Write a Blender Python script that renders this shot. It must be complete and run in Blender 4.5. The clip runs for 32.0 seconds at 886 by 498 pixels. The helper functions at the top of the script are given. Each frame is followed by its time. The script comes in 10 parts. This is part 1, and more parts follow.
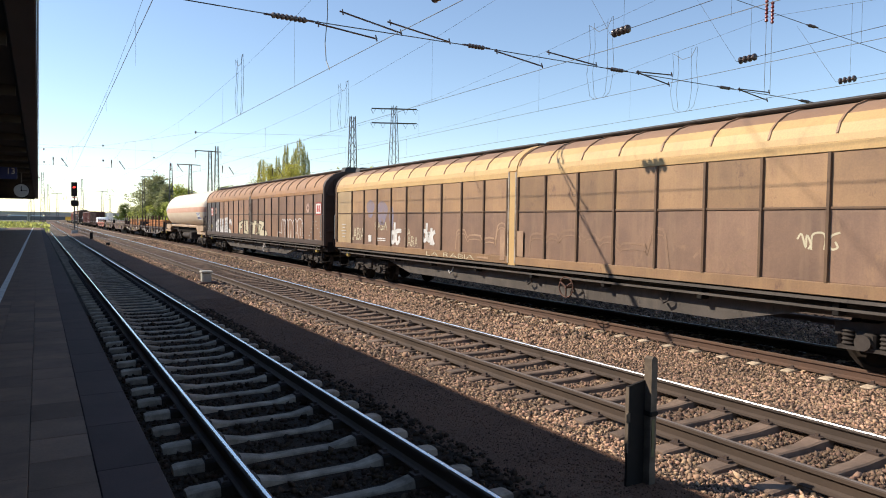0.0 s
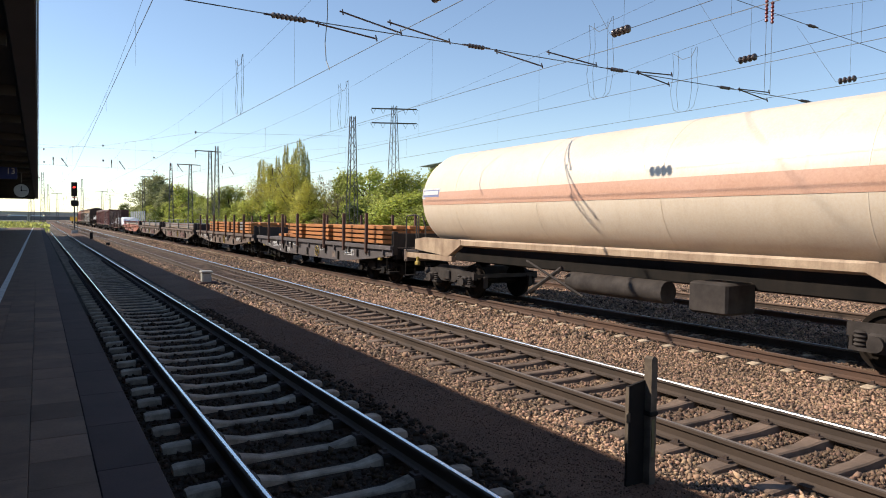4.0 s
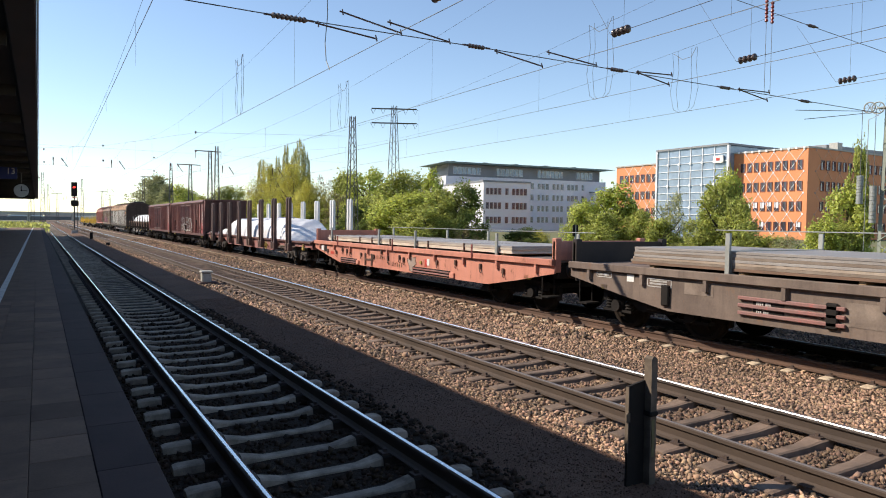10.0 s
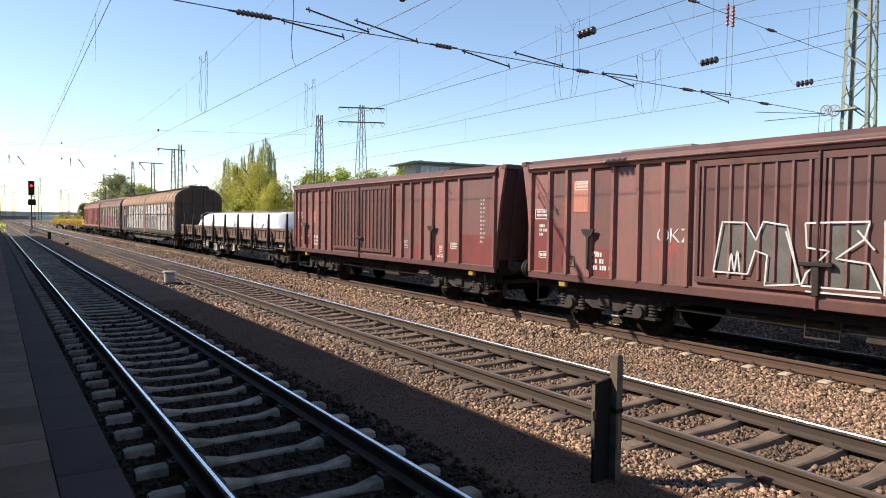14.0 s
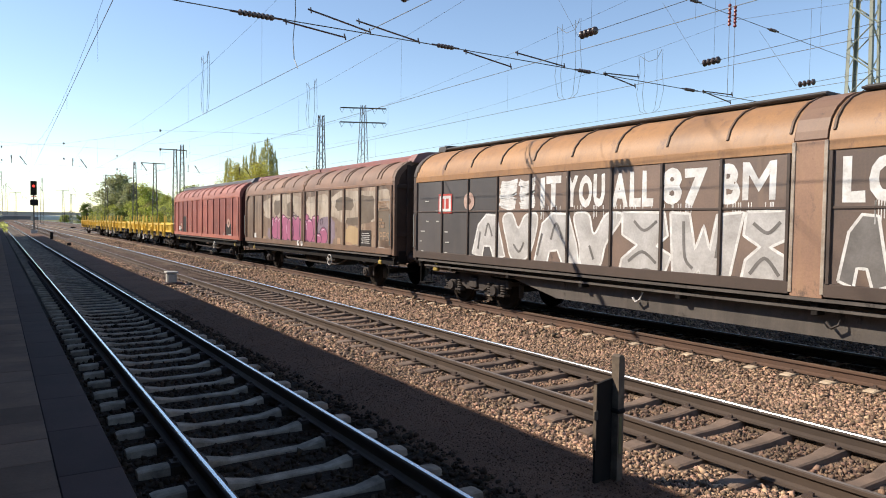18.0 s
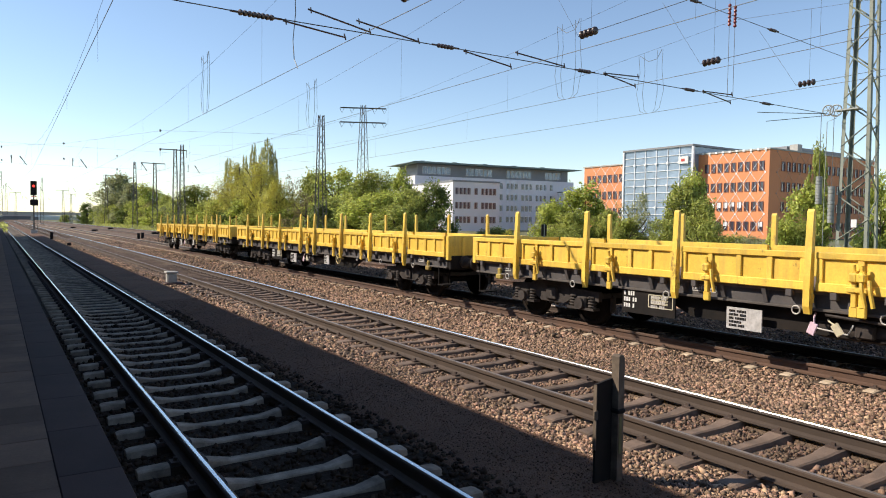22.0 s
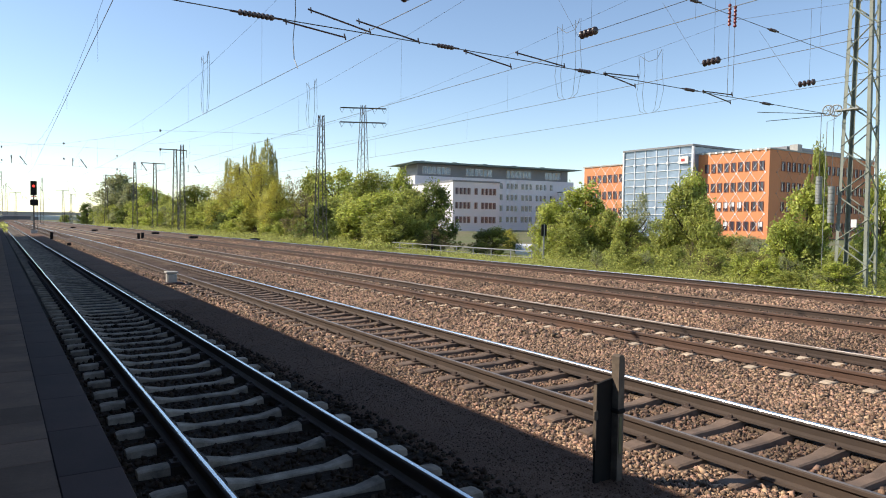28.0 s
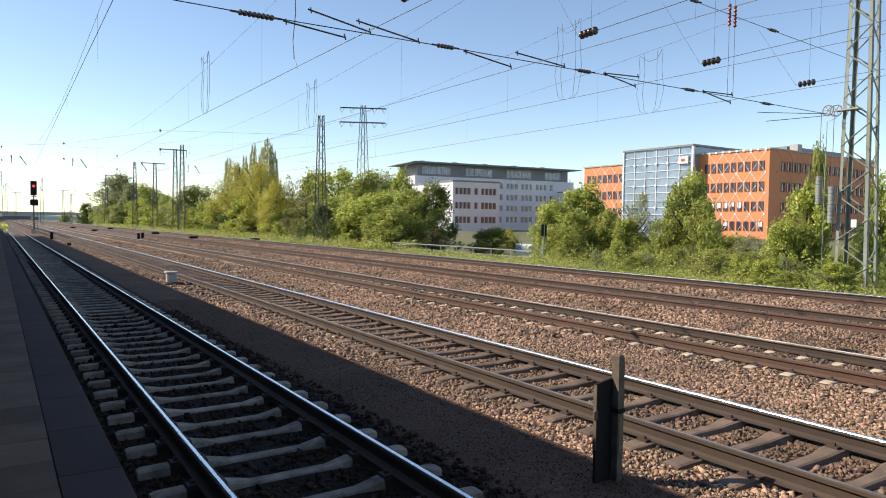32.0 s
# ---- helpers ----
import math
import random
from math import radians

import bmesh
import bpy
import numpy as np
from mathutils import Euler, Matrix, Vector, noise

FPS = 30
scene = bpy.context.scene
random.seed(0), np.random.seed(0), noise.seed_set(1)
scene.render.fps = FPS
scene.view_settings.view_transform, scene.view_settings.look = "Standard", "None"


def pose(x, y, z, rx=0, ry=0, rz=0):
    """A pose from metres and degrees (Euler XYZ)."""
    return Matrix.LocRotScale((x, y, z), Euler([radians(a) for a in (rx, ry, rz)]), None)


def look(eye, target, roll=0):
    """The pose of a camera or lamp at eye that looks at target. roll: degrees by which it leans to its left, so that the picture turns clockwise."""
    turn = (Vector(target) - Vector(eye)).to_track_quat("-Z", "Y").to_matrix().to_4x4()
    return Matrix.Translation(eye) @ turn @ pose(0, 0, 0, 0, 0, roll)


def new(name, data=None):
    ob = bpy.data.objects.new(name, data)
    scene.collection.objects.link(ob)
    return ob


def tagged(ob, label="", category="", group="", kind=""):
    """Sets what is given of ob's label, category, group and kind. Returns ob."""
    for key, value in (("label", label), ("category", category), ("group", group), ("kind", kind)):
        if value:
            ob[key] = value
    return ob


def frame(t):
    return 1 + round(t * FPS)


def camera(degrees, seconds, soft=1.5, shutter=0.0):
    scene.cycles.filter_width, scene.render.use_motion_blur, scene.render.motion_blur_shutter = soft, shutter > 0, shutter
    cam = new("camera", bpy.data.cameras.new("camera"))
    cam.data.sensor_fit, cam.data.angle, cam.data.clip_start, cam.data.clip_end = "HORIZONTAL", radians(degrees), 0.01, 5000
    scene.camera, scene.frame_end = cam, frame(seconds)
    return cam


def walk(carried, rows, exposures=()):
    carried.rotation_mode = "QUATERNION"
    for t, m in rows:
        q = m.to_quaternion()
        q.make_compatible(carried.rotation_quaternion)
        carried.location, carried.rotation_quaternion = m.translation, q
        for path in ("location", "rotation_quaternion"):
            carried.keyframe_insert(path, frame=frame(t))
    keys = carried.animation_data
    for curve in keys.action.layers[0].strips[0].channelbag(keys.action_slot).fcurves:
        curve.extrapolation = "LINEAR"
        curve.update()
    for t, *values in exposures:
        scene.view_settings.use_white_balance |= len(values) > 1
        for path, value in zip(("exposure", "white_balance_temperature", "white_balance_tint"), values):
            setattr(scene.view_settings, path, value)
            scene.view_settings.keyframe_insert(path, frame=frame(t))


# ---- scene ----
# Railway: x across the tracks, y along them, z up from the rail heads.
EYE = Vector((0.0, 0.0, 2.075))


def aim(yaw, pitch, roll):
    a, b = radians(yaw), radians(pitch)
    return look(EYE, EYE + Vector((math.sin(a) * math.cos(b), math.cos(a) * math.cos(b), math.sin(b))), roll)


cam = camera(66.33, 32.0, soft=1.0)
walk(cam, [(t, aim(*a)) for t, a in (
    (0.0, (30.84, -2.249, 0.782)), (11.5, (30.84, -2.249, 0.782)), (12.0, (30.975, -2.262, 0.80)),
    (12.5, (31.563, -2.272, 0.80)), (13.0, (32.388, -2.272, 0.82)), (13.5, (33.201, -2.26, 0.81)),
    (14.0, (33.556, -2.254, 0.77)), (14.5, (33.713, -2.244, 0.774)), (15.6, (33.50, -2.24, 0.78)),
    (16.5, (33.419, -2.238, 0.781)), (32.0, (33.419, -2.238, 0.781)))],
    exposures=[(t, e + 0.08, 7000, 12) for t, e in (
        (0, 0.33), (1, 0.30), (2, 0.35), (3, 0.17), (6, 0.30), (7, 0.32), (10, 0.32), (11.5, 0.22), (12, 0.18), (12.5, 0.10), (13.2, 0.30), (14, 0.42), (15.5, 0.12), (16.5, 0.08),
        (17, 0.25), (18, 0.37), (19, 0.42), (20, 0.38), (22, 0.25), (24, 0.25), (26, 0.30), (30, 0.30), (32, 0.30))])


# ---- daylight ----
SUN = Vector((-4.78, 3.5, 4.7)).normalized()
world = bpy.data.worlds.new("sky")
scene.world = world
world.use_nodes = True
wn = world.node_tree
sky = wn.nodes.new("ShaderNodeTexSky")
sky.sky_type, sky.sun_disc = "NISHITA", False
sky.sun_elevation = math.asin(SUN.z)
sky.sun_rotation = math.atan2(SUN.x, SUN.y)
sky.altitude, sky.air_density, sky.dust_density, sky.ozone_density = 300, 1.0, 0.03, 2.9
wn.nodes["Background"].inputs["Strength"].default_value = 0.146
wn.links.new(sky.outputs[0], wn.nodes["Background"].inputs["Color"])
sun = new("sun", bpy.data.lights.new("sun", "SUN"))
sun.data.energy, sun.data.angle, sun.data.color = 5.0, radians(0.53), (1.0, 0.93, 0.82)
sun.matrix_world = look(SUN * 60, (0, 0, 0))


# ---- materials ----
def ramp(nt, fac, stops):
    r = nt.nodes.new("ShaderNodeValToRGB")
    while len(r.color_ramp.elements) < len(stops):
        r.color_ramp.elements.new(0.5)
    for e, (p, c) in zip(r.color_ramp.elements, stops):
        e.position, e.color = p, (*c, 1)
    nt.links.new(fac, r.inputs[0])
    return r.outputs[0]


def mixed(nt, fac, a, b, blend="MIX"):
    m = nt.nodes.new("ShaderNodeMix")
    m.data_type, m.blend_type = "RGBA", blend
    for k, v in ((0, fac), (6, a), (7, b)):
        if isinstance(v, (int, float)):
            m.inputs[k].default_value = v
        elif isinstance(v, tuple):
            m.inputs[k].default_value = (*v, 1)
        else:
            nt.links.new(v, m.inputs[k])
    return m.outputs[2]


def noise_at(nt, coords, scale, detail=5, rough=0.6, stretch=(1, 1, 1)):
    mp = nt.nodes.new("ShaderNodeMapping")
    mp.inputs["Scale"].default_value = stretch
    nt.links.new(coords, mp.inputs[0])
    n = nt.nodes.new("ShaderNodeTexNoise")
    n.inputs["Scale"].default_value, n.inputs["Detail"].default_value = scale, detail
    n.inputs["Roughness"].default_value = rough
    nt.links.new(mp.outputs[0], n.inputs[0])
    return n.outputs[0]


def material(name, base, other=None, rough=0.7, metal=0.0, scale=2.0, fine=45.0, bump=0.15, dirt=None, streak=0.0, rust=None,
             rusty=0.0, vary=0.0, island=0.0, depth=0.01, spec=0.5):
    """A worn surface: two colours in large patches, fine grain, run-down streaks, spots of rust, and a fine relief."""
    m = bpy.data.materials.new(name)
    m.use_nodes = True
    nt = m.node_tree
    b = nt.nodes["Principled BSDF"]
    tc = nt.nodes.new("ShaderNodeTexCoord").outputs["Object"]
    # every object has its own stretch of the pattern
    off = nt.nodes.new("ShaderNodeVectorMath")
    off.operation = "MULTIPLY_ADD"
    nt.links.new(nt.nodes.new("ShaderNodeObjectInfo").outputs["Random"], off.inputs[0])
    off.inputs[1].default_value = (61.0, 97.0, 43.0)
    nt.links.new(tc, off.inputs[2])
    tc = off.outputs[0]
    other = other or tuple(c * 0.7 for c in base)
    big = noise_at(nt, tc, scale)
    small = noise_at(nt, tc, fine, 3, 0.7)
    col = mixed(nt, ramp(nt, big, ((0.35, (0, 0, 0)), (0.68, (1, 1, 1)))), base, other)
    col = mixed(nt, 0.5, col, ramp(nt, small, ((0.2, (0.35,) * 3), (0.8, (0.68,) * 3))), "OVERLAY")
    if streak:
        s = noise_at(nt, tc, 5.0, 4, 0.65, (1, 1, 0.1))
        f = ramp(nt, s, ((0.5, (0, 0, 0)), (0.74, (streak,) * 3)))
        col = mixed(nt, f, col, dirt or (0.05, 0.035, 0.025))
    if rusty:
        s = noise_at(nt, tc, 3.1, 9, 0.75, (1, 1, 0.6))
        f = ramp(nt, s, ((0.62 - 0.14 * rusty, (0, 0, 0)), (0.70 - 0.08 * rusty, (1, 1, 1))))
        col = mixed(nt, f, col, rust or (0.17, 0.07, 0.03))
    if vary:
        h = nt.nodes.new("ShaderNodeHueSaturation")
        o = nt.nodes.new("ShaderNodeObjectInfo").outputs["Random"]
        r = nt.nodes.new("ShaderNodeMapRange")
        r.inputs[3].default_value, r.inputs[4].default_value = 1 - vary, 1 + vary
        nt.links.new(o, r.inputs[0])
        nt.links.new(r.outputs[0], h.inputs["Value"])
        nt.links.new(col, h.inputs["Color"])
        col = h.outputs[0]
    if island:
        h = nt.nodes.new("ShaderNodeHueSaturation")
        g = nt.nodes.new("ShaderNodeNewGeometry").outputs["Random Per Island"]
        r = nt.nodes.new("ShaderNodeMapRange")
        r.inputs[3].default_value, r.inputs[4].default_value = 1 - island, 1 + island
        nt.links.new(g, r.inputs[0])
        nt.links.new(r.outputs[0], h.inputs["Value"])
        nt.links.new(col, h.inputs["Color"])
        r2 = nt.nodes.new("ShaderNodeMapRange")
        r2.inputs[3].default_value, r2.inputs[4].default_value = 0.485, 0.515
        fr = nt.nodes.new("ShaderNodeMath")
        fr.operation, fr.inputs[1].default_value = "MULTIPLY", 7.31
        fr2 = nt.nodes.new("ShaderNodeMath")
        fr2.operation = "FRACT"
        nt.links.new(g, fr.inputs[0]); nt.links.new(fr.outputs[0], fr2.inputs[0])
        nt.links.new(fr2.outputs[0], r2.inputs[0]); nt.links.new(r2.outputs[0], h.inputs["Hue"])
        col = h.outputs[0]
    nt.links.new(col, b.inputs["Base Color"])
    rr = nt.nodes.new("ShaderNodeMapRange")
    rr.inputs[3].default_value, rr.inputs[4].default_value = max(0.03, rough - 0.12), min(1, rough + 0.12)
    nt.links.new(small, rr.inputs[0])
    nt.links.new(rr.outputs[0], b.inputs["Roughness"])
    b.inputs["Metallic"].default_value = metal
    b.inputs["Specular IOR Level"].default_value = spec
    if bump:
        bp = nt.nodes.new("ShaderNodeBump")
        bp.inputs["Strength"].default_value, bp.inputs["Distance"].default_value = bump, depth
        nt.links.new(small, bp.inputs["Height"])
        nt.links.new(bp.outputs[0], b.inputs["Normal"])
    return m


def leafy(name, a, b_, island=0.45):
    m = material(name, a, tuple(c * 0.85 for c in b_), rough=0.55, scale=2.4, fine=3, bump=0, island=island, spec=0.3)
    nt = m.node_tree
    p = nt.nodes["Principled BSDF"]
    tr = nt.nodes.new("ShaderNodeBsdfTranslucent")
    mx = nt.nodes.new("ShaderNodeMixShader")
    mx.inputs[0].default_value = 0.45
    src = p.inputs["Base Color"].links[0].from_socket
    nt.links.new(src, tr.inputs[0])
    nt.links.new(p.outputs[0], mx.inputs[1]); nt.links.new(tr.outputs[0], mx.inputs[2])
    nt.links.new(mx.outputs[0], nt.nodes["Material Output"].inputs[0])
    return m


def glass(name, tint=(0.03, 0.045, 0.06), rough=0.06):
    m = material(name, tint, tuple(c * 1.5 for c in tint), rough=rough + 0.1, scale=0.4, fine=2, bump=0.0, spec=0.9)
    return m


def glow(name, c, s):
    m = bpy.data.materials.new(name)
    m.use_nodes = True
    b = m.node_tree.nodes["Principled BSDF"]
    b.inputs["Base Color"].default_value = (*c, 1)
    b.inputs["Emission Color"].default_value = (*c, 1)
    b.inputs["Emission Strength"].default_value = s
    return m


M = {}
M["steel"] = material("polished steel", (0.90, 0.90, 0.90), (0.82, 0.81, 0.80), rough=0.24, metal=1.0, scale=3, fine=30, bump=0.02)
M["rail"] = material("rusty rail steel", (0.10, 0.053, 0.034), (0.07, 0.041, 0.029), rough=0.8, scale=1.5, fine=50, bump=0.2)
M["steel_dull"] = material("dulled running steel", (0.30, 0.26, 0.235), (0.20, 0.165, 0.14), rough=0.45, metal=0.6, scale=3, fine=30, bump=0.05)
M["steel_rusty"] = material("rust-filmed running steel", (0.16, 0.10, 0.07), (0.11, 0.07, 0.05), rough=0.6, metal=0.3, scale=3, fine=30, bump=0.05)
M["rail_grey"] = material("dusty rail steel", (0.066, 0.044, 0.032), (0.045, 0.031, 0.023), rough=0.8, scale=1.5, fine=50, bump=0.2)
M["sleeper_grey"] = material("weathered concrete", (0.37, 0.295, 0.225), (0.155, 0.12, 0.088), rough=0.9, scale=5, fine=60, bump=0.35, vary=0.18)
M["oily"] = material("oily rail seat", (0.03, 0.021, 0.015), (0.02, 0.014, 0.01), rough=0.8, scale=5, fine=50, spec=0.25)
M["sleeper_brown"] = material("brake dusted concrete", (0.18, 0.122, 0.088), (0.105, 0.073, 0.054), rough=0.9, scale=4, fine=60, bump=0.35, vary=0.2)
M["sleeper_light"] = material("pale concrete", (0.58, 0.46, 0.335), (0.40, 0.305, 0.215), rough=0.9, scale=5, fine=60, bump=0.3, vary=0.15)
M["rail_greasy"] = material("dark greasy rail steel", (0.055, 0.034, 0.024), (0.04, 0.026, 0.019), rough=0.75, scale=1.5, fine=50, bump=0.2)
M["stone_brown"] = material("dark track stone", (0.23, 0.143, 0.094), (0.10, 0.064, 0.044), rough=0.92, scale=0.6, fine=40, bump=0.3, island=0.6)
M["fastening"] = material("rail clip steel", (0.07, 0.045, 0.035), rough=0.75, scale=5, fine=60)
M["bed"] = material("ballast bed", (0.14, 0.092, 0.062), (0.085, 0.056, 0.038), rough=0.95, scale=0.35, fine=22, bump=1.0, depth=0.05)
M["bed_track"] = material("oil darkened ballast", (0.105, 0.068, 0.046), (0.065, 0.043, 0.03), rough=0.95, scale=0.5, fine=18, bump=1.0, depth=0.05, spec=0.2)
M["stone"] = material("broken stone", (0.355, 0.225, 0.148), (0.137, 0.09, 0.061), rough=0.92, scale=0.6, fine=40, bump=0.3, island=0.85)
# Besides oil, the canopy's deep shade is painted into these two darker copies.
M["bed_shade"] = material("oily ballast bed with painted shade", (0.034, 0.021, 0.013), (0.02, 0.013, 0.0085), rough=0.95, scale=0.35, fine=22, bump=1.0, depth=0.05, spec=0.2)
M["stone_shade"] = material("oily stone with painted shade", (0.06, 0.037, 0.023), (0.03, 0.019, 0.0125), rough=0.95, scale=0.3, fine=40, bump=0.3, island=0.5, spec=0.2)
M["cinder"] = material("fine dark cinders", (0.15, 0.083, 0.053), (0.105, 0.06, 0.04), rough=0.95, scale=0.8, fine=55, bump=1.0, depth=0.02, spec=0.2)
M["grit"] = material("cinder grit", (0.14, 0.08, 0.052), (0.08, 0.047, 0.032), rough=0.95, scale=0.5, fine=40, bump=0.3, island=0.4, spec=0.2)
M["soil"] = material("soil and weeds", (0.10, 0.125, 0.04), (0.15, 0.125, 0.065), rough=0.95, scale=0.15, fine=6, bump=0.6, depth=0.05)
M["slab"] = material("grey paving slab", (0.215, 0.134, 0.095), (0.143, 0.09, 0.065), rough=0.9, scale=2.2, fine=60, bump=0.25, vary=0.18, spec=0.25)
M["asphalt"] = material("platform asphalt", (0.15, 0.11, 0.085), (0.12, 0.09, 0.07), rough=0.9, scale=0.8, fine=80, bump=0.25)
M["edge"] = material("dark edge stone", (0.082, 0.052, 0.047), (0.062, 0.040, 0.037), rough=0.88, scale=1.5, fine=70, bump=0.25, vary=0.1, spec=0.25)
M["whiteline"] = material("worn white road paint", (0.72, 0.71, 0.68), (0.5, 0.49, 0.46), rough=0.8, scale=6, fine=60)
M["canopy"] = material("dark canopy boarding", (0.05, 0.042, 0.036), (0.04, 0.033, 0.028), rough=0.8, scale=0.6, fine=30)
M["fascia"] = material("brown canopy fascia", (0.10, 0.085, 0.075), (0.08, 0.07, 0.06), rough=0.6, scale=0.8, fine=30)
M["zinc"] = material("bright metal flashing", (0.72, 0.70, 0.68), (0.6, 0.58, 0.56), rough=0.4, metal=0.6, scale=1, fine=30)
M["black"] = material("black underframe paint", (0.012, 0.011, 0.0105), (0.022, 0.018, 0.016), rough=0.8, scale=2, fine=40, streak=0.3, dirt=(0.032, 0.025, 0.02), spec=0.15)
M["wheel"] = material("brake dusted wheel", (0.013, 0.010, 0.008), (0.020, 0.015, 0.012), rough=0.85, scale=4, fine=40, spec=0.12)
M["bogie"] = material("grimy bogie iron", (0.06, 0.05, 0.045), (0.026, 0.021, 0.019), rough=0.85, scale=3, fine=40, spec=0.3)
M["greybar"] = material("dusty white lettering", (0.50, 0.48, 0.45), (0.36, 0.34, 0.31), rough=0.7, scale=5, fine=40)
M["white"] = material("white paint", (0.72, 0.71, 0.68), (0.6, 0.58, 0.55), rough=0.6, scale=3, fine=40)
M["markpink"] = material("faded pink white paint", (0.52, 0.36, 0.29), (0.36, 0.22, 0.17), rough=0.6, scale=6, fine=40)
M["silver"] = material("silver spray paint", (0.50, 0.48, 0.46), (0.32, 0.30, 0.28), rough=0.5, scale=2.5, fine=30)
M["redsign"] = material("red sign paint", (0.5, 0.045, 0.035), (0.4, 0.06, 0.04), rough=0.5, scale=4, fine=40)
M["yellow"] = material("yellow paint", (0.81, 0.54, 0.085), (0.69, 0.435, 0.06), rough=0.5, scale=1.6, fine=30, streak=0.5, dirt=(0.36, 0.21, 0.07), rust=(0.20, 0.12, 0.035), rusty=0.22, bump=0.08, vary=0.12)
M["yellow_bits"] = material("yellow safety paint", (0.40, 0.29, 0.06), (0.26, 0.18, 0.045), rough=0.6, scale=3, fine=30)
M["tan"] = material("faded tan paint", (0.33, 0.195, 0.10), (0.22, 0.13, 0.075), rough=0.62, scale=0.9, fine=35, streak=0.4, dirt=(0.40, 0.255, 0.12), rust=(0.17, 0.095, 0.062), rusty=0.3, bump=0.1, vary=0.2)
M["tan_mark"] = material("almost gone pale spray paint", (0.27, 0.165, 0.105), (0.21, 0.13, 0.085), rough=0.6, scale=3, fine=30)
M["tan_cream"] = material("bleached cream panel", (0.44, 0.315, 0.175), (0.34, 0.235, 0.13), rough=0.6, scale=0.8, fine=35, streak=0.4, dirt=(0.25, 0.16, 0.09))
# Grey mixes the canopy's shade into a white dial.
M["dial"] = material("white dial enamel with painted shade", (0.42, 0.42, 0.41), (0.36, 0.36, 0.35), rough=0.5)
M["tan_low"] = material("grimy mauve brown paint", (0.235, 0.14, 0.092), (0.165, 0.10, 0.07), rough=0.62, scale=1.1, fine=35, streak=0.4, dirt=(0.33, 0.215, 0.13), rust=(0.27, 0.165, 0.10), rusty=0.35, bump=0.1, vary=0.15)
M["tan_pale"] = material("faded pale spray paint", (0.40, 0.26, 0.165), (0.29, 0.18, 0.115), rough=0.6, scale=3, fine=30)
M["solegrey"] = material("dusty grey sole bar", (0.10, 0.087, 0.077), (0.065, 0.056, 0.05), rough=0.75, scale=1.2, fine=35, streak=0.3, dirt=(0.17, 0.14, 0.12), rust=(0.035, 0.03, 0.027), rusty=0.3, bump=0.1, spec=0.3)
M["tan_light"] = material("bleached ochre paint", (0.56, 0.36, 0.15), (0.47, 0.295, 0.125), rough=0.6, scale=0.5, fine=35, streak=0.3, dirt=(0.30, 0.18, 0.085), bump=0.1)
# Rib colour is darkened to paint in thin shadow lines.
M["tan_rib"] = material("tan rib paint with painted shade", (0.15, 0.085, 0.045), (0.10, 0.058, 0.033), rough=0.65, scale=1, fine=35, streak=0.4)
M["tan_roof"] = material("tan roof paint", (0.30, 0.175, 0.10), (0.235, 0.135, 0.08), rough=0.6, scale=0.4, fine=30, streak=0.3, dirt=(0.15, 0.085, 0.055))
M["brown"] = material("dull brown paint", (0.28, 0.16, 0.10), (0.19, 0.108, 0.072), rough=0.6, scale=0.7, fine=35, streak=0.4, dirt=(0.30, 0.19, 0.095), rust=(0.10, 0.065, 0.048), rusty=0.25, bump=0.1, vary=0.25)
M["brown_rib"] = material("dark brown paint", (0.075, 0.05, 0.038), (0.055, 0.038, 0.03), rough=0.65, scale=1, fine=35, streak=0.3)
M["brown_roof"] = material("rusty brown roof", (0.37, 0.185, 0.072), (0.24, 0.125, 0.058), rough=0.55, scale=0.5, fine=30, streak=0.45, dirt=(0.13, 0.072, 0.044), rust=(0.16, 0.085, 0.052), rusty=0.3)
M["taupe"] = material("silvery taupe paint", (0.29, 0.20, 0.14), (0.12, 0.078, 0.054), rough=0.45, scale=0.75, fine=35, streak=0.75, dirt=(0.46, 0.37, 0.28), rust=(0.11, 0.075, 0.055), rusty=0.3, bump=0.08, vary=0.35)
M["taupe_rib"] = material("grey brown paint", (0.19, 0.115, 0.075), (0.13, 0.08, 0.055), rough=0.62, scale=1, fine=35, streak=0.4)
M["red"] = material("faded red brown paint", (0.30, 0.092, 0.066), (0.20, 0.064, 0.05), rough=0.6, scale=0.8, fine=35, streak=0.45, dirt=(0.14, 0.055, 0.045), rust=(0.36, 0.14, 0.105), rusty=0.22, bump=0.1, vary=0.22)
M["red_rib"] = material("red brown paint", (0.42, 0.145, 0.10), (0.33, 0.11, 0.08), rough=0.62, scale=1, fine=35, streak=0.4, dirt=(0.2, 0.08, 0.06))
M["oxide"] = material("weathered oxide red paint", (0.178, 0.099, 0.088), (0.245, 0.09, 0.075), rough=0.65, scale=0.8, fine=35, streak=0.5, dirt=(0.09, 0.055, 0.048), rust=(0.38, 0.078, 0.065), rusty=0.35, bump=0.12, vary=0.3)
M["oxide_light"] = material("worn oxide red rib", (0.265, 0.105, 0.083), (0.18, 0.075, 0.062), rough=0.65, scale=1, fine=35, streak=0.4)
M["stakebrown"] = material("dark brown stake", (0.105, 0.055, 0.042), (0.06, 0.035, 0.03), rough=0.65, scale=1.5, fine=35, streak=0.4, rust=(0.16, 0.075, 0.05), rusty=0.2)
M["ridgegrey"] = material("grey roof walk sheet", (0.15, 0.146, 0.148), (0.105, 0.10, 0.102), rough=0.6, scale=0.8, fine=35, streak=0.3)
M["red_roof"] = material("sooty red roof paint", (0.37, 0.13, 0.09), (0.26, 0.095, 0.068), rough=0.62, scale=0.6, fine=35, streak=0.5, dirt=(0.15, 0.075, 0.06), bump=0.1)
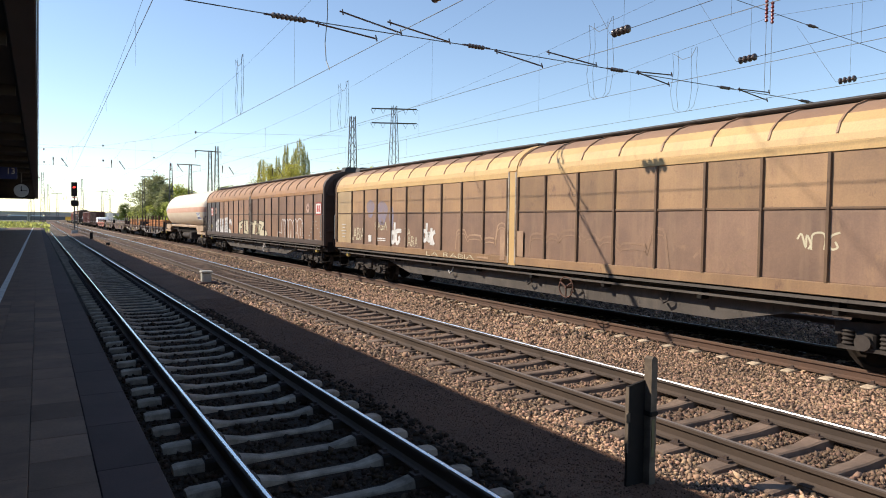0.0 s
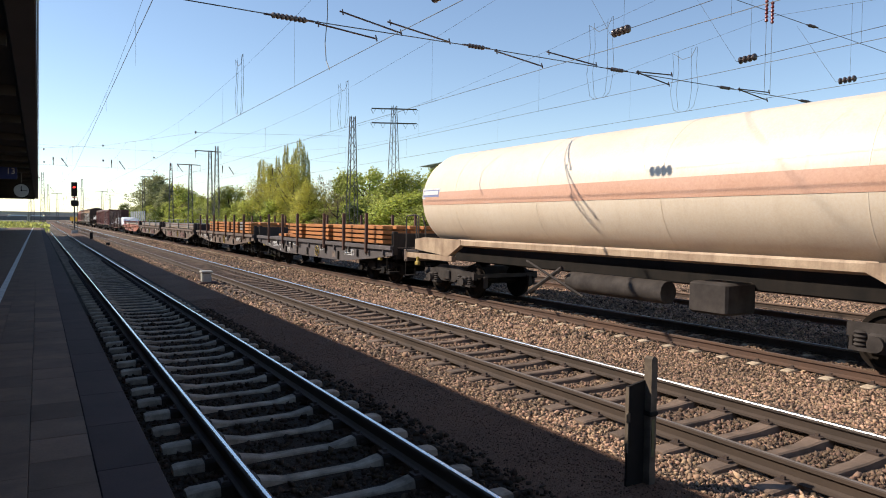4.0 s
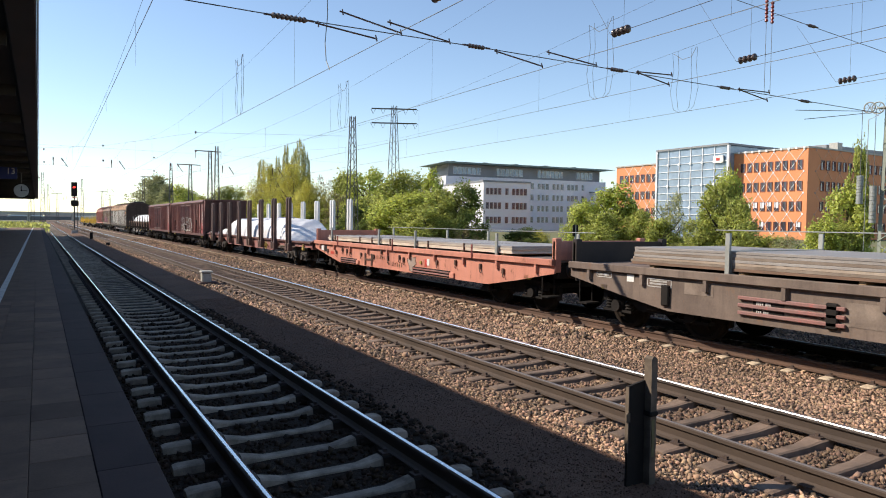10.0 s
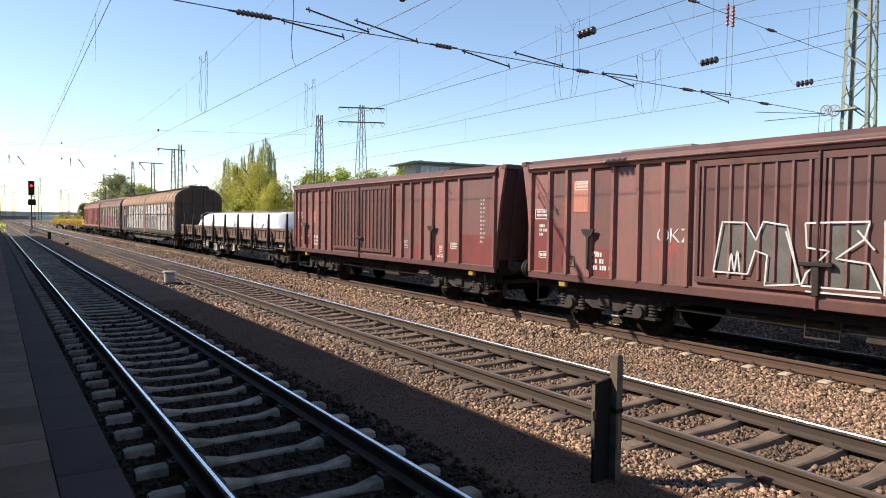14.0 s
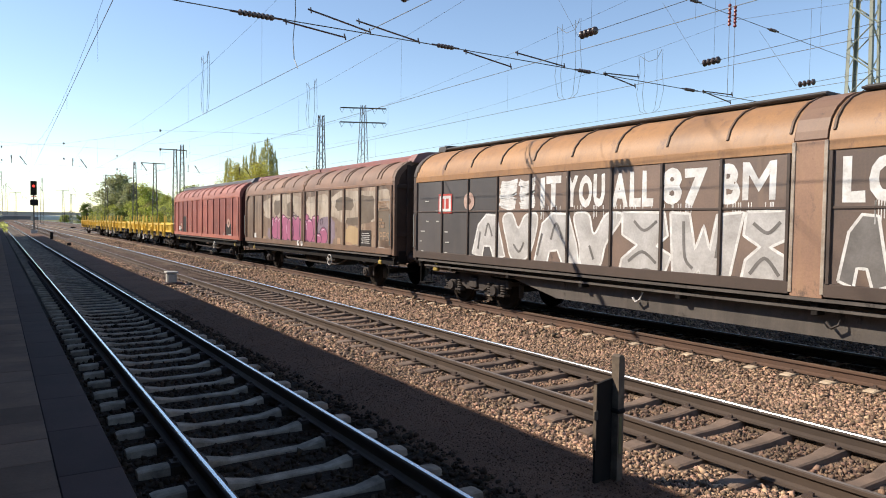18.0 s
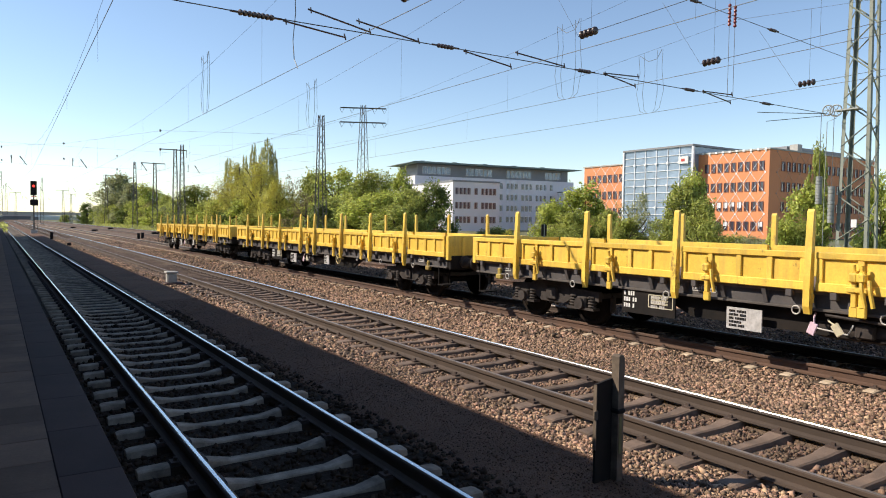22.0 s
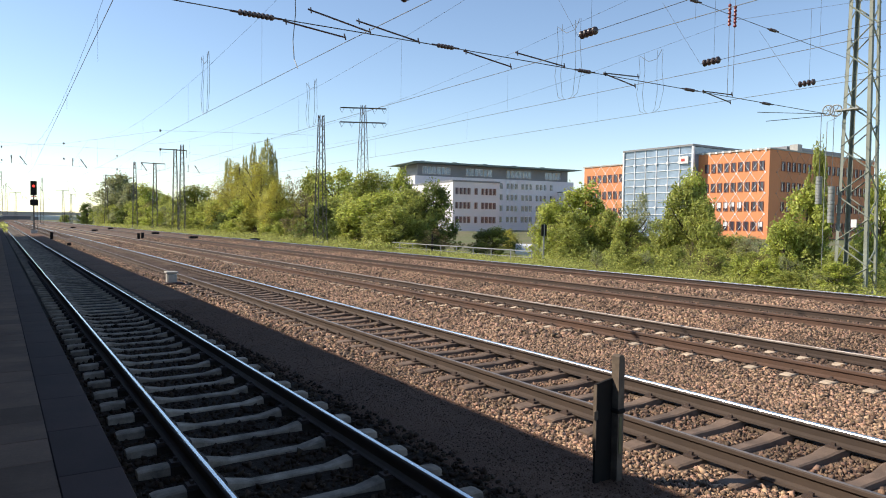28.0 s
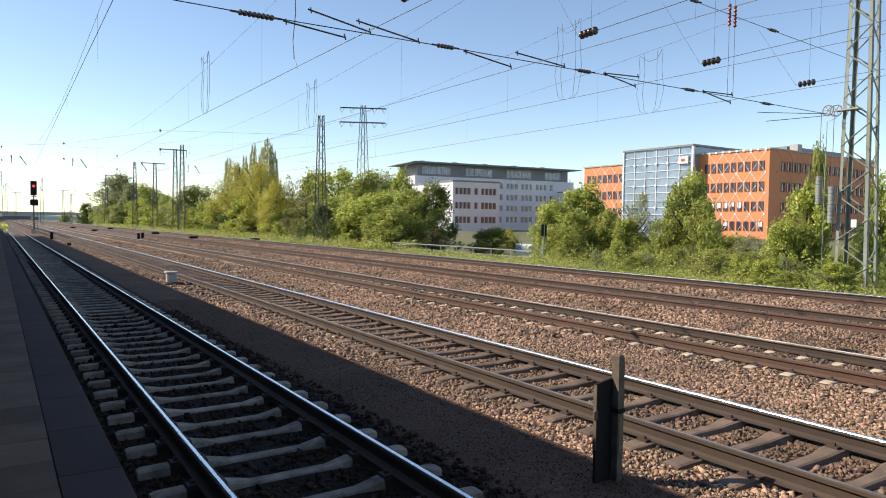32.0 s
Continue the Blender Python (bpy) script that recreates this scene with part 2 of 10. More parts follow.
M["taupe_roof"] = material("sooty brown roof paint", (0.26, 0.145, 0.088), (0.16, 0.095, 0.066), rough=0.62, scale=0.6, fine=35, streak=0.4, dirt=(0.09, 0.06, 0.045))
# End colours hold grime and the shade of walls turned from the sun.
M["gondola_end"] = material("sooty red brown gondola end with painted shade", (0.105, 0.05, 0.042), (0.068, 0.037, 0.032), rough=0.75, scale=1, fine=35, streak=0.4, dirt=(0.05, 0.036, 0.031), spec=0.3)
M["end_shade_grime"] = material("sooty wagon end with painted shade", (0.085, 0.056, 0.043), (0.05, 0.035, 0.028), rough=0.85, scale=1, fine=35, spec=0.3)
M["red_end"] = material("sooty red wagon end with painted shade", (0.10, 0.03, 0.024), (0.06, 0.022, 0.02), rough=0.8, scale=1, fine=35, spec=0.3)
M["slate"] = material("dark grey wall paint", (0.085, 0.075, 0.072), (0.06, 0.053, 0.051), rough=0.6, scale=0.7, fine=35, streak=0.3, dirt=(0.12, 0.09, 0.07), vary=0.12)
M["cream_dirty"] = material("rust stained cream paint", (0.50, 0.37, 0.25), (0.30, 0.20, 0.13), rough=0.6, scale=1.5, fine=30, streak=0.6, dirt=(0.16, 0.09, 0.055))
M["umber"] = material("dark umber wall paint", (0.18, 0.12, 0.09), (0.105, 0.076, 0.062), rough=0.62, scale=0.7, fine=35, streak=0.35, dirt=(0.25, 0.16, 0.095), rust=(0.085, 0.06, 0.048), rusty=0.25, bump=0.1, vary=0.3)
M["oxide_rib"] = material("dark oxide red paint", (0.125, 0.047, 0.039), (0.082, 0.037, 0.033), rough=0.65, scale=1, fine=35, streak=0.4)
M["salmon"] = material("sun bleached red paint", (0.55, 0.225, 0.155), (0.42, 0.155, 0.105), rough=0.65, scale=0.7, fine=35, streak=0.55, dirt=(0.24, 0.11, 0.08), rust=(0.2, 0.08, 0.045), rusty=0.3, bump=0.12)
M["flatgrey"] = material("grimy grey brown steel", (0.20, 0.15, 0.12), (0.115, 0.085, 0.07), rough=0.75, scale=0.8, fine=35, streak=0.5, dirt=(0.055, 0.04, 0.034), rust=(0.19, 0.115, 0.076), rusty=0.4, bump=0.12, spec=0.3)
M["flatbrown"] = material("worn brown drop side", (0.18, 0.105, 0.072), (0.115, 0.069, 0.05), rough=0.75, scale=0.8, fine=35, streak=0.55, dirt=(0.055, 0.038, 0.031), rust=(0.15, 0.066, 0.04), rusty=0.4, bump=0.12)
M["rust"] = material("orange rusty steel", (0.50, 0.20, 0.062), (0.38, 0.14, 0.044), rough=0.85, scale=1.2, fine=40, bump=0.25, vary=0.15)
M["rust_dark"] = material("dark rusty stake", (0.11, 0.05, 0.032), (0.07, 0.036, 0.027), rough=0.8, scale=2, fine=40, bump=0.2)
M["plate"] = material("mill scale steel plate", (0.33, 0.30, 0.275), (0.25, 0.225, 0.205), rough=0.5, metal=0.2, scale=0.8, fine=30, bump=0.06, vary=0.1)
M["plate_edge"] = material("rusty plate edge", (0.40, 0.32, 0.25), (0.25, 0.18, 0.13), rough=0.7, scale=1.5, fine=30, vary=0.5)
M["plate_pale"] = material("bright cut plate edge", (0.60, 0.52, 0.42), (0.44, 0.36, 0.28), rough=0.6, scale=1.5, fine=30, vary=0.3)
M["plate_rust"] = material("brown rusty plate edge", (0.24, 0.135, 0.085), (0.15, 0.09, 0.06), rough=0.75, scale=1.5, fine=30, vary=0.3)
M["timber"] = material("packing timber", (0.30, 0.20, 0.11), (0.22, 0.15, 0.085), rough=0.85, scale=3, fine=40)
M["cream"] = material("cream tank paint", (0.80, 0.67, 0.52), (0.73, 0.59, 0.44), rough=0.42, scale=0.5, fine=25, streak=0.2, dirt=(0.50, 0.36, 0.24), bump=0.04)
M["tankband"] = material("faded orange band", (0.66, 0.38, 0.27), (0.60, 0.33, 0.22), rough=0.45, scale=0.8, fine=25, bump=0.04)
M["tarp"] = material("white tarpaulin", (0.70, 0.70, 0.72), (0.62, 0.63, 0.66), rough=0.55, scale=0.8, fine=7, bump=0.35, depth=0.03)
M["blue_stripe"] = material("faded blue print", (0.17, 0.19, 0.34), (0.26, 0.28, 0.42), rough=0.6)
M["pink"] = material("dusty pink spray paint", (0.40, 0.125, 0.21), (0.31, 0.095, 0.165), rough=0.5, scale=2, fine=30)
M["purple"] = material("dark plum spray paint", (0.06, 0.03, 0.05), (0.04, 0.022, 0.035), rough=0.5)
M["lavender"] = material("faint lavender spray paint", (0.25, 0.19, 0.23), (0.19, 0.14, 0.16), rough=0.6, scale=3, fine=30)
M["spray"] = material("white spray paint", (0.72, 0.71, 0.68), (0.48, 0.46, 0.43), rough=0.55, scale=5, fine=30)
M["spray_cream"] = material("cream spray paint", (0.58, 0.52, 0.36), (0.45, 0.40, 0.28), rough=0.55, scale=3, fine=30)
M["insulator"] = material("brown glazed porcelain", (0.085, 0.058, 0.052), (0.06, 0.042, 0.038), rough=0.25, scale=3, fine=20, bump=0)
M["redins"] = material("red porcelain", (0.22, 0.035, 0.03), rough=0.3, scale=3, fine=20, bump=0)
M["wire"] = material("weathered copper wire", (0.10, 0.10, 0.095), (0.14, 0.14, 0.13), rough=0.6, metal=0.3, scale=2, fine=20, bump=0)
M["galv"] = material("galvanised steel", (0.30, 0.31, 0.29), (0.24, 0.25, 0.23), rough=0.6, metal=0.3, scale=1.5, fine=30, bump=0.05)
M["mast"] = material("grey green mast paint", (0.25, 0.275, 0.22), (0.19, 0.205, 0.165), rough=0.65, scale=1, fine=30, streak=0.3, dirt=(0.11, 0.085, 0.06))
M["farmast"] = material("dark lattice steel", (0.07, 0.068, 0.062), (0.09, 0.085, 0.075), rough=0.75)
M["concrete"] = material("pale concrete", (0.42, 0.41, 0.38), (0.33, 0.32, 0.29), rough=0.9, scale=3, fine=50, bump=0.3)
M["blackboard"] = material("black plastic", (0.014, 0.012, 0.011), (0.021, 0.018, 0.016), rough=0.85, scale=4, fine=40, spec=0.2)
M["weathered"] = material("brown weathered timber", (0.15, 0.115, 0.085), (0.085, 0.065, 0.05), rough=0.9, scale=8, fine=70, bump=0.3)
M["orange"] = material("orange facade panel", (0.64, 0.24, 0.10), (0.59, 0.215, 0.09), rough=0.7, scale=0.15, fine=12, bump=0.05)
M["whitewall"] = material("off white render", (0.74, 0.71, 0.73), (0.67, 0.64, 0.66), rough=0.85, scale=0.2, fine=15, bump=0.05)
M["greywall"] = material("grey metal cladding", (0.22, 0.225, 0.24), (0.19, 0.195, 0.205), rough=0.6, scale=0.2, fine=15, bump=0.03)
M["teal"] = material("grey green roof edge", (0.16, 0.22, 0.21), (0.13, 0.18, 0.17), rough=0.6)
M["window"] = glass("dark window glass", (0.035, 0.035, 0.05))
M["bluewindow"] = glass("blue curtain glass", (0.17, 0.225, 0.29), 0.02)
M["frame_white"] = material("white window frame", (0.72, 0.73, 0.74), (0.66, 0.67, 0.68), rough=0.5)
M["frame_red"] = material("red brown window frame", (0.20, 0.06, 0.05), (0.17, 0.05, 0.045), rough=0.5)
M["bark"] = material("bark", (0.10, 0.075, 0.05), (0.065, 0.05, 0.036), rough=0.9, scale=3, fine=25, bump=0.5)
M["leaf"] = leafy("fresh green leaves", (0.455, 0.48, 0.125), (0.285, 0.32, 0.073))
M["leaf_bright"] = leafy("bright young leaves", (0.52, 0.555, 0.13), (0.365, 0.41, 0.083))
M["leaf_pale"] = leafy("grey green willow leaves", (0.42, 0.43, 0.21), (0.29, 0.31, 0.145))
M["frame_dull"] = material("dull brown window frame", (0.30, 0.20, 0.17), (0.26, 0.17, 0.15), rough=0.5)
M["leaf_olive"] = leafy("olive green poplar leaves", (0.53, 0.52, 0.20), (0.42, 0.41, 0.15))
M["framedark"] = material("dark grey frame paint", (0.10, 0.09, 0.088), (0.065, 0.058, 0.057), rough=0.7, scale=2, fine=40, streak=0.4, dirt=(0.10, 0.08, 0.065), spec=0.3)
M["panel_white"] = material("smeared white data panel", (0.52, 0.50, 0.48), (0.30, 0.285, 0.275), rough=0.7, scale=9, fine=40)
M["handwheel"] = material("worn cream yellow handwheel", (0.62, 0.52, 0.26), (0.48, 0.38, 0.16), rough=0.6, scale=6, fine=30)
M["flatslate"] = material("grimy slate grey steel", (0.125, 0.108, 0.106), (0.085, 0.073, 0.071), rough=0.75, scale=0.9, fine=35, streak=0.4, dirt=(0.055, 0.047, 0.044), rust=(0.20, 0.17, 0.155), rusty=0.25, bump=0.1, spec=0.3)
M["graffiti_grey"] = material("greyish worn spray paint", (0.34, 0.26, 0.215), (0.25, 0.185, 0.15), rough=0.6, scale=3, fine=30)
M["patchred"] = material("fresher oxide red paint", (0.26, 0.052, 0.046), (0.18, 0.045, 0.04), rough=0.6, scale=1.5, fine=35, streak=0.5, dirt=(0.10, 0.04, 0.035), rust=(0.09, 0.05, 0.045), rusty=0.45, vary=0.25)
M["graffiti_dark"] = material("dark greenish grey spray paint", (0.13, 0.122, 0.108), (0.085, 0.075, 0.066), rough=0.6, scale=2.5, fine=30)
M["bluefade"] = material("rubbed out blue paint", (0.20, 0.18, 0.24), (0.24, 0.17, 0.15), rough=0.65, scale=1.2, fine=20, rust=(0.25, 0.16, 0.11), rusty=0.6)
M["silverlit"] = material("bright silver spray paint", (0.62, 0.61, 0.60), (0.40, 0.38, 0.37), rough=0.5, scale=2.5, fine=30)
M["silver_low"] = material("dulled silver spray paint", (0.17, 0.155, 0.145), (0.11, 0.10, 0.09), rough=0.55, scale=2.5, fine=30)
M["silver_dust"] = material("faded silver paint over brown", (0.50, 0.42, 0.33), (0.30, 0.235, 0.175), rough=0.5, scale=1.3, fine=30, streak=0.85, dirt=(0.16, 0.115, 0.08), rust=(0.22, 0.165, 0.12), rusty=0.3)
M["smudge"] = material("dark brownish paint smudge", (0.12, 0.088, 0.062), (0.18, 0.14, 0.10), rough=0.55, scale=1.5, fine=30)
M["creamline"] = material("dark outline of cream letters", (0.05, 0.036, 0.028), (0.08, 0.06, 0.04), rough=0.6, scale=3, fine=30)
M["pinklight"] = material("pale pink spray paint", (0.72, 0.55, 0.62), (0.6, 0.42, 0.5), rough=0.5, scale=2, fine=30)
M["rib_brown"] = material("sooty brown rib paint", (0.13, 0.075, 0.045), (0.075, 0.048, 0.034), rough=0.65, scale=1, fine=35, streak=0.3)
M["ridgedark"] = material("dark roof walk", (0.055, 0.047, 0.043), (0.035, 0.03, 0.028), rough=0.7, scale=2, fine=40)
M["orange_joint"] = material("pale joint line", (0.62, 0.36, 0.24), (0.55, 0.3, 0.2), rough=0.6)
M["frame_greige"] = material("grey beige window frame", (0.45, 0.40, 0.38), (0.38, 0.33, 0.31), rough=0.5)
M["rustgrey"] = material("scraped grey paint", (0.24, 0.185, 0.145), (0.13, 0.095, 0.075), rough=0.7, scale=3, fine=30, rust=(0.10, 0.07, 0.055), rusty=0.6)
M["strip_pale"] = material("pale worn edge", (0.42, 0.36, 0.29), (0.20, 0.14, 0.10), rough=0.6, scale=4, fine=30)
M["strip"] = material("faded greenish strip", (0.17, 0.17, 0.075), (0.12, 0.11, 0.05), rough=0.6)
M["leaf_dark"] = leafy("deep green leaves", (0.20, 0.25, 0.058), (0.125, 0.165, 0.038))
M["leaf_yellow"] = leafy("young yellow green leaves", (0.58, 0.53, 0.11), (0.45, 0.42, 0.085))
M["leaf_brown"] = leafy("sparse brownish twigs", (0.27, 0.21, 0.10), (0.19, 0.155, 0.08))
M["grass"] = leafy("spring weeds", (0.475, 0.485, 0.135), (0.35, 0.37, 0.10), 0.55)
# Distance haze is painted into the base colours of these far surfaces.
M["far"] = material("far woods with painted haze", (0.46, 0.50, 0.50), (0.40, 0.44, 0.44), rough=1, scale=0.05, fine=0.8, bump=0)
M["far_pale"] = material("pale far woods with painted haze", (0.58, 0.62, 0.66), (0.54, 0.58, 0.62), rough=1, scale=0.05, fine=0.8, bump=0)
M["far_dark"] = material("dark masonry with painted haze", (0.15, 0.15, 0.155), (0.12, 0.12, 0.125), rough=1, scale=0.1, fine=1, bump=0)
M["far_red"] = material("faded red paint with painted haze", (0.50, 0.40, 0.38), (0.44, 0.36, 0.34), rough=0.8, scale=0.1, fine=1, bump=0)
M["blue"] = material("blue enamel sign", (0.02, 0.035, 0.16), (0.02, 0.03, 0.13), rough=0.4)
M["lampred"] = glow("red signal lamp", (1.0, 0.03, 0.02), 2.5)
M["carwhite"] = material("white car paint", (0.75, 0.76, 0.78), (0.7, 0.71, 0.73), rough=0.25)
M["tyre"] = material("rubber", (0.02, 0.02, 0.02), rough=0.9)
M["board"] = material("dark stanchion steel", (0.028, 0.023, 0.021), (0.045, 0.034, 0.028), rough=0.75, spec=0.3)


# ---- mesh helpers ----
class Mesh:
    """Collects boxes, tubes and extrusions, and makes one mesh of them."""

    def __init__(self):
        self.v, self.f = [], []

    def add(self, verts, faces):
        n = len(self.v)
        self.v += [tuple(p) for p in verts]
        self.f += [tuple(i + n for i in q) for q in faces]
        return self

    def box(self, x0, x1, y0, y1, z0, z1, bevel=0.0):
        if not bevel:
            return self.add([(x, y, z) for x in (x0, x1) for y in (y0, y1) for z in (z0, z1)],
                            [(0, 1, 3, 2), (4, 6, 7, 5), (0, 4, 5, 1), (2, 3, 7, 6), (0, 2, 6, 4), (1, 5, 7, 3)])
        b = bevel
        vs = []
        for z, i in ((z0, b), (z0 + b, 0), (z1 - b, 0), (z1, b)):
            c = b
            a0, a1, c0, c1 = x0 + i, x1 - i, y0 + i, y1 - i
            vs += [(a0 + c, c0, z), (a1 - c, c0, z), (a1, c0 + c, z), (a1, c1 - c, z), (a1 - c, c1, z), (a0 + c, c1, z), (a0, c1 - c, z), (a0, c0 + c, z)]
        fs = [tuple(range(7, -1, -1)), tuple(range(24, 32))]
        for k in range(3):
            fs += [(8 * k + j, 8 * k + (j + 1) % 8, 8 * k + 8 + (j + 1) % 8, 8 * k + 8 + j) for j in range(8)]
        return self.add(vs, fs)

    def prism(self, pts, axis, a, b):
        """A polygon, anticlockwise or not, drawn out along an axis from a to b."""
        put = {"x": lambda p, t: (t, p[0], p[1]), "y": lambda p, t: (p[0], t, p[1]), "z": lambda p, t: (p[0], p[1], t)}[axis]
        n = len(pts)
        fs = [tuple(range(n)), tuple(range(2 * n - 1, n - 1, -1))] + [(j, n + j, n + (j + 1) % n, (j + 1) % n) for j in range(n)]
        return self.add([put(p, a) for p in pts] + [put(p, b) for p in pts], fs)

    def tube(self, path, r, n=6, caps=True):
        path = [Vector(p) for p in path]
        rs = r if isinstance(r, (list, tuple)) else [r] * len(path)
        vs, fs = [], []
        for i, p in enumerate(path):
            d = (path[min(i + 1, len(path) - 1)] - path[max(i - 1, 0)]).normalized()
            u = d.cross(Vector((0, 0, 1)) if abs(d.z) < 0.9 else Vector((1, 0, 0))).normalized()
            w = d.cross(u)
            vs += [p + rs[i] * (math.cos(2 * math.pi * k / n) * u + math.sin(2 * math.pi * k / n) * w) for k in range(n)]
        for i in range(len(path) - 1):
            fs += [(i * n + k, i * n + (k + 1) % n, i * n + n + (k + 1) % n, i * n + n + k) for k in range(n)]
        if caps:
            fs += [tuple(range(n - 1, -1, -1)), tuple(range(len(vs) - n, len(vs)))]
        return self.add(vs, fs)

    def disc(self, c, axis, r, h, n=16):
        c = Vector(c)
        d = Vector(axis).normalized() * h / 2
        return self.tube([c - d, c + d], r, n)

    def lathe(self, c, axis, prof, n=16):
        """Rings of (distance along the axis, radius) about a line."""
        c, d = Vector(c), Vector(axis).normalized()
        u = d.cross(Vector((0, 0, 1)) if abs(d.z) < 0.9 else Vector((1, 0, 0))).normalized()
        w = d.cross(u)
        vs, fs = [], []
        for a, r in prof:
            vs += [c + a * d + r * (math.cos(2 * math.pi * k / n) * u + math.sin(2 * math.pi * k / n) * w) for k in range(n)]
        for i in range(len(prof) - 1):
            fs += [(i * n + k, i * n + (k + 1) % n, i * n + n + (k + 1) % n, i * n + n + k) for k in range(n)]
        fs += [tuple(range(n - 1, -1, -1)), tuple(range(len(vs) - n, len(vs)))]
        return self.add(vs, fs)

    def data(self, name, mat, smooth=False):
        me = bpy.data.meshes.new(name)
        me.from_pydata(self.v, [], self.f)
        bm = bmesh.new()
        bm.from_mesh(me)
        bmesh.ops.recalc_face_normals(bm, faces=bm.faces)
        bm.to_mesh(me)
        bm.free()
        me.materials.append(M[mat])
        if smooth:
            me.shade_smooth()
            me.set_sharp_from_angle(angle=radians(40))
        return me

    def part(self, name, mat, parent=None, label="", at=None, smooth=False):
        ob = new(name, self.data(name, mat, smooth))
        if parent:
            ob.parent = parent
        if at is not None:
            ob.matrix_basis = at if isinstance(at, Matrix) else Matrix.Translation(at)
        return tagged(ob, label)


def piece(name, data, parent, at):
    """One more piece of an alike kind, on the mesh that they share."""
    ob = new(name, data)
    ob.parent = parent
    ob.matrix_basis = at if isinstance(at, Matrix) else Matrix.Translation(at)
    return ob


def base(name, label, category, group="", kind="", at=(0, 0, 0)):
    ob = new(name)
    ob.matrix_basis = at if isinstance(at, Matrix) else Matrix.Translation(at)
    ob.empty_display_size = 0.3
    return tagged(ob, label, category, group, kind)


def cloud(name, tmpl_v, tmpl_f, place, turn, size, mat, smooth=False):
    """Many small copies of one template in a single mesh. place: n x 3, turn: n x 3 x 3, size: n x 3."""
    n, k = len(place), len(tmpl_v)
    v = np.einsum("nij,nkj->nki", turn, np.asarray(tmpl_v)[None] * size[:, None, :]) + place[:, None, :]
    f = (np.asarray(tmpl_f)[None] + (np.arange(n) * k)[:, None, None]).reshape(-1, len(tmpl_f[0]))
    me = bpy.data.meshes.new(name)
    me.vertices.add(n * k)
    me.vertices.foreach_set("co", v.reshape(-1).astype(np.float32))
    c = f.shape[1]
    me.loops.add(f.size)
    me.loops.foreach_set("vertex_index", f.reshape(-1).astype(np.int32))
    me.polygons.add(len(f))
    me.polygons.foreach_set("loop_start", (np.arange(len(f)) * c).astype(np.int32))
    me.update(calc_edges=True)
    me.materials.append(M[mat])
    return me


def turns(rng, n, upright=False):
    """Random rotation matrices."""
    a = rng.uniform(0, 2 * np.pi, n)
    z = np.zeros((n, 3, 3))
    z[:, 0, 0], z[:, 0, 1], z[:, 1, 0], z[:, 1, 1], z[:, 2, 2] = np.cos(a), -np.sin(a), np.sin(a), np.cos(a), 1
    if upright:
        return z
    b = np.arccos(rng.uniform(-1, 1, n))
    x = np.zeros((n, 3, 3))
    x[:, 0, 0], x[:, 1, 1], x[:, 1, 2], x[:, 2, 1], x[:, 2, 2] = 1, np.cos(b), -np.sin(b), np.sin(b), np.cos(b)
    c = rng.uniform(0, 2 * np.pi, n)
    y = np.zeros((n, 3, 3))
    y[:, 0, 0], y[:, 0, 1], y[:, 1, 0], y[:, 1, 1], y[:, 2, 2] = np.cos(c), -np.sin(c), np.sin(c), np.cos(c), 1
    return z @ x @ y


# ---- ground, tracks, platform ----
TRACKS = ((2.22, 0.0), (6.49, 0.0), (11.143, 0.0), (15.6, 0.10), (20.2, 0.15))
FAR = 430.0

VERGE = ((24.0, -0.42), (26, -0.45), (30, -0.58), (36, -1.0), (46, -1.5), (62, -1.5), (92, 0.0), (120, 0.0))
m = Mesh()
xs = [(-900, -0.6), (-8, -0.6), (0.4, -0.6), *VERGE, (1800, 0.0)]
ys = [-700, -60, 0, 30, 60, 100, 160, 240, 400, 900, 3000]
m.add([(x, y, z) for y in ys for x, z in xs],
      [(j * len(xs) + i, j * len(xs) + i + 1, (j + 1) * len(xs) + i + 1, (j + 1) * len(xs) + i) for j in range(len(ys) - 1) for i in range(len(xs) - 1)])
ground = tagged(m.part("ground", "soil"), "weedy brown-green soil beside the railway", "ground", kind="structure")

BED = ((0.45, -0.55), (0.62, -0.25), (4.0, -0.25), (4.75, -0.215), (5.70, -0.215), (5.82, -0.255), (7.16, -0.255), (7.28, -0.215), (8.7, -0.215), (9.3, -0.198), (13.1, -0.198), (13.9, -0.062), (17.5, -0.062), (18.1, -0.012),
       (22.2, -0.012), (23.4, -0.30), (23.9, -0.55))


def bed_height(x):
    return np.interp(x, [p[0] for p in BED], [p[1] for p in BED])


m = Mesh()
m.prism([(x, z) for x, z in BED[2:]] + [(4.0, -0.55)], "y", -40, 700)
Mesh().prism([(x, z) for x, z in BED[:3]] + [(4.0, -0.55)], "y", -40, 700).part("ballast_bed", "bed_shade")
tagged(bpy.data.objects["ballast_bed"], "oily ballast bed beside the platform, its shade painted in", "ballast", kind="structure")
tagged(m.part("ballast_bed", "bed"), "brown crushed-stone ballast bed under five tracks", "ballast", kind="structure")

WALKWAY = ((3.5, -0.30), (3.62, -0.238), (3.9, -0.205), (4.62, -0.196), (4.74, -0.182), (4.83, -0.19), (4.88, -0.26))
Mesh().prism(WALKWAY, "y", -40, 400).part("walkway", "cinder")
tagged(bpy.data.objects["walkway"], "trodden path of fine dark cinders beside the track", "path", kind="structure")

for x, _ in TRACKS[1:]:
    z = float(bed_height(x))
    o = Mesh().box(x - 0.68, x + 0.68, 45, 420, z - 0.08, z + 0.012).part("ballast_strip", "bed_track")
    tagged(o, "oil-darkened ballast between the rails of one track", "ballast", kind="structure")

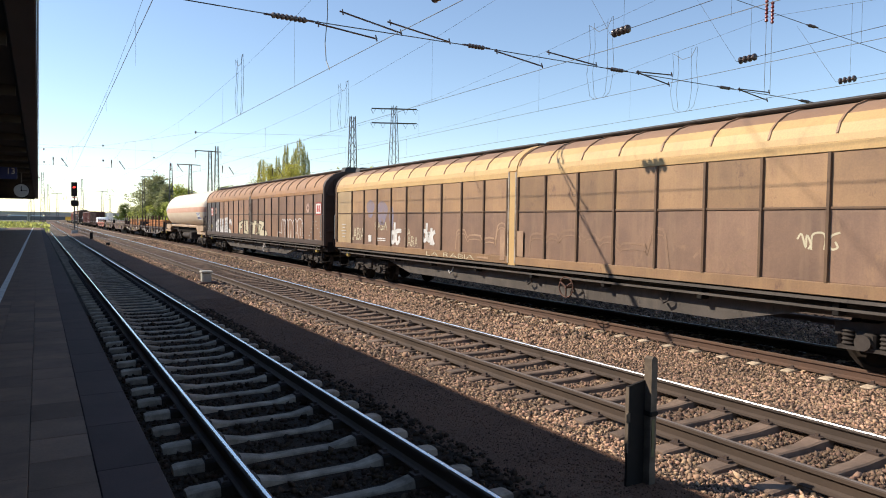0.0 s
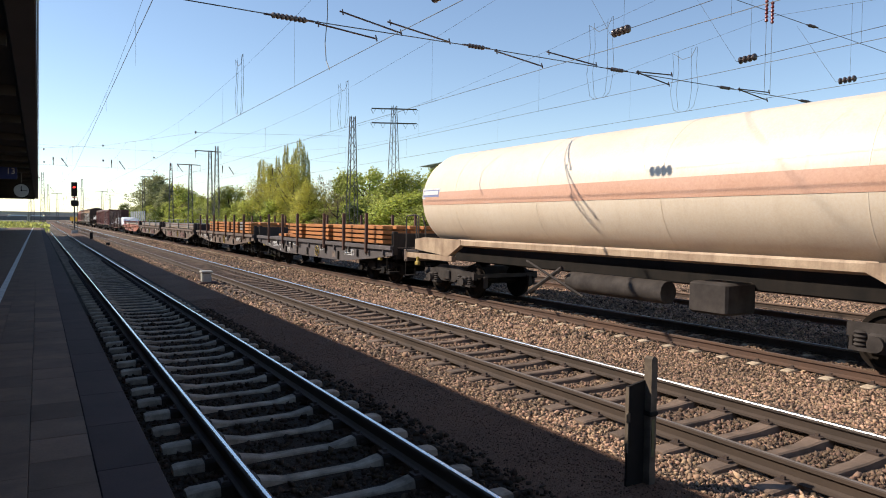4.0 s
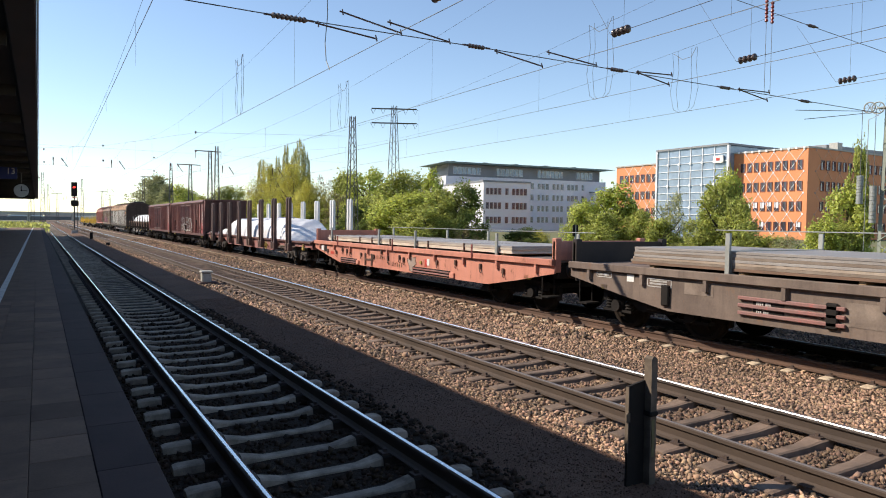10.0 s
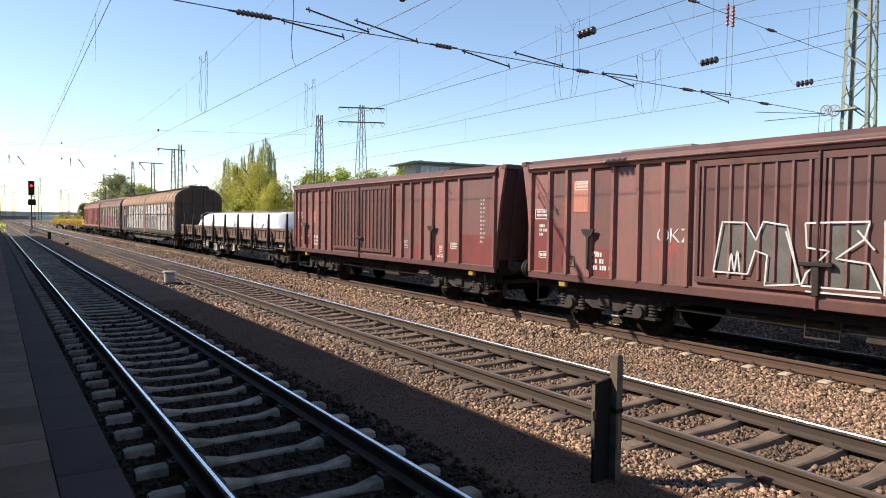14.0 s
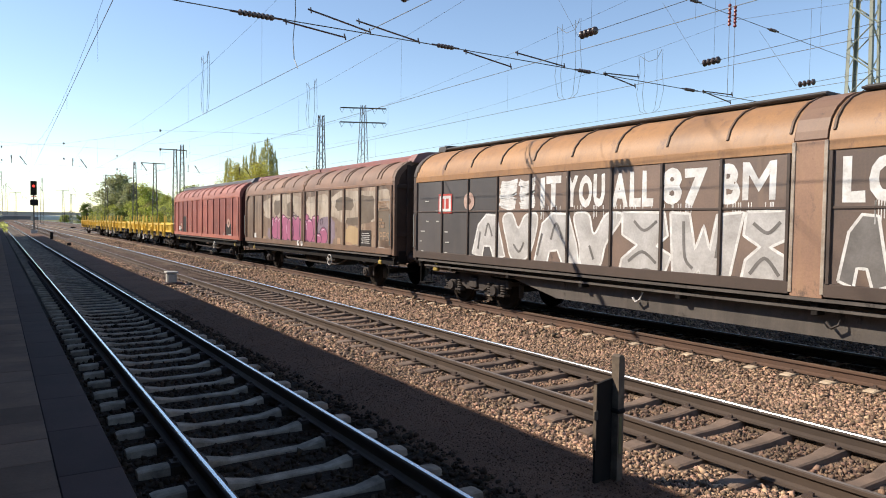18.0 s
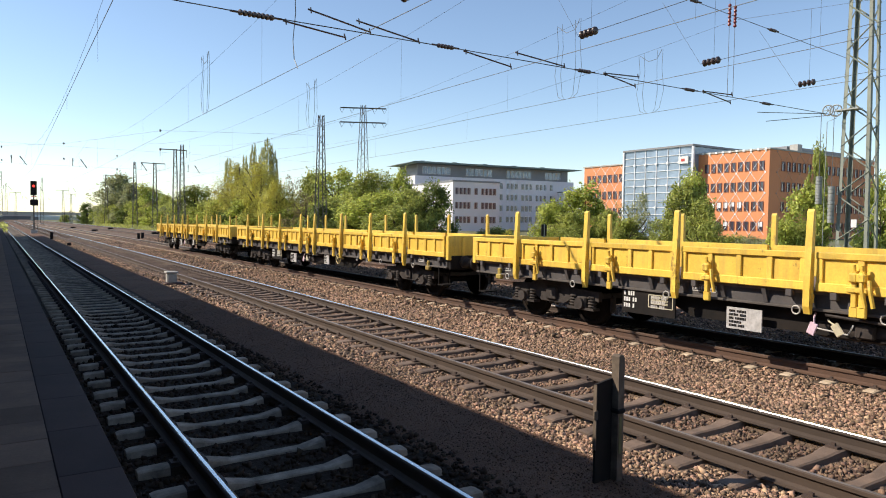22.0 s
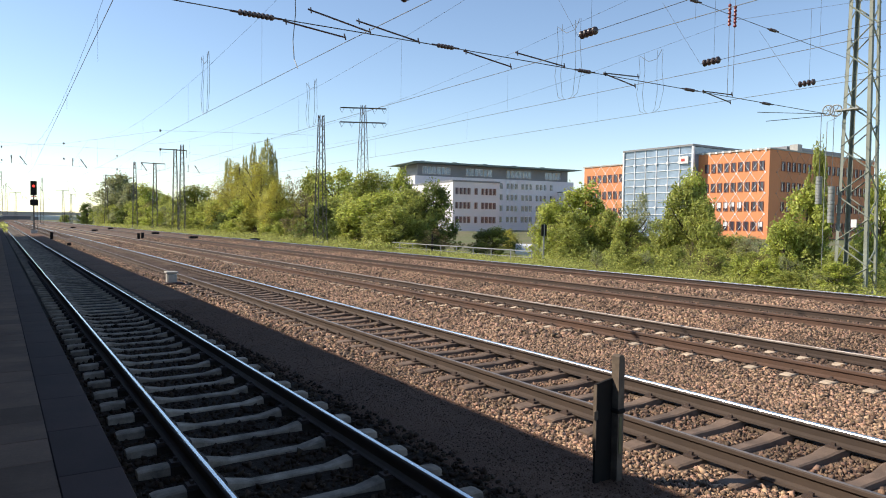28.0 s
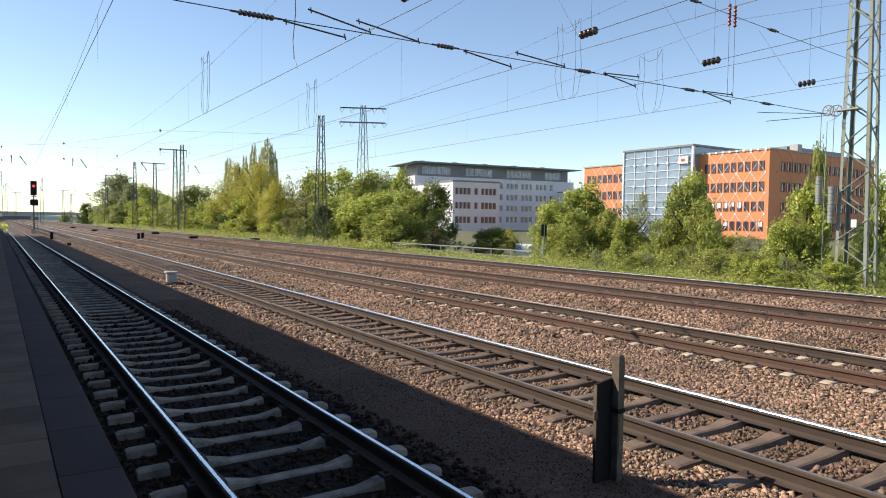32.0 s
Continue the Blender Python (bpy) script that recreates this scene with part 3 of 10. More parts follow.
HEAD = ((-0.036, -0.008), (-0.026, 0.0), (0.026, 0.0), (0.036, -0.008), (0.036, -0.04), (0.012, -0.055), (0.009, -0.13), (0.04, -0.15), (0.072, -0.158), (0.072, -0.17),
        (-0.072, -0.17), (-0.072, -0.158), (-0.04, -0.15), (-0.009, -0.13), (-0.012, -0.055), (-0.036, -0.04))
SHINE = ((-0.019, 0.0), (-0.014, 0.003), (0.014, 0.003), (0.019, 0.0), (0.019, -0.01), (-0.019, -0.01))
BROAD = ((-0.0375, -0.032), (-0.0372, -0.010), (-0.028, 0.002), (0.014, 0.003), (0.02, 0.0), (0.02, -0.012), (-0.03, -0.032))
TRACK = []
for i, (x, z) in enumerate(TRACKS):
    t = base("track", ("shaded straight track on grey concrete sleepers", "straight track on brown dusty concrete sleepers", "track on pale concrete sleepers, carrying the goods train",
                       "rusty brown track buried in ballast", "rusty outer track beside the grass")[i], "railway track", "parallel tracks", "structure", (x, 0, z))
    TRACK.append(t)
    for s in (-1, 1):
        r = Mesh().prism([(px + s * 0.753, pz) for px, pz in HEAD], "y", -30, FAR).part("rail", "rail_grey" if i < 2 else "rail" if s < 0 else "rail_greasy", t)
        Mesh().prism([(px + s * 0.753, pz) for px, pz in (SHINE if i == 0 or s < 0 else BROAD)], "y", -30, FAR).part("running_surface", "steel_rusty" if (i, s) in ((2, -1), (3, -1), (3, 1), (4, -1)) else "steel_dull" if (i, s) in ((1, -1), (2, 1)) else "steel", r, "polished running surface")

platform = tagged(Mesh().box(-9, 0.57, -16, 112, -0.6, 0.50).part("platform", "asphalt"), "grey station platform with slabs and dark edge stones", "platform", kind="structure")
Mesh().box(-0.70, -0.59, -12, 111, 0.552, 0.556).part("safety_line", "whiteline", platform, "worn white safety line")

canopy = base("canopy", "long dark platform canopy with a brown metal fascia", "canopy", kind="structure")
Mesh().box(-7.5, -0.30, -14, 97, 4.34, 4.46).part("soffit", "canopy", canopy)
Mesh().box(-0.30, 0.0, -14, 97, 4.29, 4.47, 0.02).part("fascia", "fascia", canopy, "brown metal fascia")
Mesh().box(0.002, 0.022, -14, 97, 4.29, 4.48).part("flashing", "zinc", canopy, "bright sheet-metal edge")
for y in np.arange(-10, 97, 4.0):
    Mesh().box(-7.3, -0.32, y - 0.06, y + 0.06, 4.16, 4.34).part("rafter", "canopy", canopy)
for y in np.arange(-6, 97, 12.0):
    c = Mesh().box(-4.1, -3.8, y - 0.15, y + 0.15, 0.50, 4.2, 0.02).part("column", "fascia", canopy)
    Mesh().box(-4.25, -3.65, y - 0.3, y + 0.3, 0.50, 0.62, 0.02).part("column_foot", "concrete", c)
# Unseen wall, added to block skylight from behind the platform.
wall = tagged(Mesh().box(-9.2, -9.0, -16, 112, -0.6, 6.0).part("wall_west", "greywall"), "plain added wall out of view, blocking sky behind the platform", "wall", kind="structure")


# ---- things on the platform and beside the tracks ----
def station_clock(x, y, z):
    t = base("platform_clock", "round white platform clock hanging under the canopy", "clock", at=(x, y, z))
    Mesh().disc((0, 0, 0), (0, 1, 0), 0.36, 0.14, 24).part("case", "blackboard", t, smooth=True)
    Mesh().disc((0, -0.078, 0), (0, 1, 0), 0.325, 0.012, 24).part("dial", "dial", t, "pale dial", smooth=True)
    Mesh().box(-0.02, 0.02, -0.095, -0.086, -0.03, 0.22).part("hour_pointer", "blackboard", t)
    Mesh().box(-0.03, 0.26, -0.10, -0.096, -0.015, 0.015).part("minute_pointer", "blackboard", t)
    Mesh().tube([(0, 0, 0.34), (0, 0, 4.35 - z)], 0.025, 8).part("hanger", "fascia", t)


def track_sign(x, y, z):
    t = base("track_number_sign", "dark blue hanging sign with a white track number", "sign", at=(x, y, z))
    Mesh().box(-0.55, 0.42, -0.05, 0.05, -0.55, 0.0, 0.01).part("panel", "blue", t)
    cu = bpy.data.curves.new("number", "FONT")
    cu.body, cu.size, cu.extrude = "13", 0.36, 0.004
    o = new("number", cu)
    me = bpy.data.meshes.new_from_object(o)
    bpy.data.objects.remove(o)
    me.materials.append(M["white"])
    o = new("number", me)
    o.parent = t
    o.matrix_basis = pose(0.0, -0.057, -0.32, 90, 0, 0)
    tagged(o, "white number 13")
    for a in (-0.4, 0.3):
        Mesh().box(a - 0.02, a + 0.02, -0.02, 0.02, 0.0, 4.35 - z).part("hanger", "fascia", t)


station_clock(-0.72, 40.0, 3.37)
track_sign(-1.22, 36.0, 4.30)
t = base("marker_post", "weathered brown post with a black board, worn yellowish edge strip", "post", at=(4.60, 4.12, -0.25))
Mesh().prism([(-0.036, 0.0), (0.036, 0.0), (0.036, 1.15), (0.018, 1.175), (-0.02, 1.18), (-0.036, 1.16)], "y", -0.042, 0.042).part("post", "weathered", t)
Mesh().prism([(-0.235, 0.0), (-0.03, 0.0), (-0.03, 0.965), (-0.235, 0.93)], "y", 0.03, 0.055).part("black_board", "blackboard", t, "black plastic board")
# A pale strip paints sunlight along the board's left edge.
Mesh().box(-0.243, -0.2355, 0.02, 0.058, 0.35, 0.925).part("board_edge", "weathered", t, "pale strip painting the board's sunlit edge")
Mesh().box(-0.262, -0.215, 0.022, 0.03, 0.62, 0.70, 0.008).part("clip", "weathered", t)
Mesh().box(-0.022, 0.008, -0.048, -0.0425, 0.30, 0.63).part("reflective_strip", "strip", t, "dull yellow strip")
Mesh().box(-0.045, 0.05, -0.054, 0.05, 0.655, 0.70, 0.01).part("band", "blackboard", t)
t = base("concrete_box", "small pale concrete cable box on the ballast", "cable box", at=(5.06, 24.75, -0.25))
Mesh().box(-0.16, 0.16, -0.16, 0.16, 0.1, 0.44, 0.04).part("body", "concrete", t)
Mesh().box(-0.20, 0.20, -0.2, 0.2, 0.44, 0.51, 0.02).part("lid", "concrete", t)
Mesh().box(-0.26, 0.36, -0.32, 0.3, -0.06, 0.13, 0.03).part("plinth", "edge", t, "dark low plinth")
for x, y, h in ((4.75, 80.0, 0.75), (13.15, 81.0, 0.62), (13.55, 81.0, 0.62), (4.9, 62, 0.25)):
    t = base("short_post", "short black lineside post", "post", "lineside posts", at=(x, y, bed_height(x) - 0.05))
    Mesh().box(-0.14, 0.14, -0.12, 0.12, 0, h, 0.02).part("post", "blackboard", t)
    Mesh().box(-0.16, 0.16, -0.14, 0.14, h, h + 0.06, 0.02).part("cap", "blackboard", t)
for x, y in ((13.6, 125), (18.0, 98), (17.8, 76), (22.6, 70), (13.4, 160), (17.9, 140)):
    t = base("point_motor", "low dark trackside box between the rails", "trackside box", "trackside boxes", at=(x, y, bed_height(x) - 0.03))
    Mesh().box(-0.45, 0.45, -0.3, 0.3, 0, 0.3, 0.05).part("cover", "blackboard", t)
    Mesh().box(-0.5, 0.5, -0.35, 0.35, -0.05, 0.06, 0.01).part("base_plate", "bogie", t)


def rail_signal(x, y):
    t = base("railway_signal", "tall railway signal on a thin mast, red lamp lit", "signal", at=(x, y, -0.25))
    Mesh().tube([(0, 0, 0), (0, 0, 6.9)], 0.09, 8).part("mast", "farmast", t)
    h = Mesh().box(-0.38, 0.38, -0.12, 0.12, 5.3, 7.3, 0.03).part("lamp_board", "blackboard", t)
    Mesh().disc((0, -0.135, 6.6), (0, 1, 0), 0.16, 0.03, 14).part("red_lamp", "lampred", h, "glowing red lamp")
    Mesh().box(-0.3, 0.3, -0.11, 0.11, 5.12, 5.24).part("white_plate", "redsign", h, "small red and white plate")
    Mesh().box(-0.45, 0.55, -0.15, 0.15, 3.9, 4.75, 0.12).part("distant_board", "blackboard", t)
    Mesh().box(-0.4, 0.4, -0.3, 0.3, -0.1, 0.5).part("foot", "concrete", t)
    Mesh().box(0.35, 0.42, -0.05, 0.05, 0.4, 5.2).part("ladder", "farmast", t)


rail_signal(4.4, 109.5)


# ---- lattice masts ----
def lattice(m, w0, w1, h, n, leg=0.06, bar=0.03, depth=1.0):
    """Four corner legs from w0 to w1 wide, with zigzag bars between them."""
    def corner(k, z):
        w = (w0 + (w1 - w0) * z / h) / 2
        return Vector(((-w, w, w, -w)[k] * depth, (-w, -w, w, w)[k], z))
    for k in range(4):
        m.tube([corner(k, 0), corner(k, h)], leg, 4)
        for i in range(n):
            za, zb = h * i / n, h * (i + 1) / n
            a, b = (k, (k + 1) % 4) if i % 2 else ((k + 1) % 4, k)
            m.tube([corner(a, za), corner(b, zb)], bar, 4, False)
    return m


def angle_leg(m, a, b, s, sx, sy):
    """A corner leg of angle iron from a to b."""
    a, b = Vector(a), Vector(b)
    for u, w in (((sx * s, 0, 0), (0, sy * 0.012, 0)), ((0, sy * s, 0), (sx * 0.012, 0, 0))):
        u, w = Vector(u), Vector(w)
        m.add([a, a + u, a + u + w, a + w, b, b + u, b + u + w, b + w],
              [(0, 1, 2, 3), (4, 5, 6, 7), (0, 1, 5, 4), (1, 2, 6, 5), (2, 3, 7, 6), (3, 0, 4, 7)])


def portal_mast(x, y):
    """The tall near mast: angle-iron legs, flat diagonals, wire wheel, weights."""
    t = base("catenary_mast", "tall grey-green lattice catenary mast among bushes", "catenary mast", "lattice masts", at=(x, y, -0.3))
    H, W0, W1, D = 15.5, 1.22, 0.70, 0.70

    def c(sx, sy, z):
        w = W0 + (W1 - W0) * z / H
        return Vector((sx * w * D / 2, sy * w / 2, z))
    for sx in (-1, 1):
        for sy in (-1, 1):
            m = Mesh()
            angle_leg(m, c(sx, sy, 0), c(sx, sy, H), 0.13, -sx, -sy)
            m.part("leg", "mast", t)
    n = 17
    for i in range(n):
        za, zb = H * (i + 0.05) / n, H * (i + 0.95) / n
        for sx in (-1, 1):
            a, b = (c(sx, -1, za), c(sx, 1, zb)) if i % 2 else (c(sx, 1, za), c(sx, -1, zb))
            Mesh().tube([a, b], 0.028, 4).part("diagonal", "mast", t)
        for sy in (-1, 1):
            a, b = (c(-1, sy, za), c(1, sy, zb)) if i % 2 else (c(1, sy, za), c(-1, sy, zb))
            Mesh().tube([a, b], 0.028, 4).part("diagonal", "mast", t)
    Mesh().box(-0.55, 0.55, -0.8, 0.8, -0.6, 0.0, 0.05).part("footing", "concrete", t)
    for k, r in ((0, 0.22), (1, 0.20)):
        w, cy, cz = Mesh(), 0.62 + k * 0.3, 6.87 + 0.05 * k
        w.tube([(-0.62, cy + r * math.cos(q), cz + r * math.sin(q)) for q in np.linspace(0, 2 * math.pi, 25)], 0.025, 6, False)
        for q in (0, 1.05, 2.1):
            w.tube([(-0.62, cy - r * math.cos(q), cz - r * math.sin(q)), (-0.62, cy + r * math.cos(q), cz + r * math.sin(q))], 0.013, 5)
        w.part("tension_wheel", "galv", t, "spoked tensioning wheel", smooth=True)
    Mesh().box(-0.64, -0.3, -0.2, 0.66, 6.84, 6.90, 0.01).part("wheel_bracket", "galv", t)
    for k, (yy, z0, z1) in enumerate(((1.18, 3.29, 4.39), (0.69, 2.56, 3.98))):
        p, h = Mesh(), (z1 - z0) / 10
        p.lathe((-0.6, yy, z0), (0, 0, 1), [(h * j + a, r) for j in range(10) for a, r in ((0, 0.105), (0.01, 0.12), (h - 0.02, 0.12), (h - 0.01, 0.105))], 14)
        p.part("tension_weight", "galv", t, "stack of cast weights", smooth=True)
        Mesh().tube([(-0.6, yy, z1), (-0.6, yy, 6.85)], 0.012, 5).part("weight_rope", "wire", t)
    Mesh().tube([(-0.75, 0.9, 0.2), (-0.75, 0.87, 6.45), (-0.6, 0.6, 6.6)], 0.014, 6).part("guide_rod", "galv", t)
    Mesh().box(-0.57, -0.53, -0.25, -0.05, 2.4, 2.7).part("number_plate", "white", t, "small white plate")


portal_mast(27.6, 13.0)
for x, y, h, arm in ((27.2, 63.6, 12.9, 0), (27.0, 123.2, 15.2, 0), (27.0, 128.6, 14.9, 1), (27, 147.3, 13.7, 1), (27, 171, 15.4, 0), (29, 236, 16, 0), (33, 255, 17, 1), (12.9, 262, 15.5, 0),
                     (24, 330, 14, 1), (3.3, 300, 15, 0), (0.9, 180, 12.5, 0), (-1.5, 250, 15, 1), (-3, 330, 14, 0), (8, 380, 14, 1), (31, 380, 14, 1)):
    t = base("catenary_mast", "slim dark lattice mast beside the far tracks", "catenary mast", "lattice masts", at=(x, y, -0.3))
    lattice(Mesh(), 1.05, 0.42, h, 16, 0.05, 0.026).part("lattice", "farmast", t)
    if arm:
        Mesh().box(-2.6, 2.0, -0.05, 0.05, h - 0.25, h - 0.08).part("cross_arm", "farmast", t)
        for q in (-2.55, 1.95):
            Mesh().tube([(q, 0, h - 1.5), (q, 0, h - 0.1)], 0.04, 5).part("hanger", "farmast", t)
    Mesh().box(-0.7, 0.7, -0.7, 0.7, -0.3, 0.3).part("footing", "concrete", t)

t = base("power_pylon", "grey lattice power pylon with two cross-arms behind the trees", "power pylon", at=(62.7, 125.2, -1.45))
lattice(Mesh(), 2.7, 0.75, 27.15, 20, 0.07, 0.035).part("lattice", "farmast", t)
turn = pose(0, 0, 0, 0, 0, -27)
for z in (26.45, 23.55):
    a = Mesh().box(-4.6, 4.6, -0.16, 0.16, z, z + 0.22).part("cross_arm", "farmast", t, at=turn)
    for s in (-4.3, -2.3, 2.3, 4.3):
        Mesh().tube([(s - 0.45, 0, z), (s, 0, z - 0.95), (s + 0.45, 0, z)], 0.055, 5).part("insulator_pair", "insulator", a, "V-shaped insulator pair")

# ---- overhead line ----
SPAN = 13.5


def discs(m, c, d, n=4, r=0.085, step=0.12):
    """A string of insulator sheds from c along d."""
    c, d = Vector(c), Vector(d).normalized()
    prof = []
    for i in range(n):
        prof += [(step * i + a, q) for a, q in ((-0.05, 0.03), (-0.02, r), (0.02, r * 0.9), (0.05, 0.03))]
    return m.lathe(c, d, prof, 12)


def cross_span():
    t = base("cross_span", "steel cross-span cables with dark insulators above the tracks", "overhead line", kind="")
    p = lambda x, z: (x, SPAN, z)
    Mesh().tube([p(-9, 6.16), p(4.4, 6.155), p(8.9, 6.22), p(13.5, 6.25), p(18, 6.28), p(26.9, 6.35)], 0.012, 5).part("lower_span_wire", "wire", t)
    Mesh().tube([p(10, 9.36), p(18.1, 9.01), p(22.4, 8.82), p(27.5, 8.6)], 0.010, 5).part("upper_span_wire", "wire", t)
    Mesh().tube([p(-9, 15.0), p(2, 12.2), p(12, 11.0), p(18, 11.3), p(27.3, 14.2)], 0.012, 5).part("carrier_rope", "wire", t)
    for x, z, n, r in ((4.06, 6.15, 8, 0.062), (8.72, 6.22, 5, 0.055), (13.28, 6.25, 5, 0.055), (17.8, 6.28, 5, 0.05), (21.95, 6.3, 5, 0.05), (17.95, 9.02, 4, 0.055), (22.25, 8.83, 4, 0.055)):
        discs(Mesh(), p(x, z), (1, 0, 0.008), n, r, 0.09).part("insulator", "insulator", t, "dark ribbed insulator", smooth=True)
        Mesh().tube([p(x - 0.2, z), p(x + 0.09 * n + 0.12, z + 0.01)], 0.022, 6).part("insulator_rod", "insulator", t)
    # steady arms, each from its holder to its clamp
    for x0, z0, x1, z1 in ((4.92, 6.14, 6.33, 6.02), (5.46, 6.47, 6.93, 6.23), (6.57, 6.43, 8.18, 6.22), (9.42, 6.20, 10.9, 6.02), (11.02, 6.40, 12.73, 6.28),
                           (14.19, 6.29, 15.52, 6.09), (14.19, 6.30, 15.63, 6.38), (18.6, 6.31, 20.09, 6.12), (18.6, 6.32, 20.17, 6.38)):
        a = Mesh().tube([p(x0, z0), p(x1, z1)], 0.018, 6).part("steady_arm", "insulator", t, "dark tubular steady arm")
        Mesh().tube([p(x1, z1 - 0.05), p(x1 - 0.04, z1 + 0.08)], 0.016, 5).part("clamp", "insulator", a)
        Mesh().tube([p(x0 + 0.08, z0 - 0.07), p(x0 + 0.06, z0 + 0.05)], 0.016, 5).part("clamp", "insulator", a)
    for x in (19.9, 20.2):
        Mesh().tube([p(x, 6.3), p(x, 11.6)], 0.008, 5).part("hanger_rod", "wire", t)
        discs(Mesh(), p(x, 8.62), (0, 0, 1), 6, 0.055, 0.12).part("insulator", "redins", t, "dark red hanging insulator", smooth=True)
    for x0, z0, x1, z1 in ((22.97, 5.84, 26.77, 6.39), (22.4, 6.1, 26.77, 6.45)):
        Mesh().tube([(x0, SPAN + 0.5, z0), (x1, SPAN + 0.3, z1)], 0.012, 5).part("tension_rope", "wire", t)

cross_span()

CONTACT = (6.05, 5.95, 6.0, 6.13, 6.2)
for i, (x, _) in enumerate(TRACKS):
    z = CONTACT[i]
    t = base("overhead_line", "thin contact wire and messenger wire over one track", "overhead line", "track overhead lines", at=(x, 0, 0))
    path = [(-0.4 if i == 0 else 0.0, -25, z), (-0.4 if i == 0 else -0.12, SPAN, z), (0.34 if i == 0 else 0.15, 63.6, z), (-0.2, 126, z), (0.2, 190, z), (0, 420, z)]
    Mesh().tube(path, 0.0075, 5).part("contact_wire", "wire", t)
    mess = []
    spans = (-30.0, SPAN, 63.6, 126.0, 190.0, 260.0, 330.0, 400.0)
    rise = 2.6 if i else 1.75
    for a, b in zip(spans, spans[1:]):
        for k in range(9):
            f = k / 8
            mess.append((0.0, a + (b - a) * f, z + rise - 4 * 1.3 * f * (1 - f)))
    Mesh().tube(mess, 0.0045, 4).part("messenger_wire", "wire", t)
    for a, b in zip(spans[:4], spans[1:5]):
        for f in (0.12, 0.3, 0.5, 0.7, 0.88):
            Mesh().tube([(0, a + (b - a) * f, z), (0, a + (b - a) * f, z + rise - 5.2 * f * (1 - f))], 0.003, 4).part("dropper", "wire", t)
    if i:
        zi = z + (0.33, 0.36, 0.36, 0.22, 0.16)[i]
        discs(Mesh(), (-0.02, 11.25, zi), (0, -1, 0.02), 4, 0.095, 0.13).part("section_insulator", "insulator", t, "ribbed insulator in the wire", smooth=True)
        Mesh().tube([(0, 11.4, zi), (0.0, 10.2, zi + 0.02), (0.0, -20, zi + 0.55)], 0.007, 4).part("feeder_wire", "wire", t)
        Mesh().tube([(0, 11.4, zi), (-0.1, 12.6, zi + 1.9)], 0.004, 4).part("stay_wire", "wire", t)
        Mesh().tube([(0, 11.0, zi + 0.05), (0, 11.0, zi + 2.2)], 0.004, 4).part("stay_wire", "wire", t)
    # looped jumper cables between the wires
    for yy, top in {1: ((25.9, 2.2), (16.8, 1.75)), 2: ((27.1, 1.95),), 3: ((16.4, 2.5),), 4: ((16.9, 2.25),)}.get(i, ()):
        if top == 1.75:
            Mesh().tube([(0, yy + 0.15, z + 2.6), (0.05, yy + 0.2, z + 1.5), (0.02, yy + 0.3, z + 0.8), (0, yy + 0.15, z + 0.3), (0, yy - 0.1, z + 0.02)], 0.012, 5).part("jumper_cable", "wire", t, smooth=True)
            continue
        for o in (-1, 1):
            for q in (0.55, 1.0):
                pts = [(0, yy + o * 0.55 * q, z + top), (0.03, yy + o * 0.5 * q, z + top * 0.7), (0.0, yy + o * 0.62 * q, z + top * 0.35), (0, yy + o * 0.45 * q, z + 0.15), (0, yy + o * 0.2 * q, z + 0.01)]
                Mesh().tube(pts, 0.0065, 5).part("jumper_cable", "wire", t, smooth=True)
        Mesh().tube([(0, yy - 0.5, z + top), (0.0, yy - 0.3, z + top - 0.3), (0, yy + 0.1, z + top - 0.33), (0, yy + 0.5, z + top - 0.05)], 0.009, 5).part("jumper_cable", "wire", t, smooth=True)
t = base("cross_span", "distant slanting span cables with round dark insulators", "overhead line")
PAIRS = ((11.9, 62.0, 9.6), (6.1, 81.4, 9.8), (12.1, 88.2, 9.4), (0.76, 99.4, 10.6))
for x, y, z in PAIRS:
    for dz in (0.0, -1.6):
        discs(Mesh(), (x - 0.12, y, z + dz), (1, 0, 0), 2, 0.12, 0.06).part("insulator", "insulator", t, "dark round insulator", smooth=True)
Mesh().tube([(26.5, 63, 10.5)] + list(PAIRS[:2]) + [(-8, 90, 9)], 0.008, 4).part("upper_span_wire", "wire", t)
for y in (63.6, 126.0, 190.0):
    t = base("cross_span", "distant cross-span cables with insulators", "overhead line", at=(0, y, 0))
    Mesh().tube([(-8, 0, 6.3), (27, 0, 6.3)], 0.005, 4).part("lower_span_wire", "wire", t)
    Mesh().tube([(-8, 0, 7.9), (27, 0, 7.9)], 0.005, 4).part("upper_span_wire", "wire", t)
    for x, _ in TRACKS:
        for a, b, c, d in ((-0.55, 6.85, -0.12, 6.2), (-1.15, 6.9, -1.15, 6.3)):
            s = Mesh().tube([(x + a, 0, b), (x + c, 0, d)], 0.03, 5).part("steady_arm", "insulator", t)
            discs(Mesh(), (x + a, 0, b), (c - a, 0, d - b), 3, 0.05, 0.09).part("insulator", "insulator", s, smooth=True)


# ---- buildings ----
def joint(parent, mat, axis, at, a, za, b, zb, w=0.036):
    """A flat slanting strip on a wall plane, from (a, za) to (b, zb)."""
    d = Vector((b - a, zb - za)).normalized() * w
    Mesh().prism([(a - d.y, za + d.x), (a + d.y, za - d.x), (b + d.y, zb - d.x), (b - d.y, zb + d.x)], axis, at - 0.03, at).part("facade_joint", mat, parent)


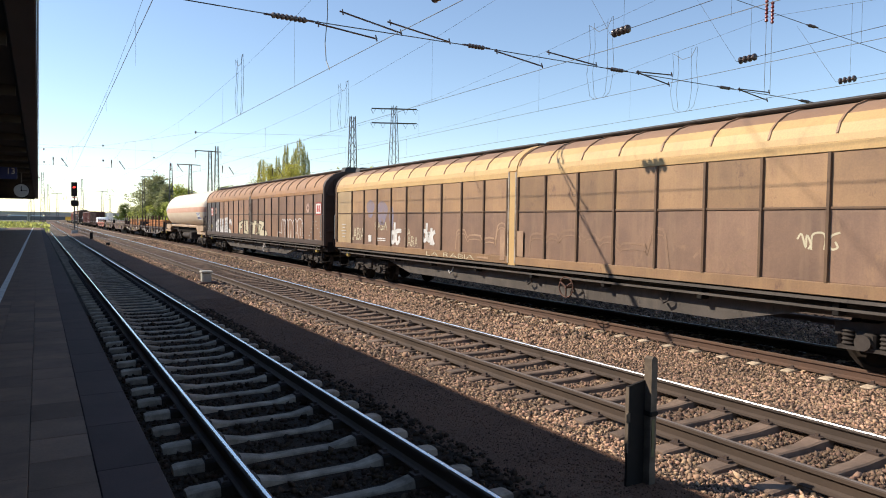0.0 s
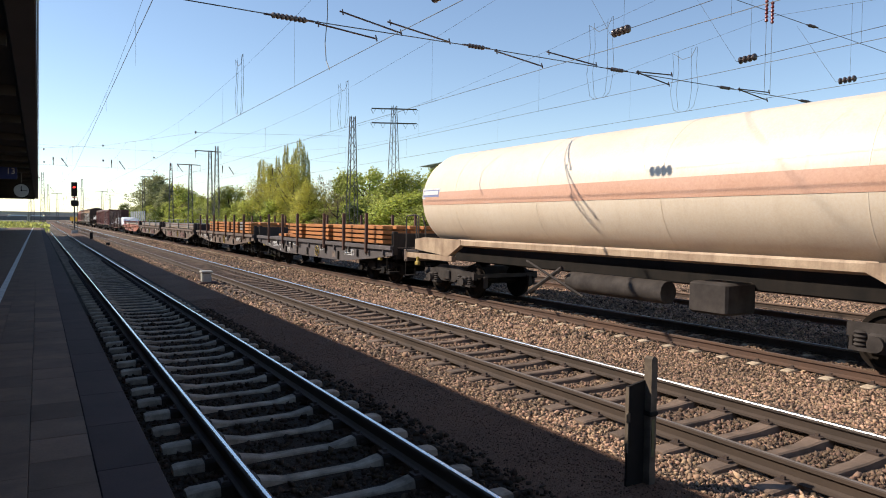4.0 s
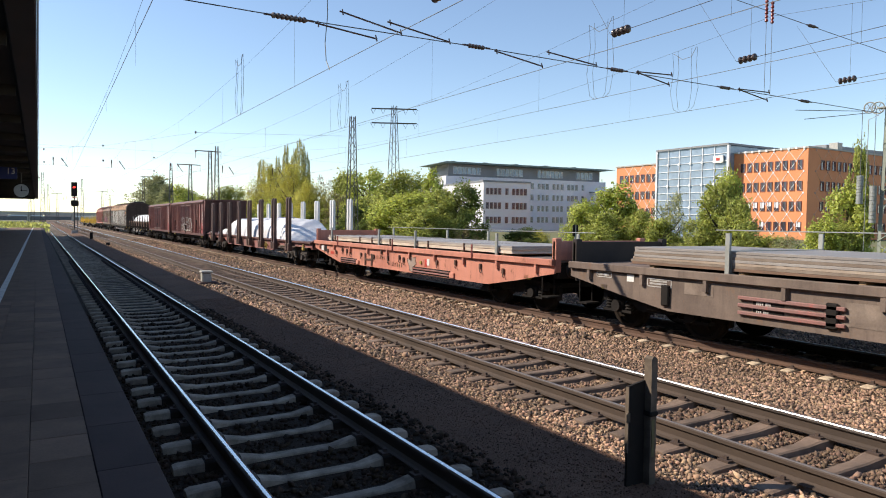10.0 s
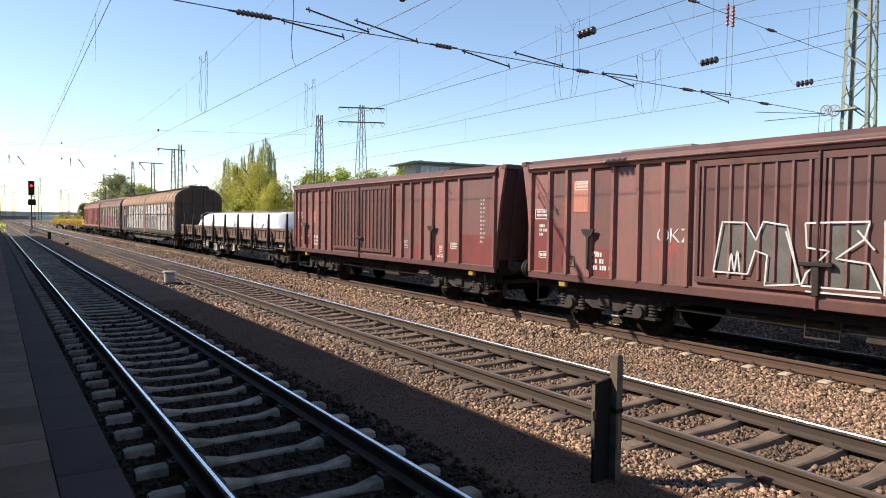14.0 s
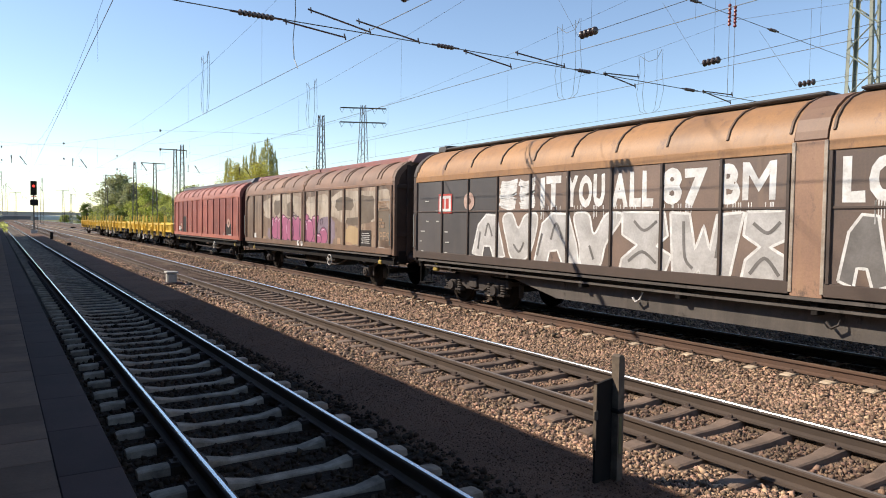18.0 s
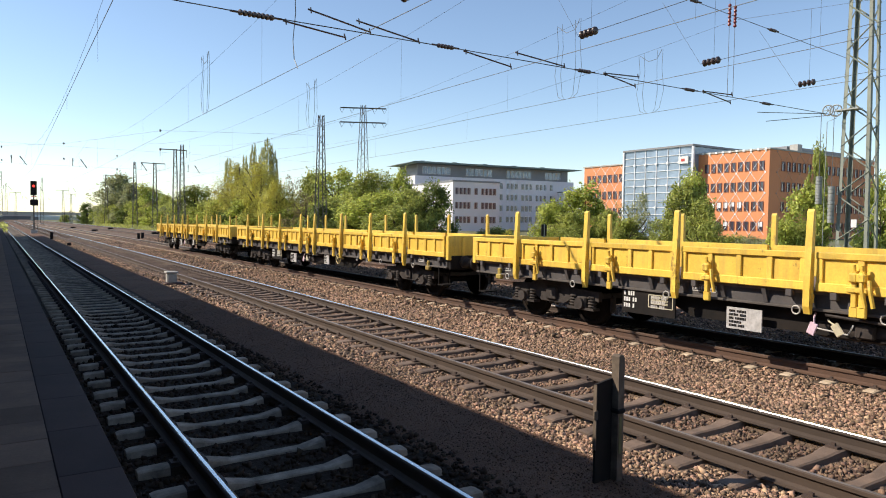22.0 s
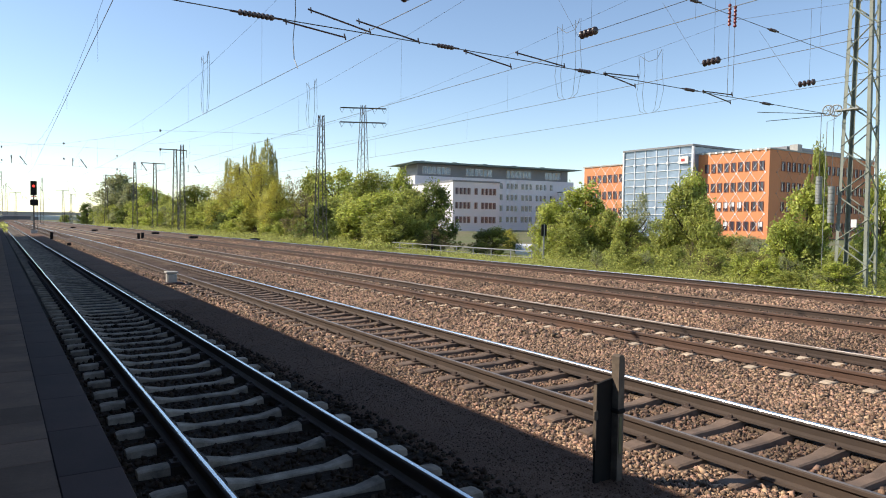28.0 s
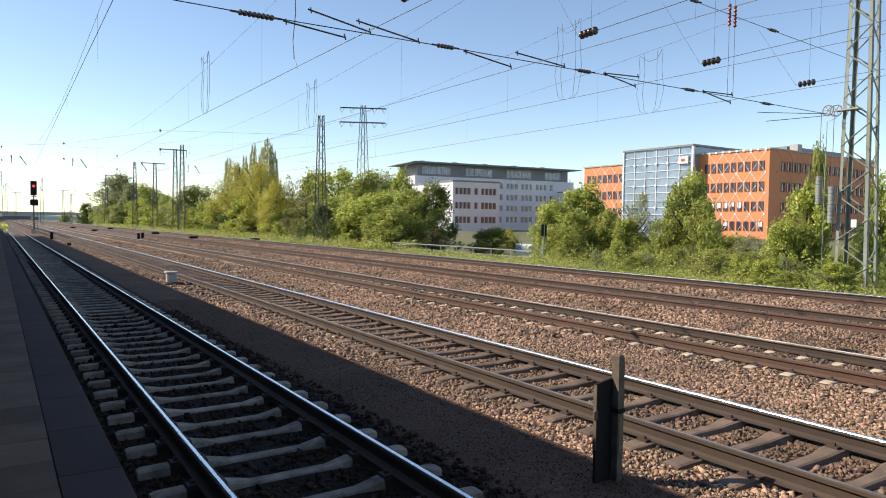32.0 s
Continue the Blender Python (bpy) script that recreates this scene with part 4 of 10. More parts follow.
def windows_on(parent, axis, at, spots, w, h, glassm, framem, sill=True, sign=-1):
    """Windows with frames in a wall plane. axis: the wall's normal; spots: (along, sill height)."""
    f, g = Mesh(), Mesh()

    def bx(mm, a0, a1, d0, d1, z0, z1):
        if axis == "x":
            mm.box(min(d0, d1), max(d0, d1), a0, a1, z0, z1)
        else:
            mm.box(a0, a1, min(d0, d1), max(d0, d1), z0, z1)
    bx(f, -w / 2, w / 2, 0, sign * 0.10, -0.07, 0.0)
    bx(f, -w / 2, w / 2, 0, sign * 0.10, h, h + 0.07)
    bx(f, -w / 2 - 0.07, -w / 2, 0, sign * 0.10, -0.07, h + 0.07)
    bx(f, w / 2, w / 2 + 0.07, 0, sign * 0.10, -0.07, h + 0.07)
    bx(f, w * 0.18, w * 0.18 + 0.05, 0, sign * 0.09, 0, h)
    bx(g, -w / 2, w / 2, -sign * 0.02, sign * 0.03, 0, h)
    fd, gd = f.data("window", framem), g.data("pane", glassm)
    for a, z in spots:
        p = (at, a, z) if axis == "x" else (a, at, z)
        o = piece("window", fd, parent, p)
        piece("pane", gd, o, (0, 0, 0))


def orange_house():
    X = 107.8
    t = base("office_building", "orange four-storey office with white lattice lines and glass centre", "office building", at=(X, 0, 0))
    Mesh().box(0, 36, 64.87, 78.6, 0, 15.05).part("wall", "orange", t)
    Mesh().box(0.1, 30, 94.4, 107.6, 0, 14.4).part("wall", "orange", t)
    Mesh().box(-0.15, 36.2, 64.72, 78.6, 15.05, 15.3).part("parapet", "concrete", t)
    Mesh().box(-0.10, 30.2, 94.4, 107.8, 14.4, 14.65).part("parapet", "concrete", t)
    Mesh().box(14, 34, 70, 92, 15.2, 17.0).part("roof_storey", "greywall", t)
    Mesh().box(14, 15.5, 68, 69.5, 15.2, 17.2).part("chimney", "concrete", t)
    # windows of the front and of the side
    rows = (11.66, 8.18, 4.82, 1.42)
    windows_on(t, "x", -0.01, [(66.16 + 1.322 * i, z) for z in rows for i in range(9)], 0.74, 1.48, "window", "frame_red")
    for i in (3, 4, 5, 6, 7):
        Mesh().box(-0.07, -0.03, 66.16 + 1.322 * i - 0.36, 66.16 + 1.322 * i + 0.36, rows[2] + (0.5 if i != 4 else 0.75), rows[2] + 1.46).part("window_blind", "frame_white", t, "white lowered blind")
    for i, k in ((5, 3), (0, 3), (8, 2)):
        Mesh().box(-0.07, -0.03, 66.16 + 1.322 * i - 0.36, 66.16 + 1.322 * i + 0.36, rows[k] + 0.7, rows[k] + 1.46).part("window_blind", "frame_white", t, "white lowered blind")
    windows_on(t, "x", 0.09, [(95.6 + 1.5 * i, z) for z in (11.0, 7.5, 4.0) for i in range(8)], 0.85, 1.5, "window", "frame_red")
    windows_on(t, "y", 64.86, [(4.08 + 1.65 * i, z) for z in rows for i in range(19)], 0.9, 1.48, "window", "frame_red")
    # white lattice of joints with a stud at each crossing
    stud = Mesh().box(-0.05, 0.02, -0.14, 0.14, -0.14, 0.14, 0.01).data("facade_stud", "frame_white")
    levels = (0.7, 4.22, 7.75, 11.3, 14.82)
    for x, y0, n, p, s0 in ((-0.02, 65.55, 5, 2.68, 1), (0.08, 94.9, 5, 2.62, 0)):
        for za, zb in zip(levels, levels[1:]):
            zb -= 0.4 * (zb > 14 and not s0)
            for i in range(n):
                ya, yb = y0 + p * i, y0 + p * (i + 1)
                if yb > (78.5 if s0 else 107.6):
                    yb = ya
                for q in ((ya, za, yb, zb), (yb, za, ya, zb)):
                    if yb > ya:
                        joint(t, "frame_white", "x", x, *q)
                piece("facade_stud", stud, t, (x, ya, zb))
    stud = Mesh().box(-0.14, 0.14, -0.05, 0.02, -0.14, 0.14, 0.01).data("facade_stud", "frame_dull")
    for za, zb in zip(levels, levels[1:]):
        for i in range(9):
            xa, xb = 2.2 + 3.55 * i, 2.2 + 3.55 * (i + 1)
            for q in ((xa, za, xb, zb), (xb, za, xa, zb)):
                joint(t, "orange_joint", "y", 64.86, *q)
            piece("facade_stud", stud, t, (xa, 64.86, zb))
    for i in range(10):
        Mesh().box(-0.22, -0.13, 65.3 + 1.34 * i, 65.7 + 1.34 * i, 14.98, 15.34).part("eaves_clip", "frame_white", t)
    # glass centre
    g = Mesh().box(-1.9, 20, 78.6, 94.4, 0, 16.6).part("glass_hall", "bluewindow", t, "blue glass curtain wall with white bars")
    Mesh().box(-2.2, 20, 78.2, 94.7, 16.6, 16.95).part("roof_edge", "greywall", g)
    Mesh().box(-2.15, -1.75, 78.15, 78.55, 0, 16.6).part("corner_post", "frame_white", g)
    Mesh().box(-2.15, -1.7, 94.4, 94.75, 0, 16.6).part("corner_post", "frame_white", g)
    for i in range(1, 6):
        y = 78.6 + 15.8 * i / 6
        Mesh().box(-2.02, -1.9, y - 0.06, y + 0.06, 0, 16.6).part("mullion", "frame_white", g)
    for i in range(1, 12):
        z = 16.6 * i / 12
        Mesh().box(-2.04, -1.9, 78.6, 94.4, z - 0.05, z + 0.05).part("transom", "frame_white", g)
    for i in range(1, 6):
        for z in (13.8, 9.7, 5.5):
            Mesh().box(-2.2, -2.04, 78.6 + 15.8 * i / 6 - 0.22, 78.6 + 15.8 * i / 6 + 0.22, z - 0.22, z + 0.22).part("lamp_box", "frame_white", g)
    Mesh().box(-2.35, -2.05, 79.2, 81.2, 13.5, 14.8).part("company_sign", "white", g, "white sign plate with a red shape")
    Mesh().box(-2.40, -2.36, 79.85, 80.6, 13.9, 14.4).part("sign_shape", "redsign", g, "plain red shape")


orange_house()


def white_house():
    """The long pale office, turned eight degrees from the tracks."""
    t = base("office_building", "long white office with grey top storey and flat overhanging roof", "office building", at=pose(99.8, 166.2, 0, 0, 0, -8))
    # local x along the long front, y behind it
    Mesh().box(0, 55, 0, 16, 0, 15.4).part("wall", "whitewall", t)
    Mesh().box(1.2, 53.5, 1.2, 15, 15.4, 18.9).part("top_storey", "greywall", t)
    Mesh().prism([(-2.8, 18.75), (-0.5, 19.4), (54, 19.35), (57.5, 19.2), (54, 18.9), (-1.5, 18.95)], "y", -1.6, 17).part("roof", "teal", t, "thin overhanging roof")
    Mesh().box(-2.7, 10.3, -30, 0, 0, 12.1).part("wing", "whitewall", t)
    Mesh().box(-2.9, 10.5, -30.2, 0, 12.1, 12.5).part("parapet", "greywall", t)
    Mesh().box(49, 62, -12, 8, 0, 11.9).part("wing", "whitewall", t)
    Mesh().box(48.8, 62.2, -12.2, 8, 11.9, 12.2).part("parapet", "greywall", t)
    wins = [(20.2 + 1.45 * i + 0.9 * (i // 3), z) for z in (12.5, 9.1, 5.8, 2.4) for i in range(16)]
    windows_on(t, "y", -0.01, wins, 0.95, 1.7, "window", "frame_white")
    windows_on(t, "y", -30.01, [(q, z) for z in (9.1, 5.6, 2.1) for q in (-1.6, -0.5, 0.6, 1.7, 3.7, 5.6, 6.7, 7.8, 8.9)], 0.75, 1.5, "window", "frame_greige")
    windows_on(t, "y", 1.19, [(3.5 + 1.5 * i + 5 * (i // 6), 16.2) for i in range(22)], 1.2, 1.9, "bluewindow", "frame_white")
    windows_on(t, "y", -12.01, [(50.5 + 2.2 * i, z) for z in (8.6, 5.2) for i in range(5)], 1.0, 1.7, "window", "frame_white")
    windows_on(t, "x", -0.01, [(2 + 2.2 * i, z) for z in (12.5, 9.1, 5.8) for i in range(6)], 0.9, 1.7, "window", "frame_white")
    for i in range(5):
        Mesh().box(4 + 10.5 * i, 5.2 + 10.5 * i, 5, 7, 19.2, 20.2).part("roof_vent", "teal", t)


white_house()
t = base("office_building", "low white hall with a curved roof far behind the trees", "building", at=(140, 268, 0))
Mesh().box(-10, 40, 0, 20, 0, 16).part("wall", "whitewall", t)
Mesh().prism([(-12, 16), (-4, 18.5), (10, 20), (26, 19), (42, 16)], "y", -1, 21).part("roof", "frame_white", t)
t = base("road_bridge", "distant grey road bridge across the tracks", "bridge", at=(0, 470, -1.0))
Mesh().box(-160, 70, -4, 4, 4.2, 5.6).part("deck", "concrete", t)
Mesh().box(-160, 70, -4.3, -4.1, 5.6, 6.1).part("parapet", "concrete", t)
for x in (-90, -60, -30, -5, 18, 42, 68):
    Mesh().box(x - 0.7, x + 0.7, -3, 3, 0.4, 4.2).part("pier", "concrete", t)

# ---- fence, sign post, parked car ----
t = base("railing", "low grey steel railing in the grass", "railing", at=(29.0, 0, -0.55))
for y in np.arange(33.5, 52.5, 2.15):
    Mesh().box(-0.03, 0.03, y - 0.03, y + 0.03, -0.05, 0.85).part("railing_post", "galv", t)
Mesh().box(-0.025, 0.025, 33.4, 52.0, 0.80, 0.87).part("top_rail", "galv", t)
Mesh().box(-0.02, 0.02, 33.4, 52.0, 0.40, 0.44).part("middle_rail", "galv", t)
t = base("street_sign", "back of a dark sign on a thin grey post", "sign", at=(29.3, 32.7, -0.55))
Mesh().tube([(0, 0, 0), (0, 0, 2.6)], 0.06, 8).part("post", "galv", t)
Mesh().box(-0.22, 0.22, -0.04, 0.04, 1.85, 2.6, 0.02).part("plate", "blackboard", t)


def parked_car(x, y, rz):
    t = base("parked_car", "small white car parked beyond the railing", "car", at=pose(x, y, -1.5, 0, 0, rz))
    side = [(-2.0, 0.35), (-2.02, 0.7), (-1.9, 0.85), (-1.1, 0.95), (-0.55, 1.42), (0.75, 1.46), (1.5, 1.0), (1.98, 0.92), (2.05, 0.5), (2.0, 0.3)]
    b = Mesh().prism(side, "x", -0.82, 0.82).part("body", "carwhite", t)
    Mesh().prism([(-0.95, 0.98), (-0.52, 1.36), (0.70, 1.40), (1.3, 1.0)], "x", -0.835, 0.835).part("side_windows", "window", b)
    for s in (-1.25, 1.25):
        for q in (-0.78, 0.78):
            w = Mesh().disc((q, s, 0.32), (1, 0, 0), 0.32, 0.2, 16).part("wheel", "tyre", t)
            Mesh().disc((q * 1.14, s, 0.32), (1, 0, 0), 0.2, 0.04, 12).part("rim", "galv", w)


parked_car(45.8, 54.2, -40)


# ---- trees and bushes ----
LEAF_V = [(-0.5, 0, 0), (0, 0.28, 0.06), (0.5, 0, 0), (0, -0.28, 0.06)]
LEAF_F = [(0, 1, 2, 3)]
rng = np.random.default_rng(7)


def facing(g, d):
    """Rotation matrices that turn the z axis along d, spun at random."""
    d = d / np.linalg.norm(d, axis=1)[:, None]
    u = np.cross(d, g.normal(size=d.shape))
    u /= np.linalg.norm(u, axis=1)[:, None]
    return np.stack([u, np.cross(d, u), d], 2)


def crown_mesh(name, seed, mat, blobs, leaves, size, shoots=0.25, upward=0.7, reach=1.0):
    """Leaves strewn over many small uneven clumps and along shoots that stand out of them; unit crown, 1 m half width, 2 m high."""
    g = np.random.default_rng(seed)
    blobs = np.array(blobs)
    w = blobs[:, 3] ** 2
    k = g.choice(len(blobs), leaves, p=w / w.sum())
    b = blobs[k]
    d = g.normal(size=(leaves, 3))
    d /= np.linalg.norm(d, axis=1)[:, None]
    r = b[:, 3] * g.uniform(0.3, 1.0, leaves) ** 0.5
    p = b[:, :3] + d * r[:, None]
    # shoots
    n = 5 * len(blobs)
    sd = g.normal(size=(n, 3)) + (0, 0, upward)
    sd /= np.linalg.norm(sd, axis=1)[:, None]
    own = g.integers(0, len(blobs), n)
    on = g.random(leaves) < shoots
    j = g.integers(0, n, leaves)[on]
    along = g.random(on.sum())
    c = blobs[own[j]]
    p[on] = c[:, :3] + sd[j] * (c[:, 3] * (0.7 + 0.9 * reach * along))[:, None] + g.normal(size=(on.sum(), 3)) * (c[:, 3] * 0.16 * (1.15 - along))[:, None]
    out = d + 0.45 * (p - (0, 0, 0.8)) + (0, 0, 0.5) + 0.55 * g.normal(size=(leaves, 3))
    s = g.uniform(0.55, 1.35, (leaves, 1)) * size * np.ones((1, 3))
    # bring the crown to its nominal size
    p[:, 2] *= 2.0 / np.quantile(p[:, 2], 0.9985)
    return cloud(name, LEAF_V, LEAF_F, p, facing(g, out), s, mat)


def lumps(seed, n, spread=0.8, low=0.02, high=1.85, r0=0.10, r1=0.24):
    g = random.Random(seed)
    out = []
    for i in range(n):
        z = low + (high - low) * (i + g.random()) / n
        q = spread * math.sin(math.pi * min(1, max(0.16, (z + 0.65) / 2.65))) ** 0.6
        a = g.uniform(0, 2 * math.pi)
        u = q * g.random() ** 0.4 * (0.8 + 0.25 * math.sin(3 * a + seed))
        out.append((u * math.cos(a), u * math.sin(a), z * (1 - 0.16 * (u / spread) ** 2), g.uniform(r0, r1)))
    return out


CROWNS = {}
for k in range(3):
    CROWNS["green", k] = crown_mesh("crown", 20 + k, "leaf", lumps(k, 85), 15000, 0.062)
    CROWNS["bright", k] = crown_mesh("crown", 80 + k, "leaf_bright", lumps(90 + k, 70), 9000, 0.075)
    CROWNS["dark", k] = crown_mesh("crown", 30 + k, "leaf_dark", lumps(40 + k, 75), 13000, 0.062)
CROWNS["yellow", 0] = crown_mesh("crown", 50, "leaf_yellow", lumps(60, 110, r0=0.12, r1=0.24), 30000, 0.034, 0.3, 1.2)
CROWNS["yellow", 1] = crown_mesh("crown", 51, "leaf_yellow", lumps(61, 110, r0=0.12, r1=0.24), 28000, 0.034, 0.3, 1.2)
CROWNS["pale", 0] = crown_mesh("crown", 55, "leaf_pale", lumps(67, 60, r0=0.09, r1=0.2), 9000, 0.04, 0.5, 1.0)
CROWNS["pale", 1] = crown_mesh("crown", 56, "leaf_pale", lumps(68, 130, r0=0.12, r1=0.24), 22000, 0.058, 0.35, 1.0)
CROWNS["brown", 0] = crown_mesh("crown", 52, "leaf_brown", lumps(62, 60, r0=0.09, r1=0.2), 7000, 0.034, 0.5, 1.2)
CROWNS["poplar", 0] = crown_mesh("crown", 53, "leaf_olive", [(0.8 * math.sin(i * 2.4) * (1 - i / 75) ** 0.5, 0.8 * math.cos(i * 2.4) * (1 - i / 75) ** 0.5, 0.05 + i * 0.026 + 0.09 * math.sin(i * 1.9), 0.26 * (1 - i / 90) + 0.05) for i in range(70)], 9000, 0.075, 0.6, 4.0, 1.8)


def trunk_mesh(seed):
    g = random.Random(seed)
    m = Mesh()
    m.tube([(0, 0, -0.15), (0.02, 0.01, 0.5), (0.0, 0.03, 1.0), (0.03, 0, 1.6)], [0.075, 0.055, 0.04, 0.012], 7)
    for i in range(9):
        a, z = g.uniform(0, 6.28), g.uniform(0.25, 1.2)
        d = Vector((math.cos(a), math.sin(a), 0))
        p = Vector((0, 0, z))
        m.tube([p, p + d * 0.28 + Vector((0, 0, 0.18)), p + d * 0.6 + Vector((0, 0, 0.5))], [0.03, 0.018, 0.006], 5)
    return m.data("trunk", "bark", True)


TRUNKS = [trunk_mesh(k) for k in range(3)]
LABELS = {"green": ("fresh green leafy tree at the edge of the railway", "tree"), "dark": ("dark green dense tree behind the railing", "tree"),
          "yellow": ("yellow-green spring tree with thin foliage", "tree"), "brown": ("brownish bush with few leaves", "bush"), "poplar": ("slender tall green poplar", "tree"),
          "bright": ("bright yellow-green leafy young maple by the tracks", "tree"), "pale": ("thin grey-green willow with gaps in its crown", "tree")}


def tree(kind, k, x, y, half, high):
    z0 = float(np.interp(x, [q[0] for q in VERGE], [q[1] for q in VERGE]))
    high -= z0
    lab, cat = LABELS[kind]
    t = base(cat, lab, cat, "trees along the railway", at=(x, y, z0))
    t.rotation_euler = (0, 0, (x * 7.3 + y * 3.1) % 6.28)
    tr = piece("trunk", TRUNKS[k % 3], t, (0, 0, 0))
    cr = piece("crown", CROWNS[kind, k], t, (0, 0, 0))
    tr.scale = (half * 0.8, half * 0.8, high / 2)
    cr.scale = (half, half, high / 2)


# the far end of the wood; pale crowns also carry haze in their leaf colour
for row in (
    ("green", 2, 31, 420.0, 4.0, 3.6),
    ("pale", 0, 41, 520.0, 8.0, 6.5),
    ("pale", 1, 52, 500.0, 8.0, 6.0),
    ("dark", 0, 33, 330, 5.4, 8.7),
    ("pale", 1, 34, 246.0, 10.2, 16.6),
    ("pale", 1, 36, 232, 7.5, 13.0),
    ("green", 2, 31, 240, 5.0, 6.0),
    ("bright", 1, 35, 200.4, 7.3, 11.7),
    ("green", 2, 35, 174.2, 5.0, 7.9),
    ("pale", 0, 33, 151.8, 6.3, 6.6),
    ("poplar", 0, 42, 148.2, 1.6, 15.3),
    ("green", 0, 34, 143.7, 6.9, 9.0),
    ("poplar", 0, 42, 141.6, 1.1, 13.9),
):
    tree(*row)
# poplars and willows
for row in (
    ("brown", 0, 38, 138.8, 5.9, 9.3),
    ("poplar", 0, 42, 136.3, 1.2, 15.0),
    ("poplar", 0, 42, 131.3, 1.3, 16.8),
    ("poplar", 0, 43, 129.2, 1.1, 16.0),
    ("poplar", 0, 42, 122.7, 1.6, 17.0),
    ("poplar", 0, 43, 121.9, 1.1, 14.8),
    ("yellow", 0, 35, 118.0, 5.6, 11.8),
    ("dark", 1, 33, 117.7, 5.0, 3.7),
    ("dark", 0, 48, 114.1, 6.6, 6.2),
    ("green", 0, 33, 102.5, 5.1, 3.3),
    ("yellow", 1, 34, 102.4, 5.4, 10.9),
):
    tree(*row)
# the thicket by the pylons
for row in (
    ("dark", 1, 50, 100.2, 6.0, 6.9),
    ("brown", 0, 38, 99.6, 3.8, 9.0),
    ("green", 1, 40, 96.3, 4.2, 9.8),
    ("yellow", 0, 33, 92.6, 4.1, 7.8),
    ("bright", 1, 33, 90.3, 4.0, 3.5),
    ("bright", 2, 40, 87.2, 5.7, 9.4),
    ("green", 2, 36, 81.9, 4.3, 5.1),
    ("green", 0, 39, 75.1, 5.4, 8.4),
    ("yellow", 0, 60, 74.3, 2.1, 1.3),
    ("bright", 0, 36, 72.1, 4.3, 5.2),
    ("bright", 1, 40, 69.4, 2.9, 8.4),
):
    tree(*row)
# trees before the pale office
for row in (
    ("bright", 2, 35, 62.2, 4.6, 5.2),
    ("green", 2, 36, 61.6, 4.0, 5.5),
    ("green", 1, 36, 58.7, 3.3, 4.9),
    ("dark", 0, 37, 57.9, 3.4, 6.3),
    ("dark", 2, 42, 54.6, 3.3, 1.7),
    ("brown", 0, 34, 53.4, 2.5, 1.5),
    ("dark", 0, 44, 44.0, 4.0, 1.2),
    ("bright", 0, 36, 39.4, 2.4, 4.0),
    ("dark", 1, 44, 38.8, 3.7, 1.5),
    ("bright", 1, 38, 37.8, 3.4, 5.3),
    ("green", 0, 35, 36.2, 2.7, 3.0),
):
    tree(*row)
# trees before the orange office
for row in (
    ("green", 2, 37, 34.5, 2.1, 3.2),
    ("pale", 0, 40, 34.4, 2.5, 4.5),
    ("dark", 2, 44, 33.7, 3.4, 1.6),
    ("green", 1, 36, 31.8, 2.2, 2.6),
    ("green", 0, 36, 28.5, 1.9, 2.6),
    ("green", 1, 37, 28.0, 2.6, 5.0),
    ("bright", 0, 38, 27.9, 1.7, 5.8),
    ("green", 0, 36, 25.8, 1.8, 3.8),
    ("green", 1, 36, 24.0, 2.4, 1.6),
    ("brown", 0, 35, 22.3, 2.1, 1.5),
    ("pale", 0, 34, 20.9, 2.2, 1.6),
):
    tree(*row)
# by the mast
for row in (
    ("green", 1, 34, 17.9, 0.9, 6.3),
    ("bright", 1, 31, 17.8, 1.4, 2.5),
    ("bright", 2, 33, 17.8, 1.9, 4.1),
    ("green", 0, 32, 17.5, 1.4, 2.3),
    ("bright", 1, 36, 15.9, 1.4, 4.8),
    ("green", 2, 30, 14.3, 0.9, 1.5),
):
    tree(*row)
# low hedge filling the gaps along the line
g = random.Random(4)
for i in range(34):
    y = 58 + i * 7.5 + g.uniform(-2, 2)
    tree(("green", "bright", "dark", "brown", "bright")[i % 5], 0 if i % 5 == 3 else i % 3, 33 + g.uniform(-1.5, 3), y, g.uniform(3.4, 5.5), g.uniform(2.6, 5.0) + y * 0.012)
for i in range(30):
    y = 9 + i * 0.62 + g.uniform(-0.6, 0.6)
    x = g.uniform(26.4, 32.5)
    r = g.uniform(0.6, 1.1)
    tree(("green", "bright", "pale", "brown", "green")[i % 5], 0 if i % 5 in (2, 3) else i % 3, x, y, r, (x - 25.0) * 0.11 + g.uniform(0.15, 0.6))
for i in range(56):
    y = 56 + i * 1.9 + g.uniform(-1, 1)
    x = g.uniform(31, 34)
    tree(("green", "bright", "dark", "brown", "green")[i % 5], 0 if i % 5 == 3 else i % 3, x, y, g.uniform(1.6, 2.8), g.uniform(0.8, 2.6))

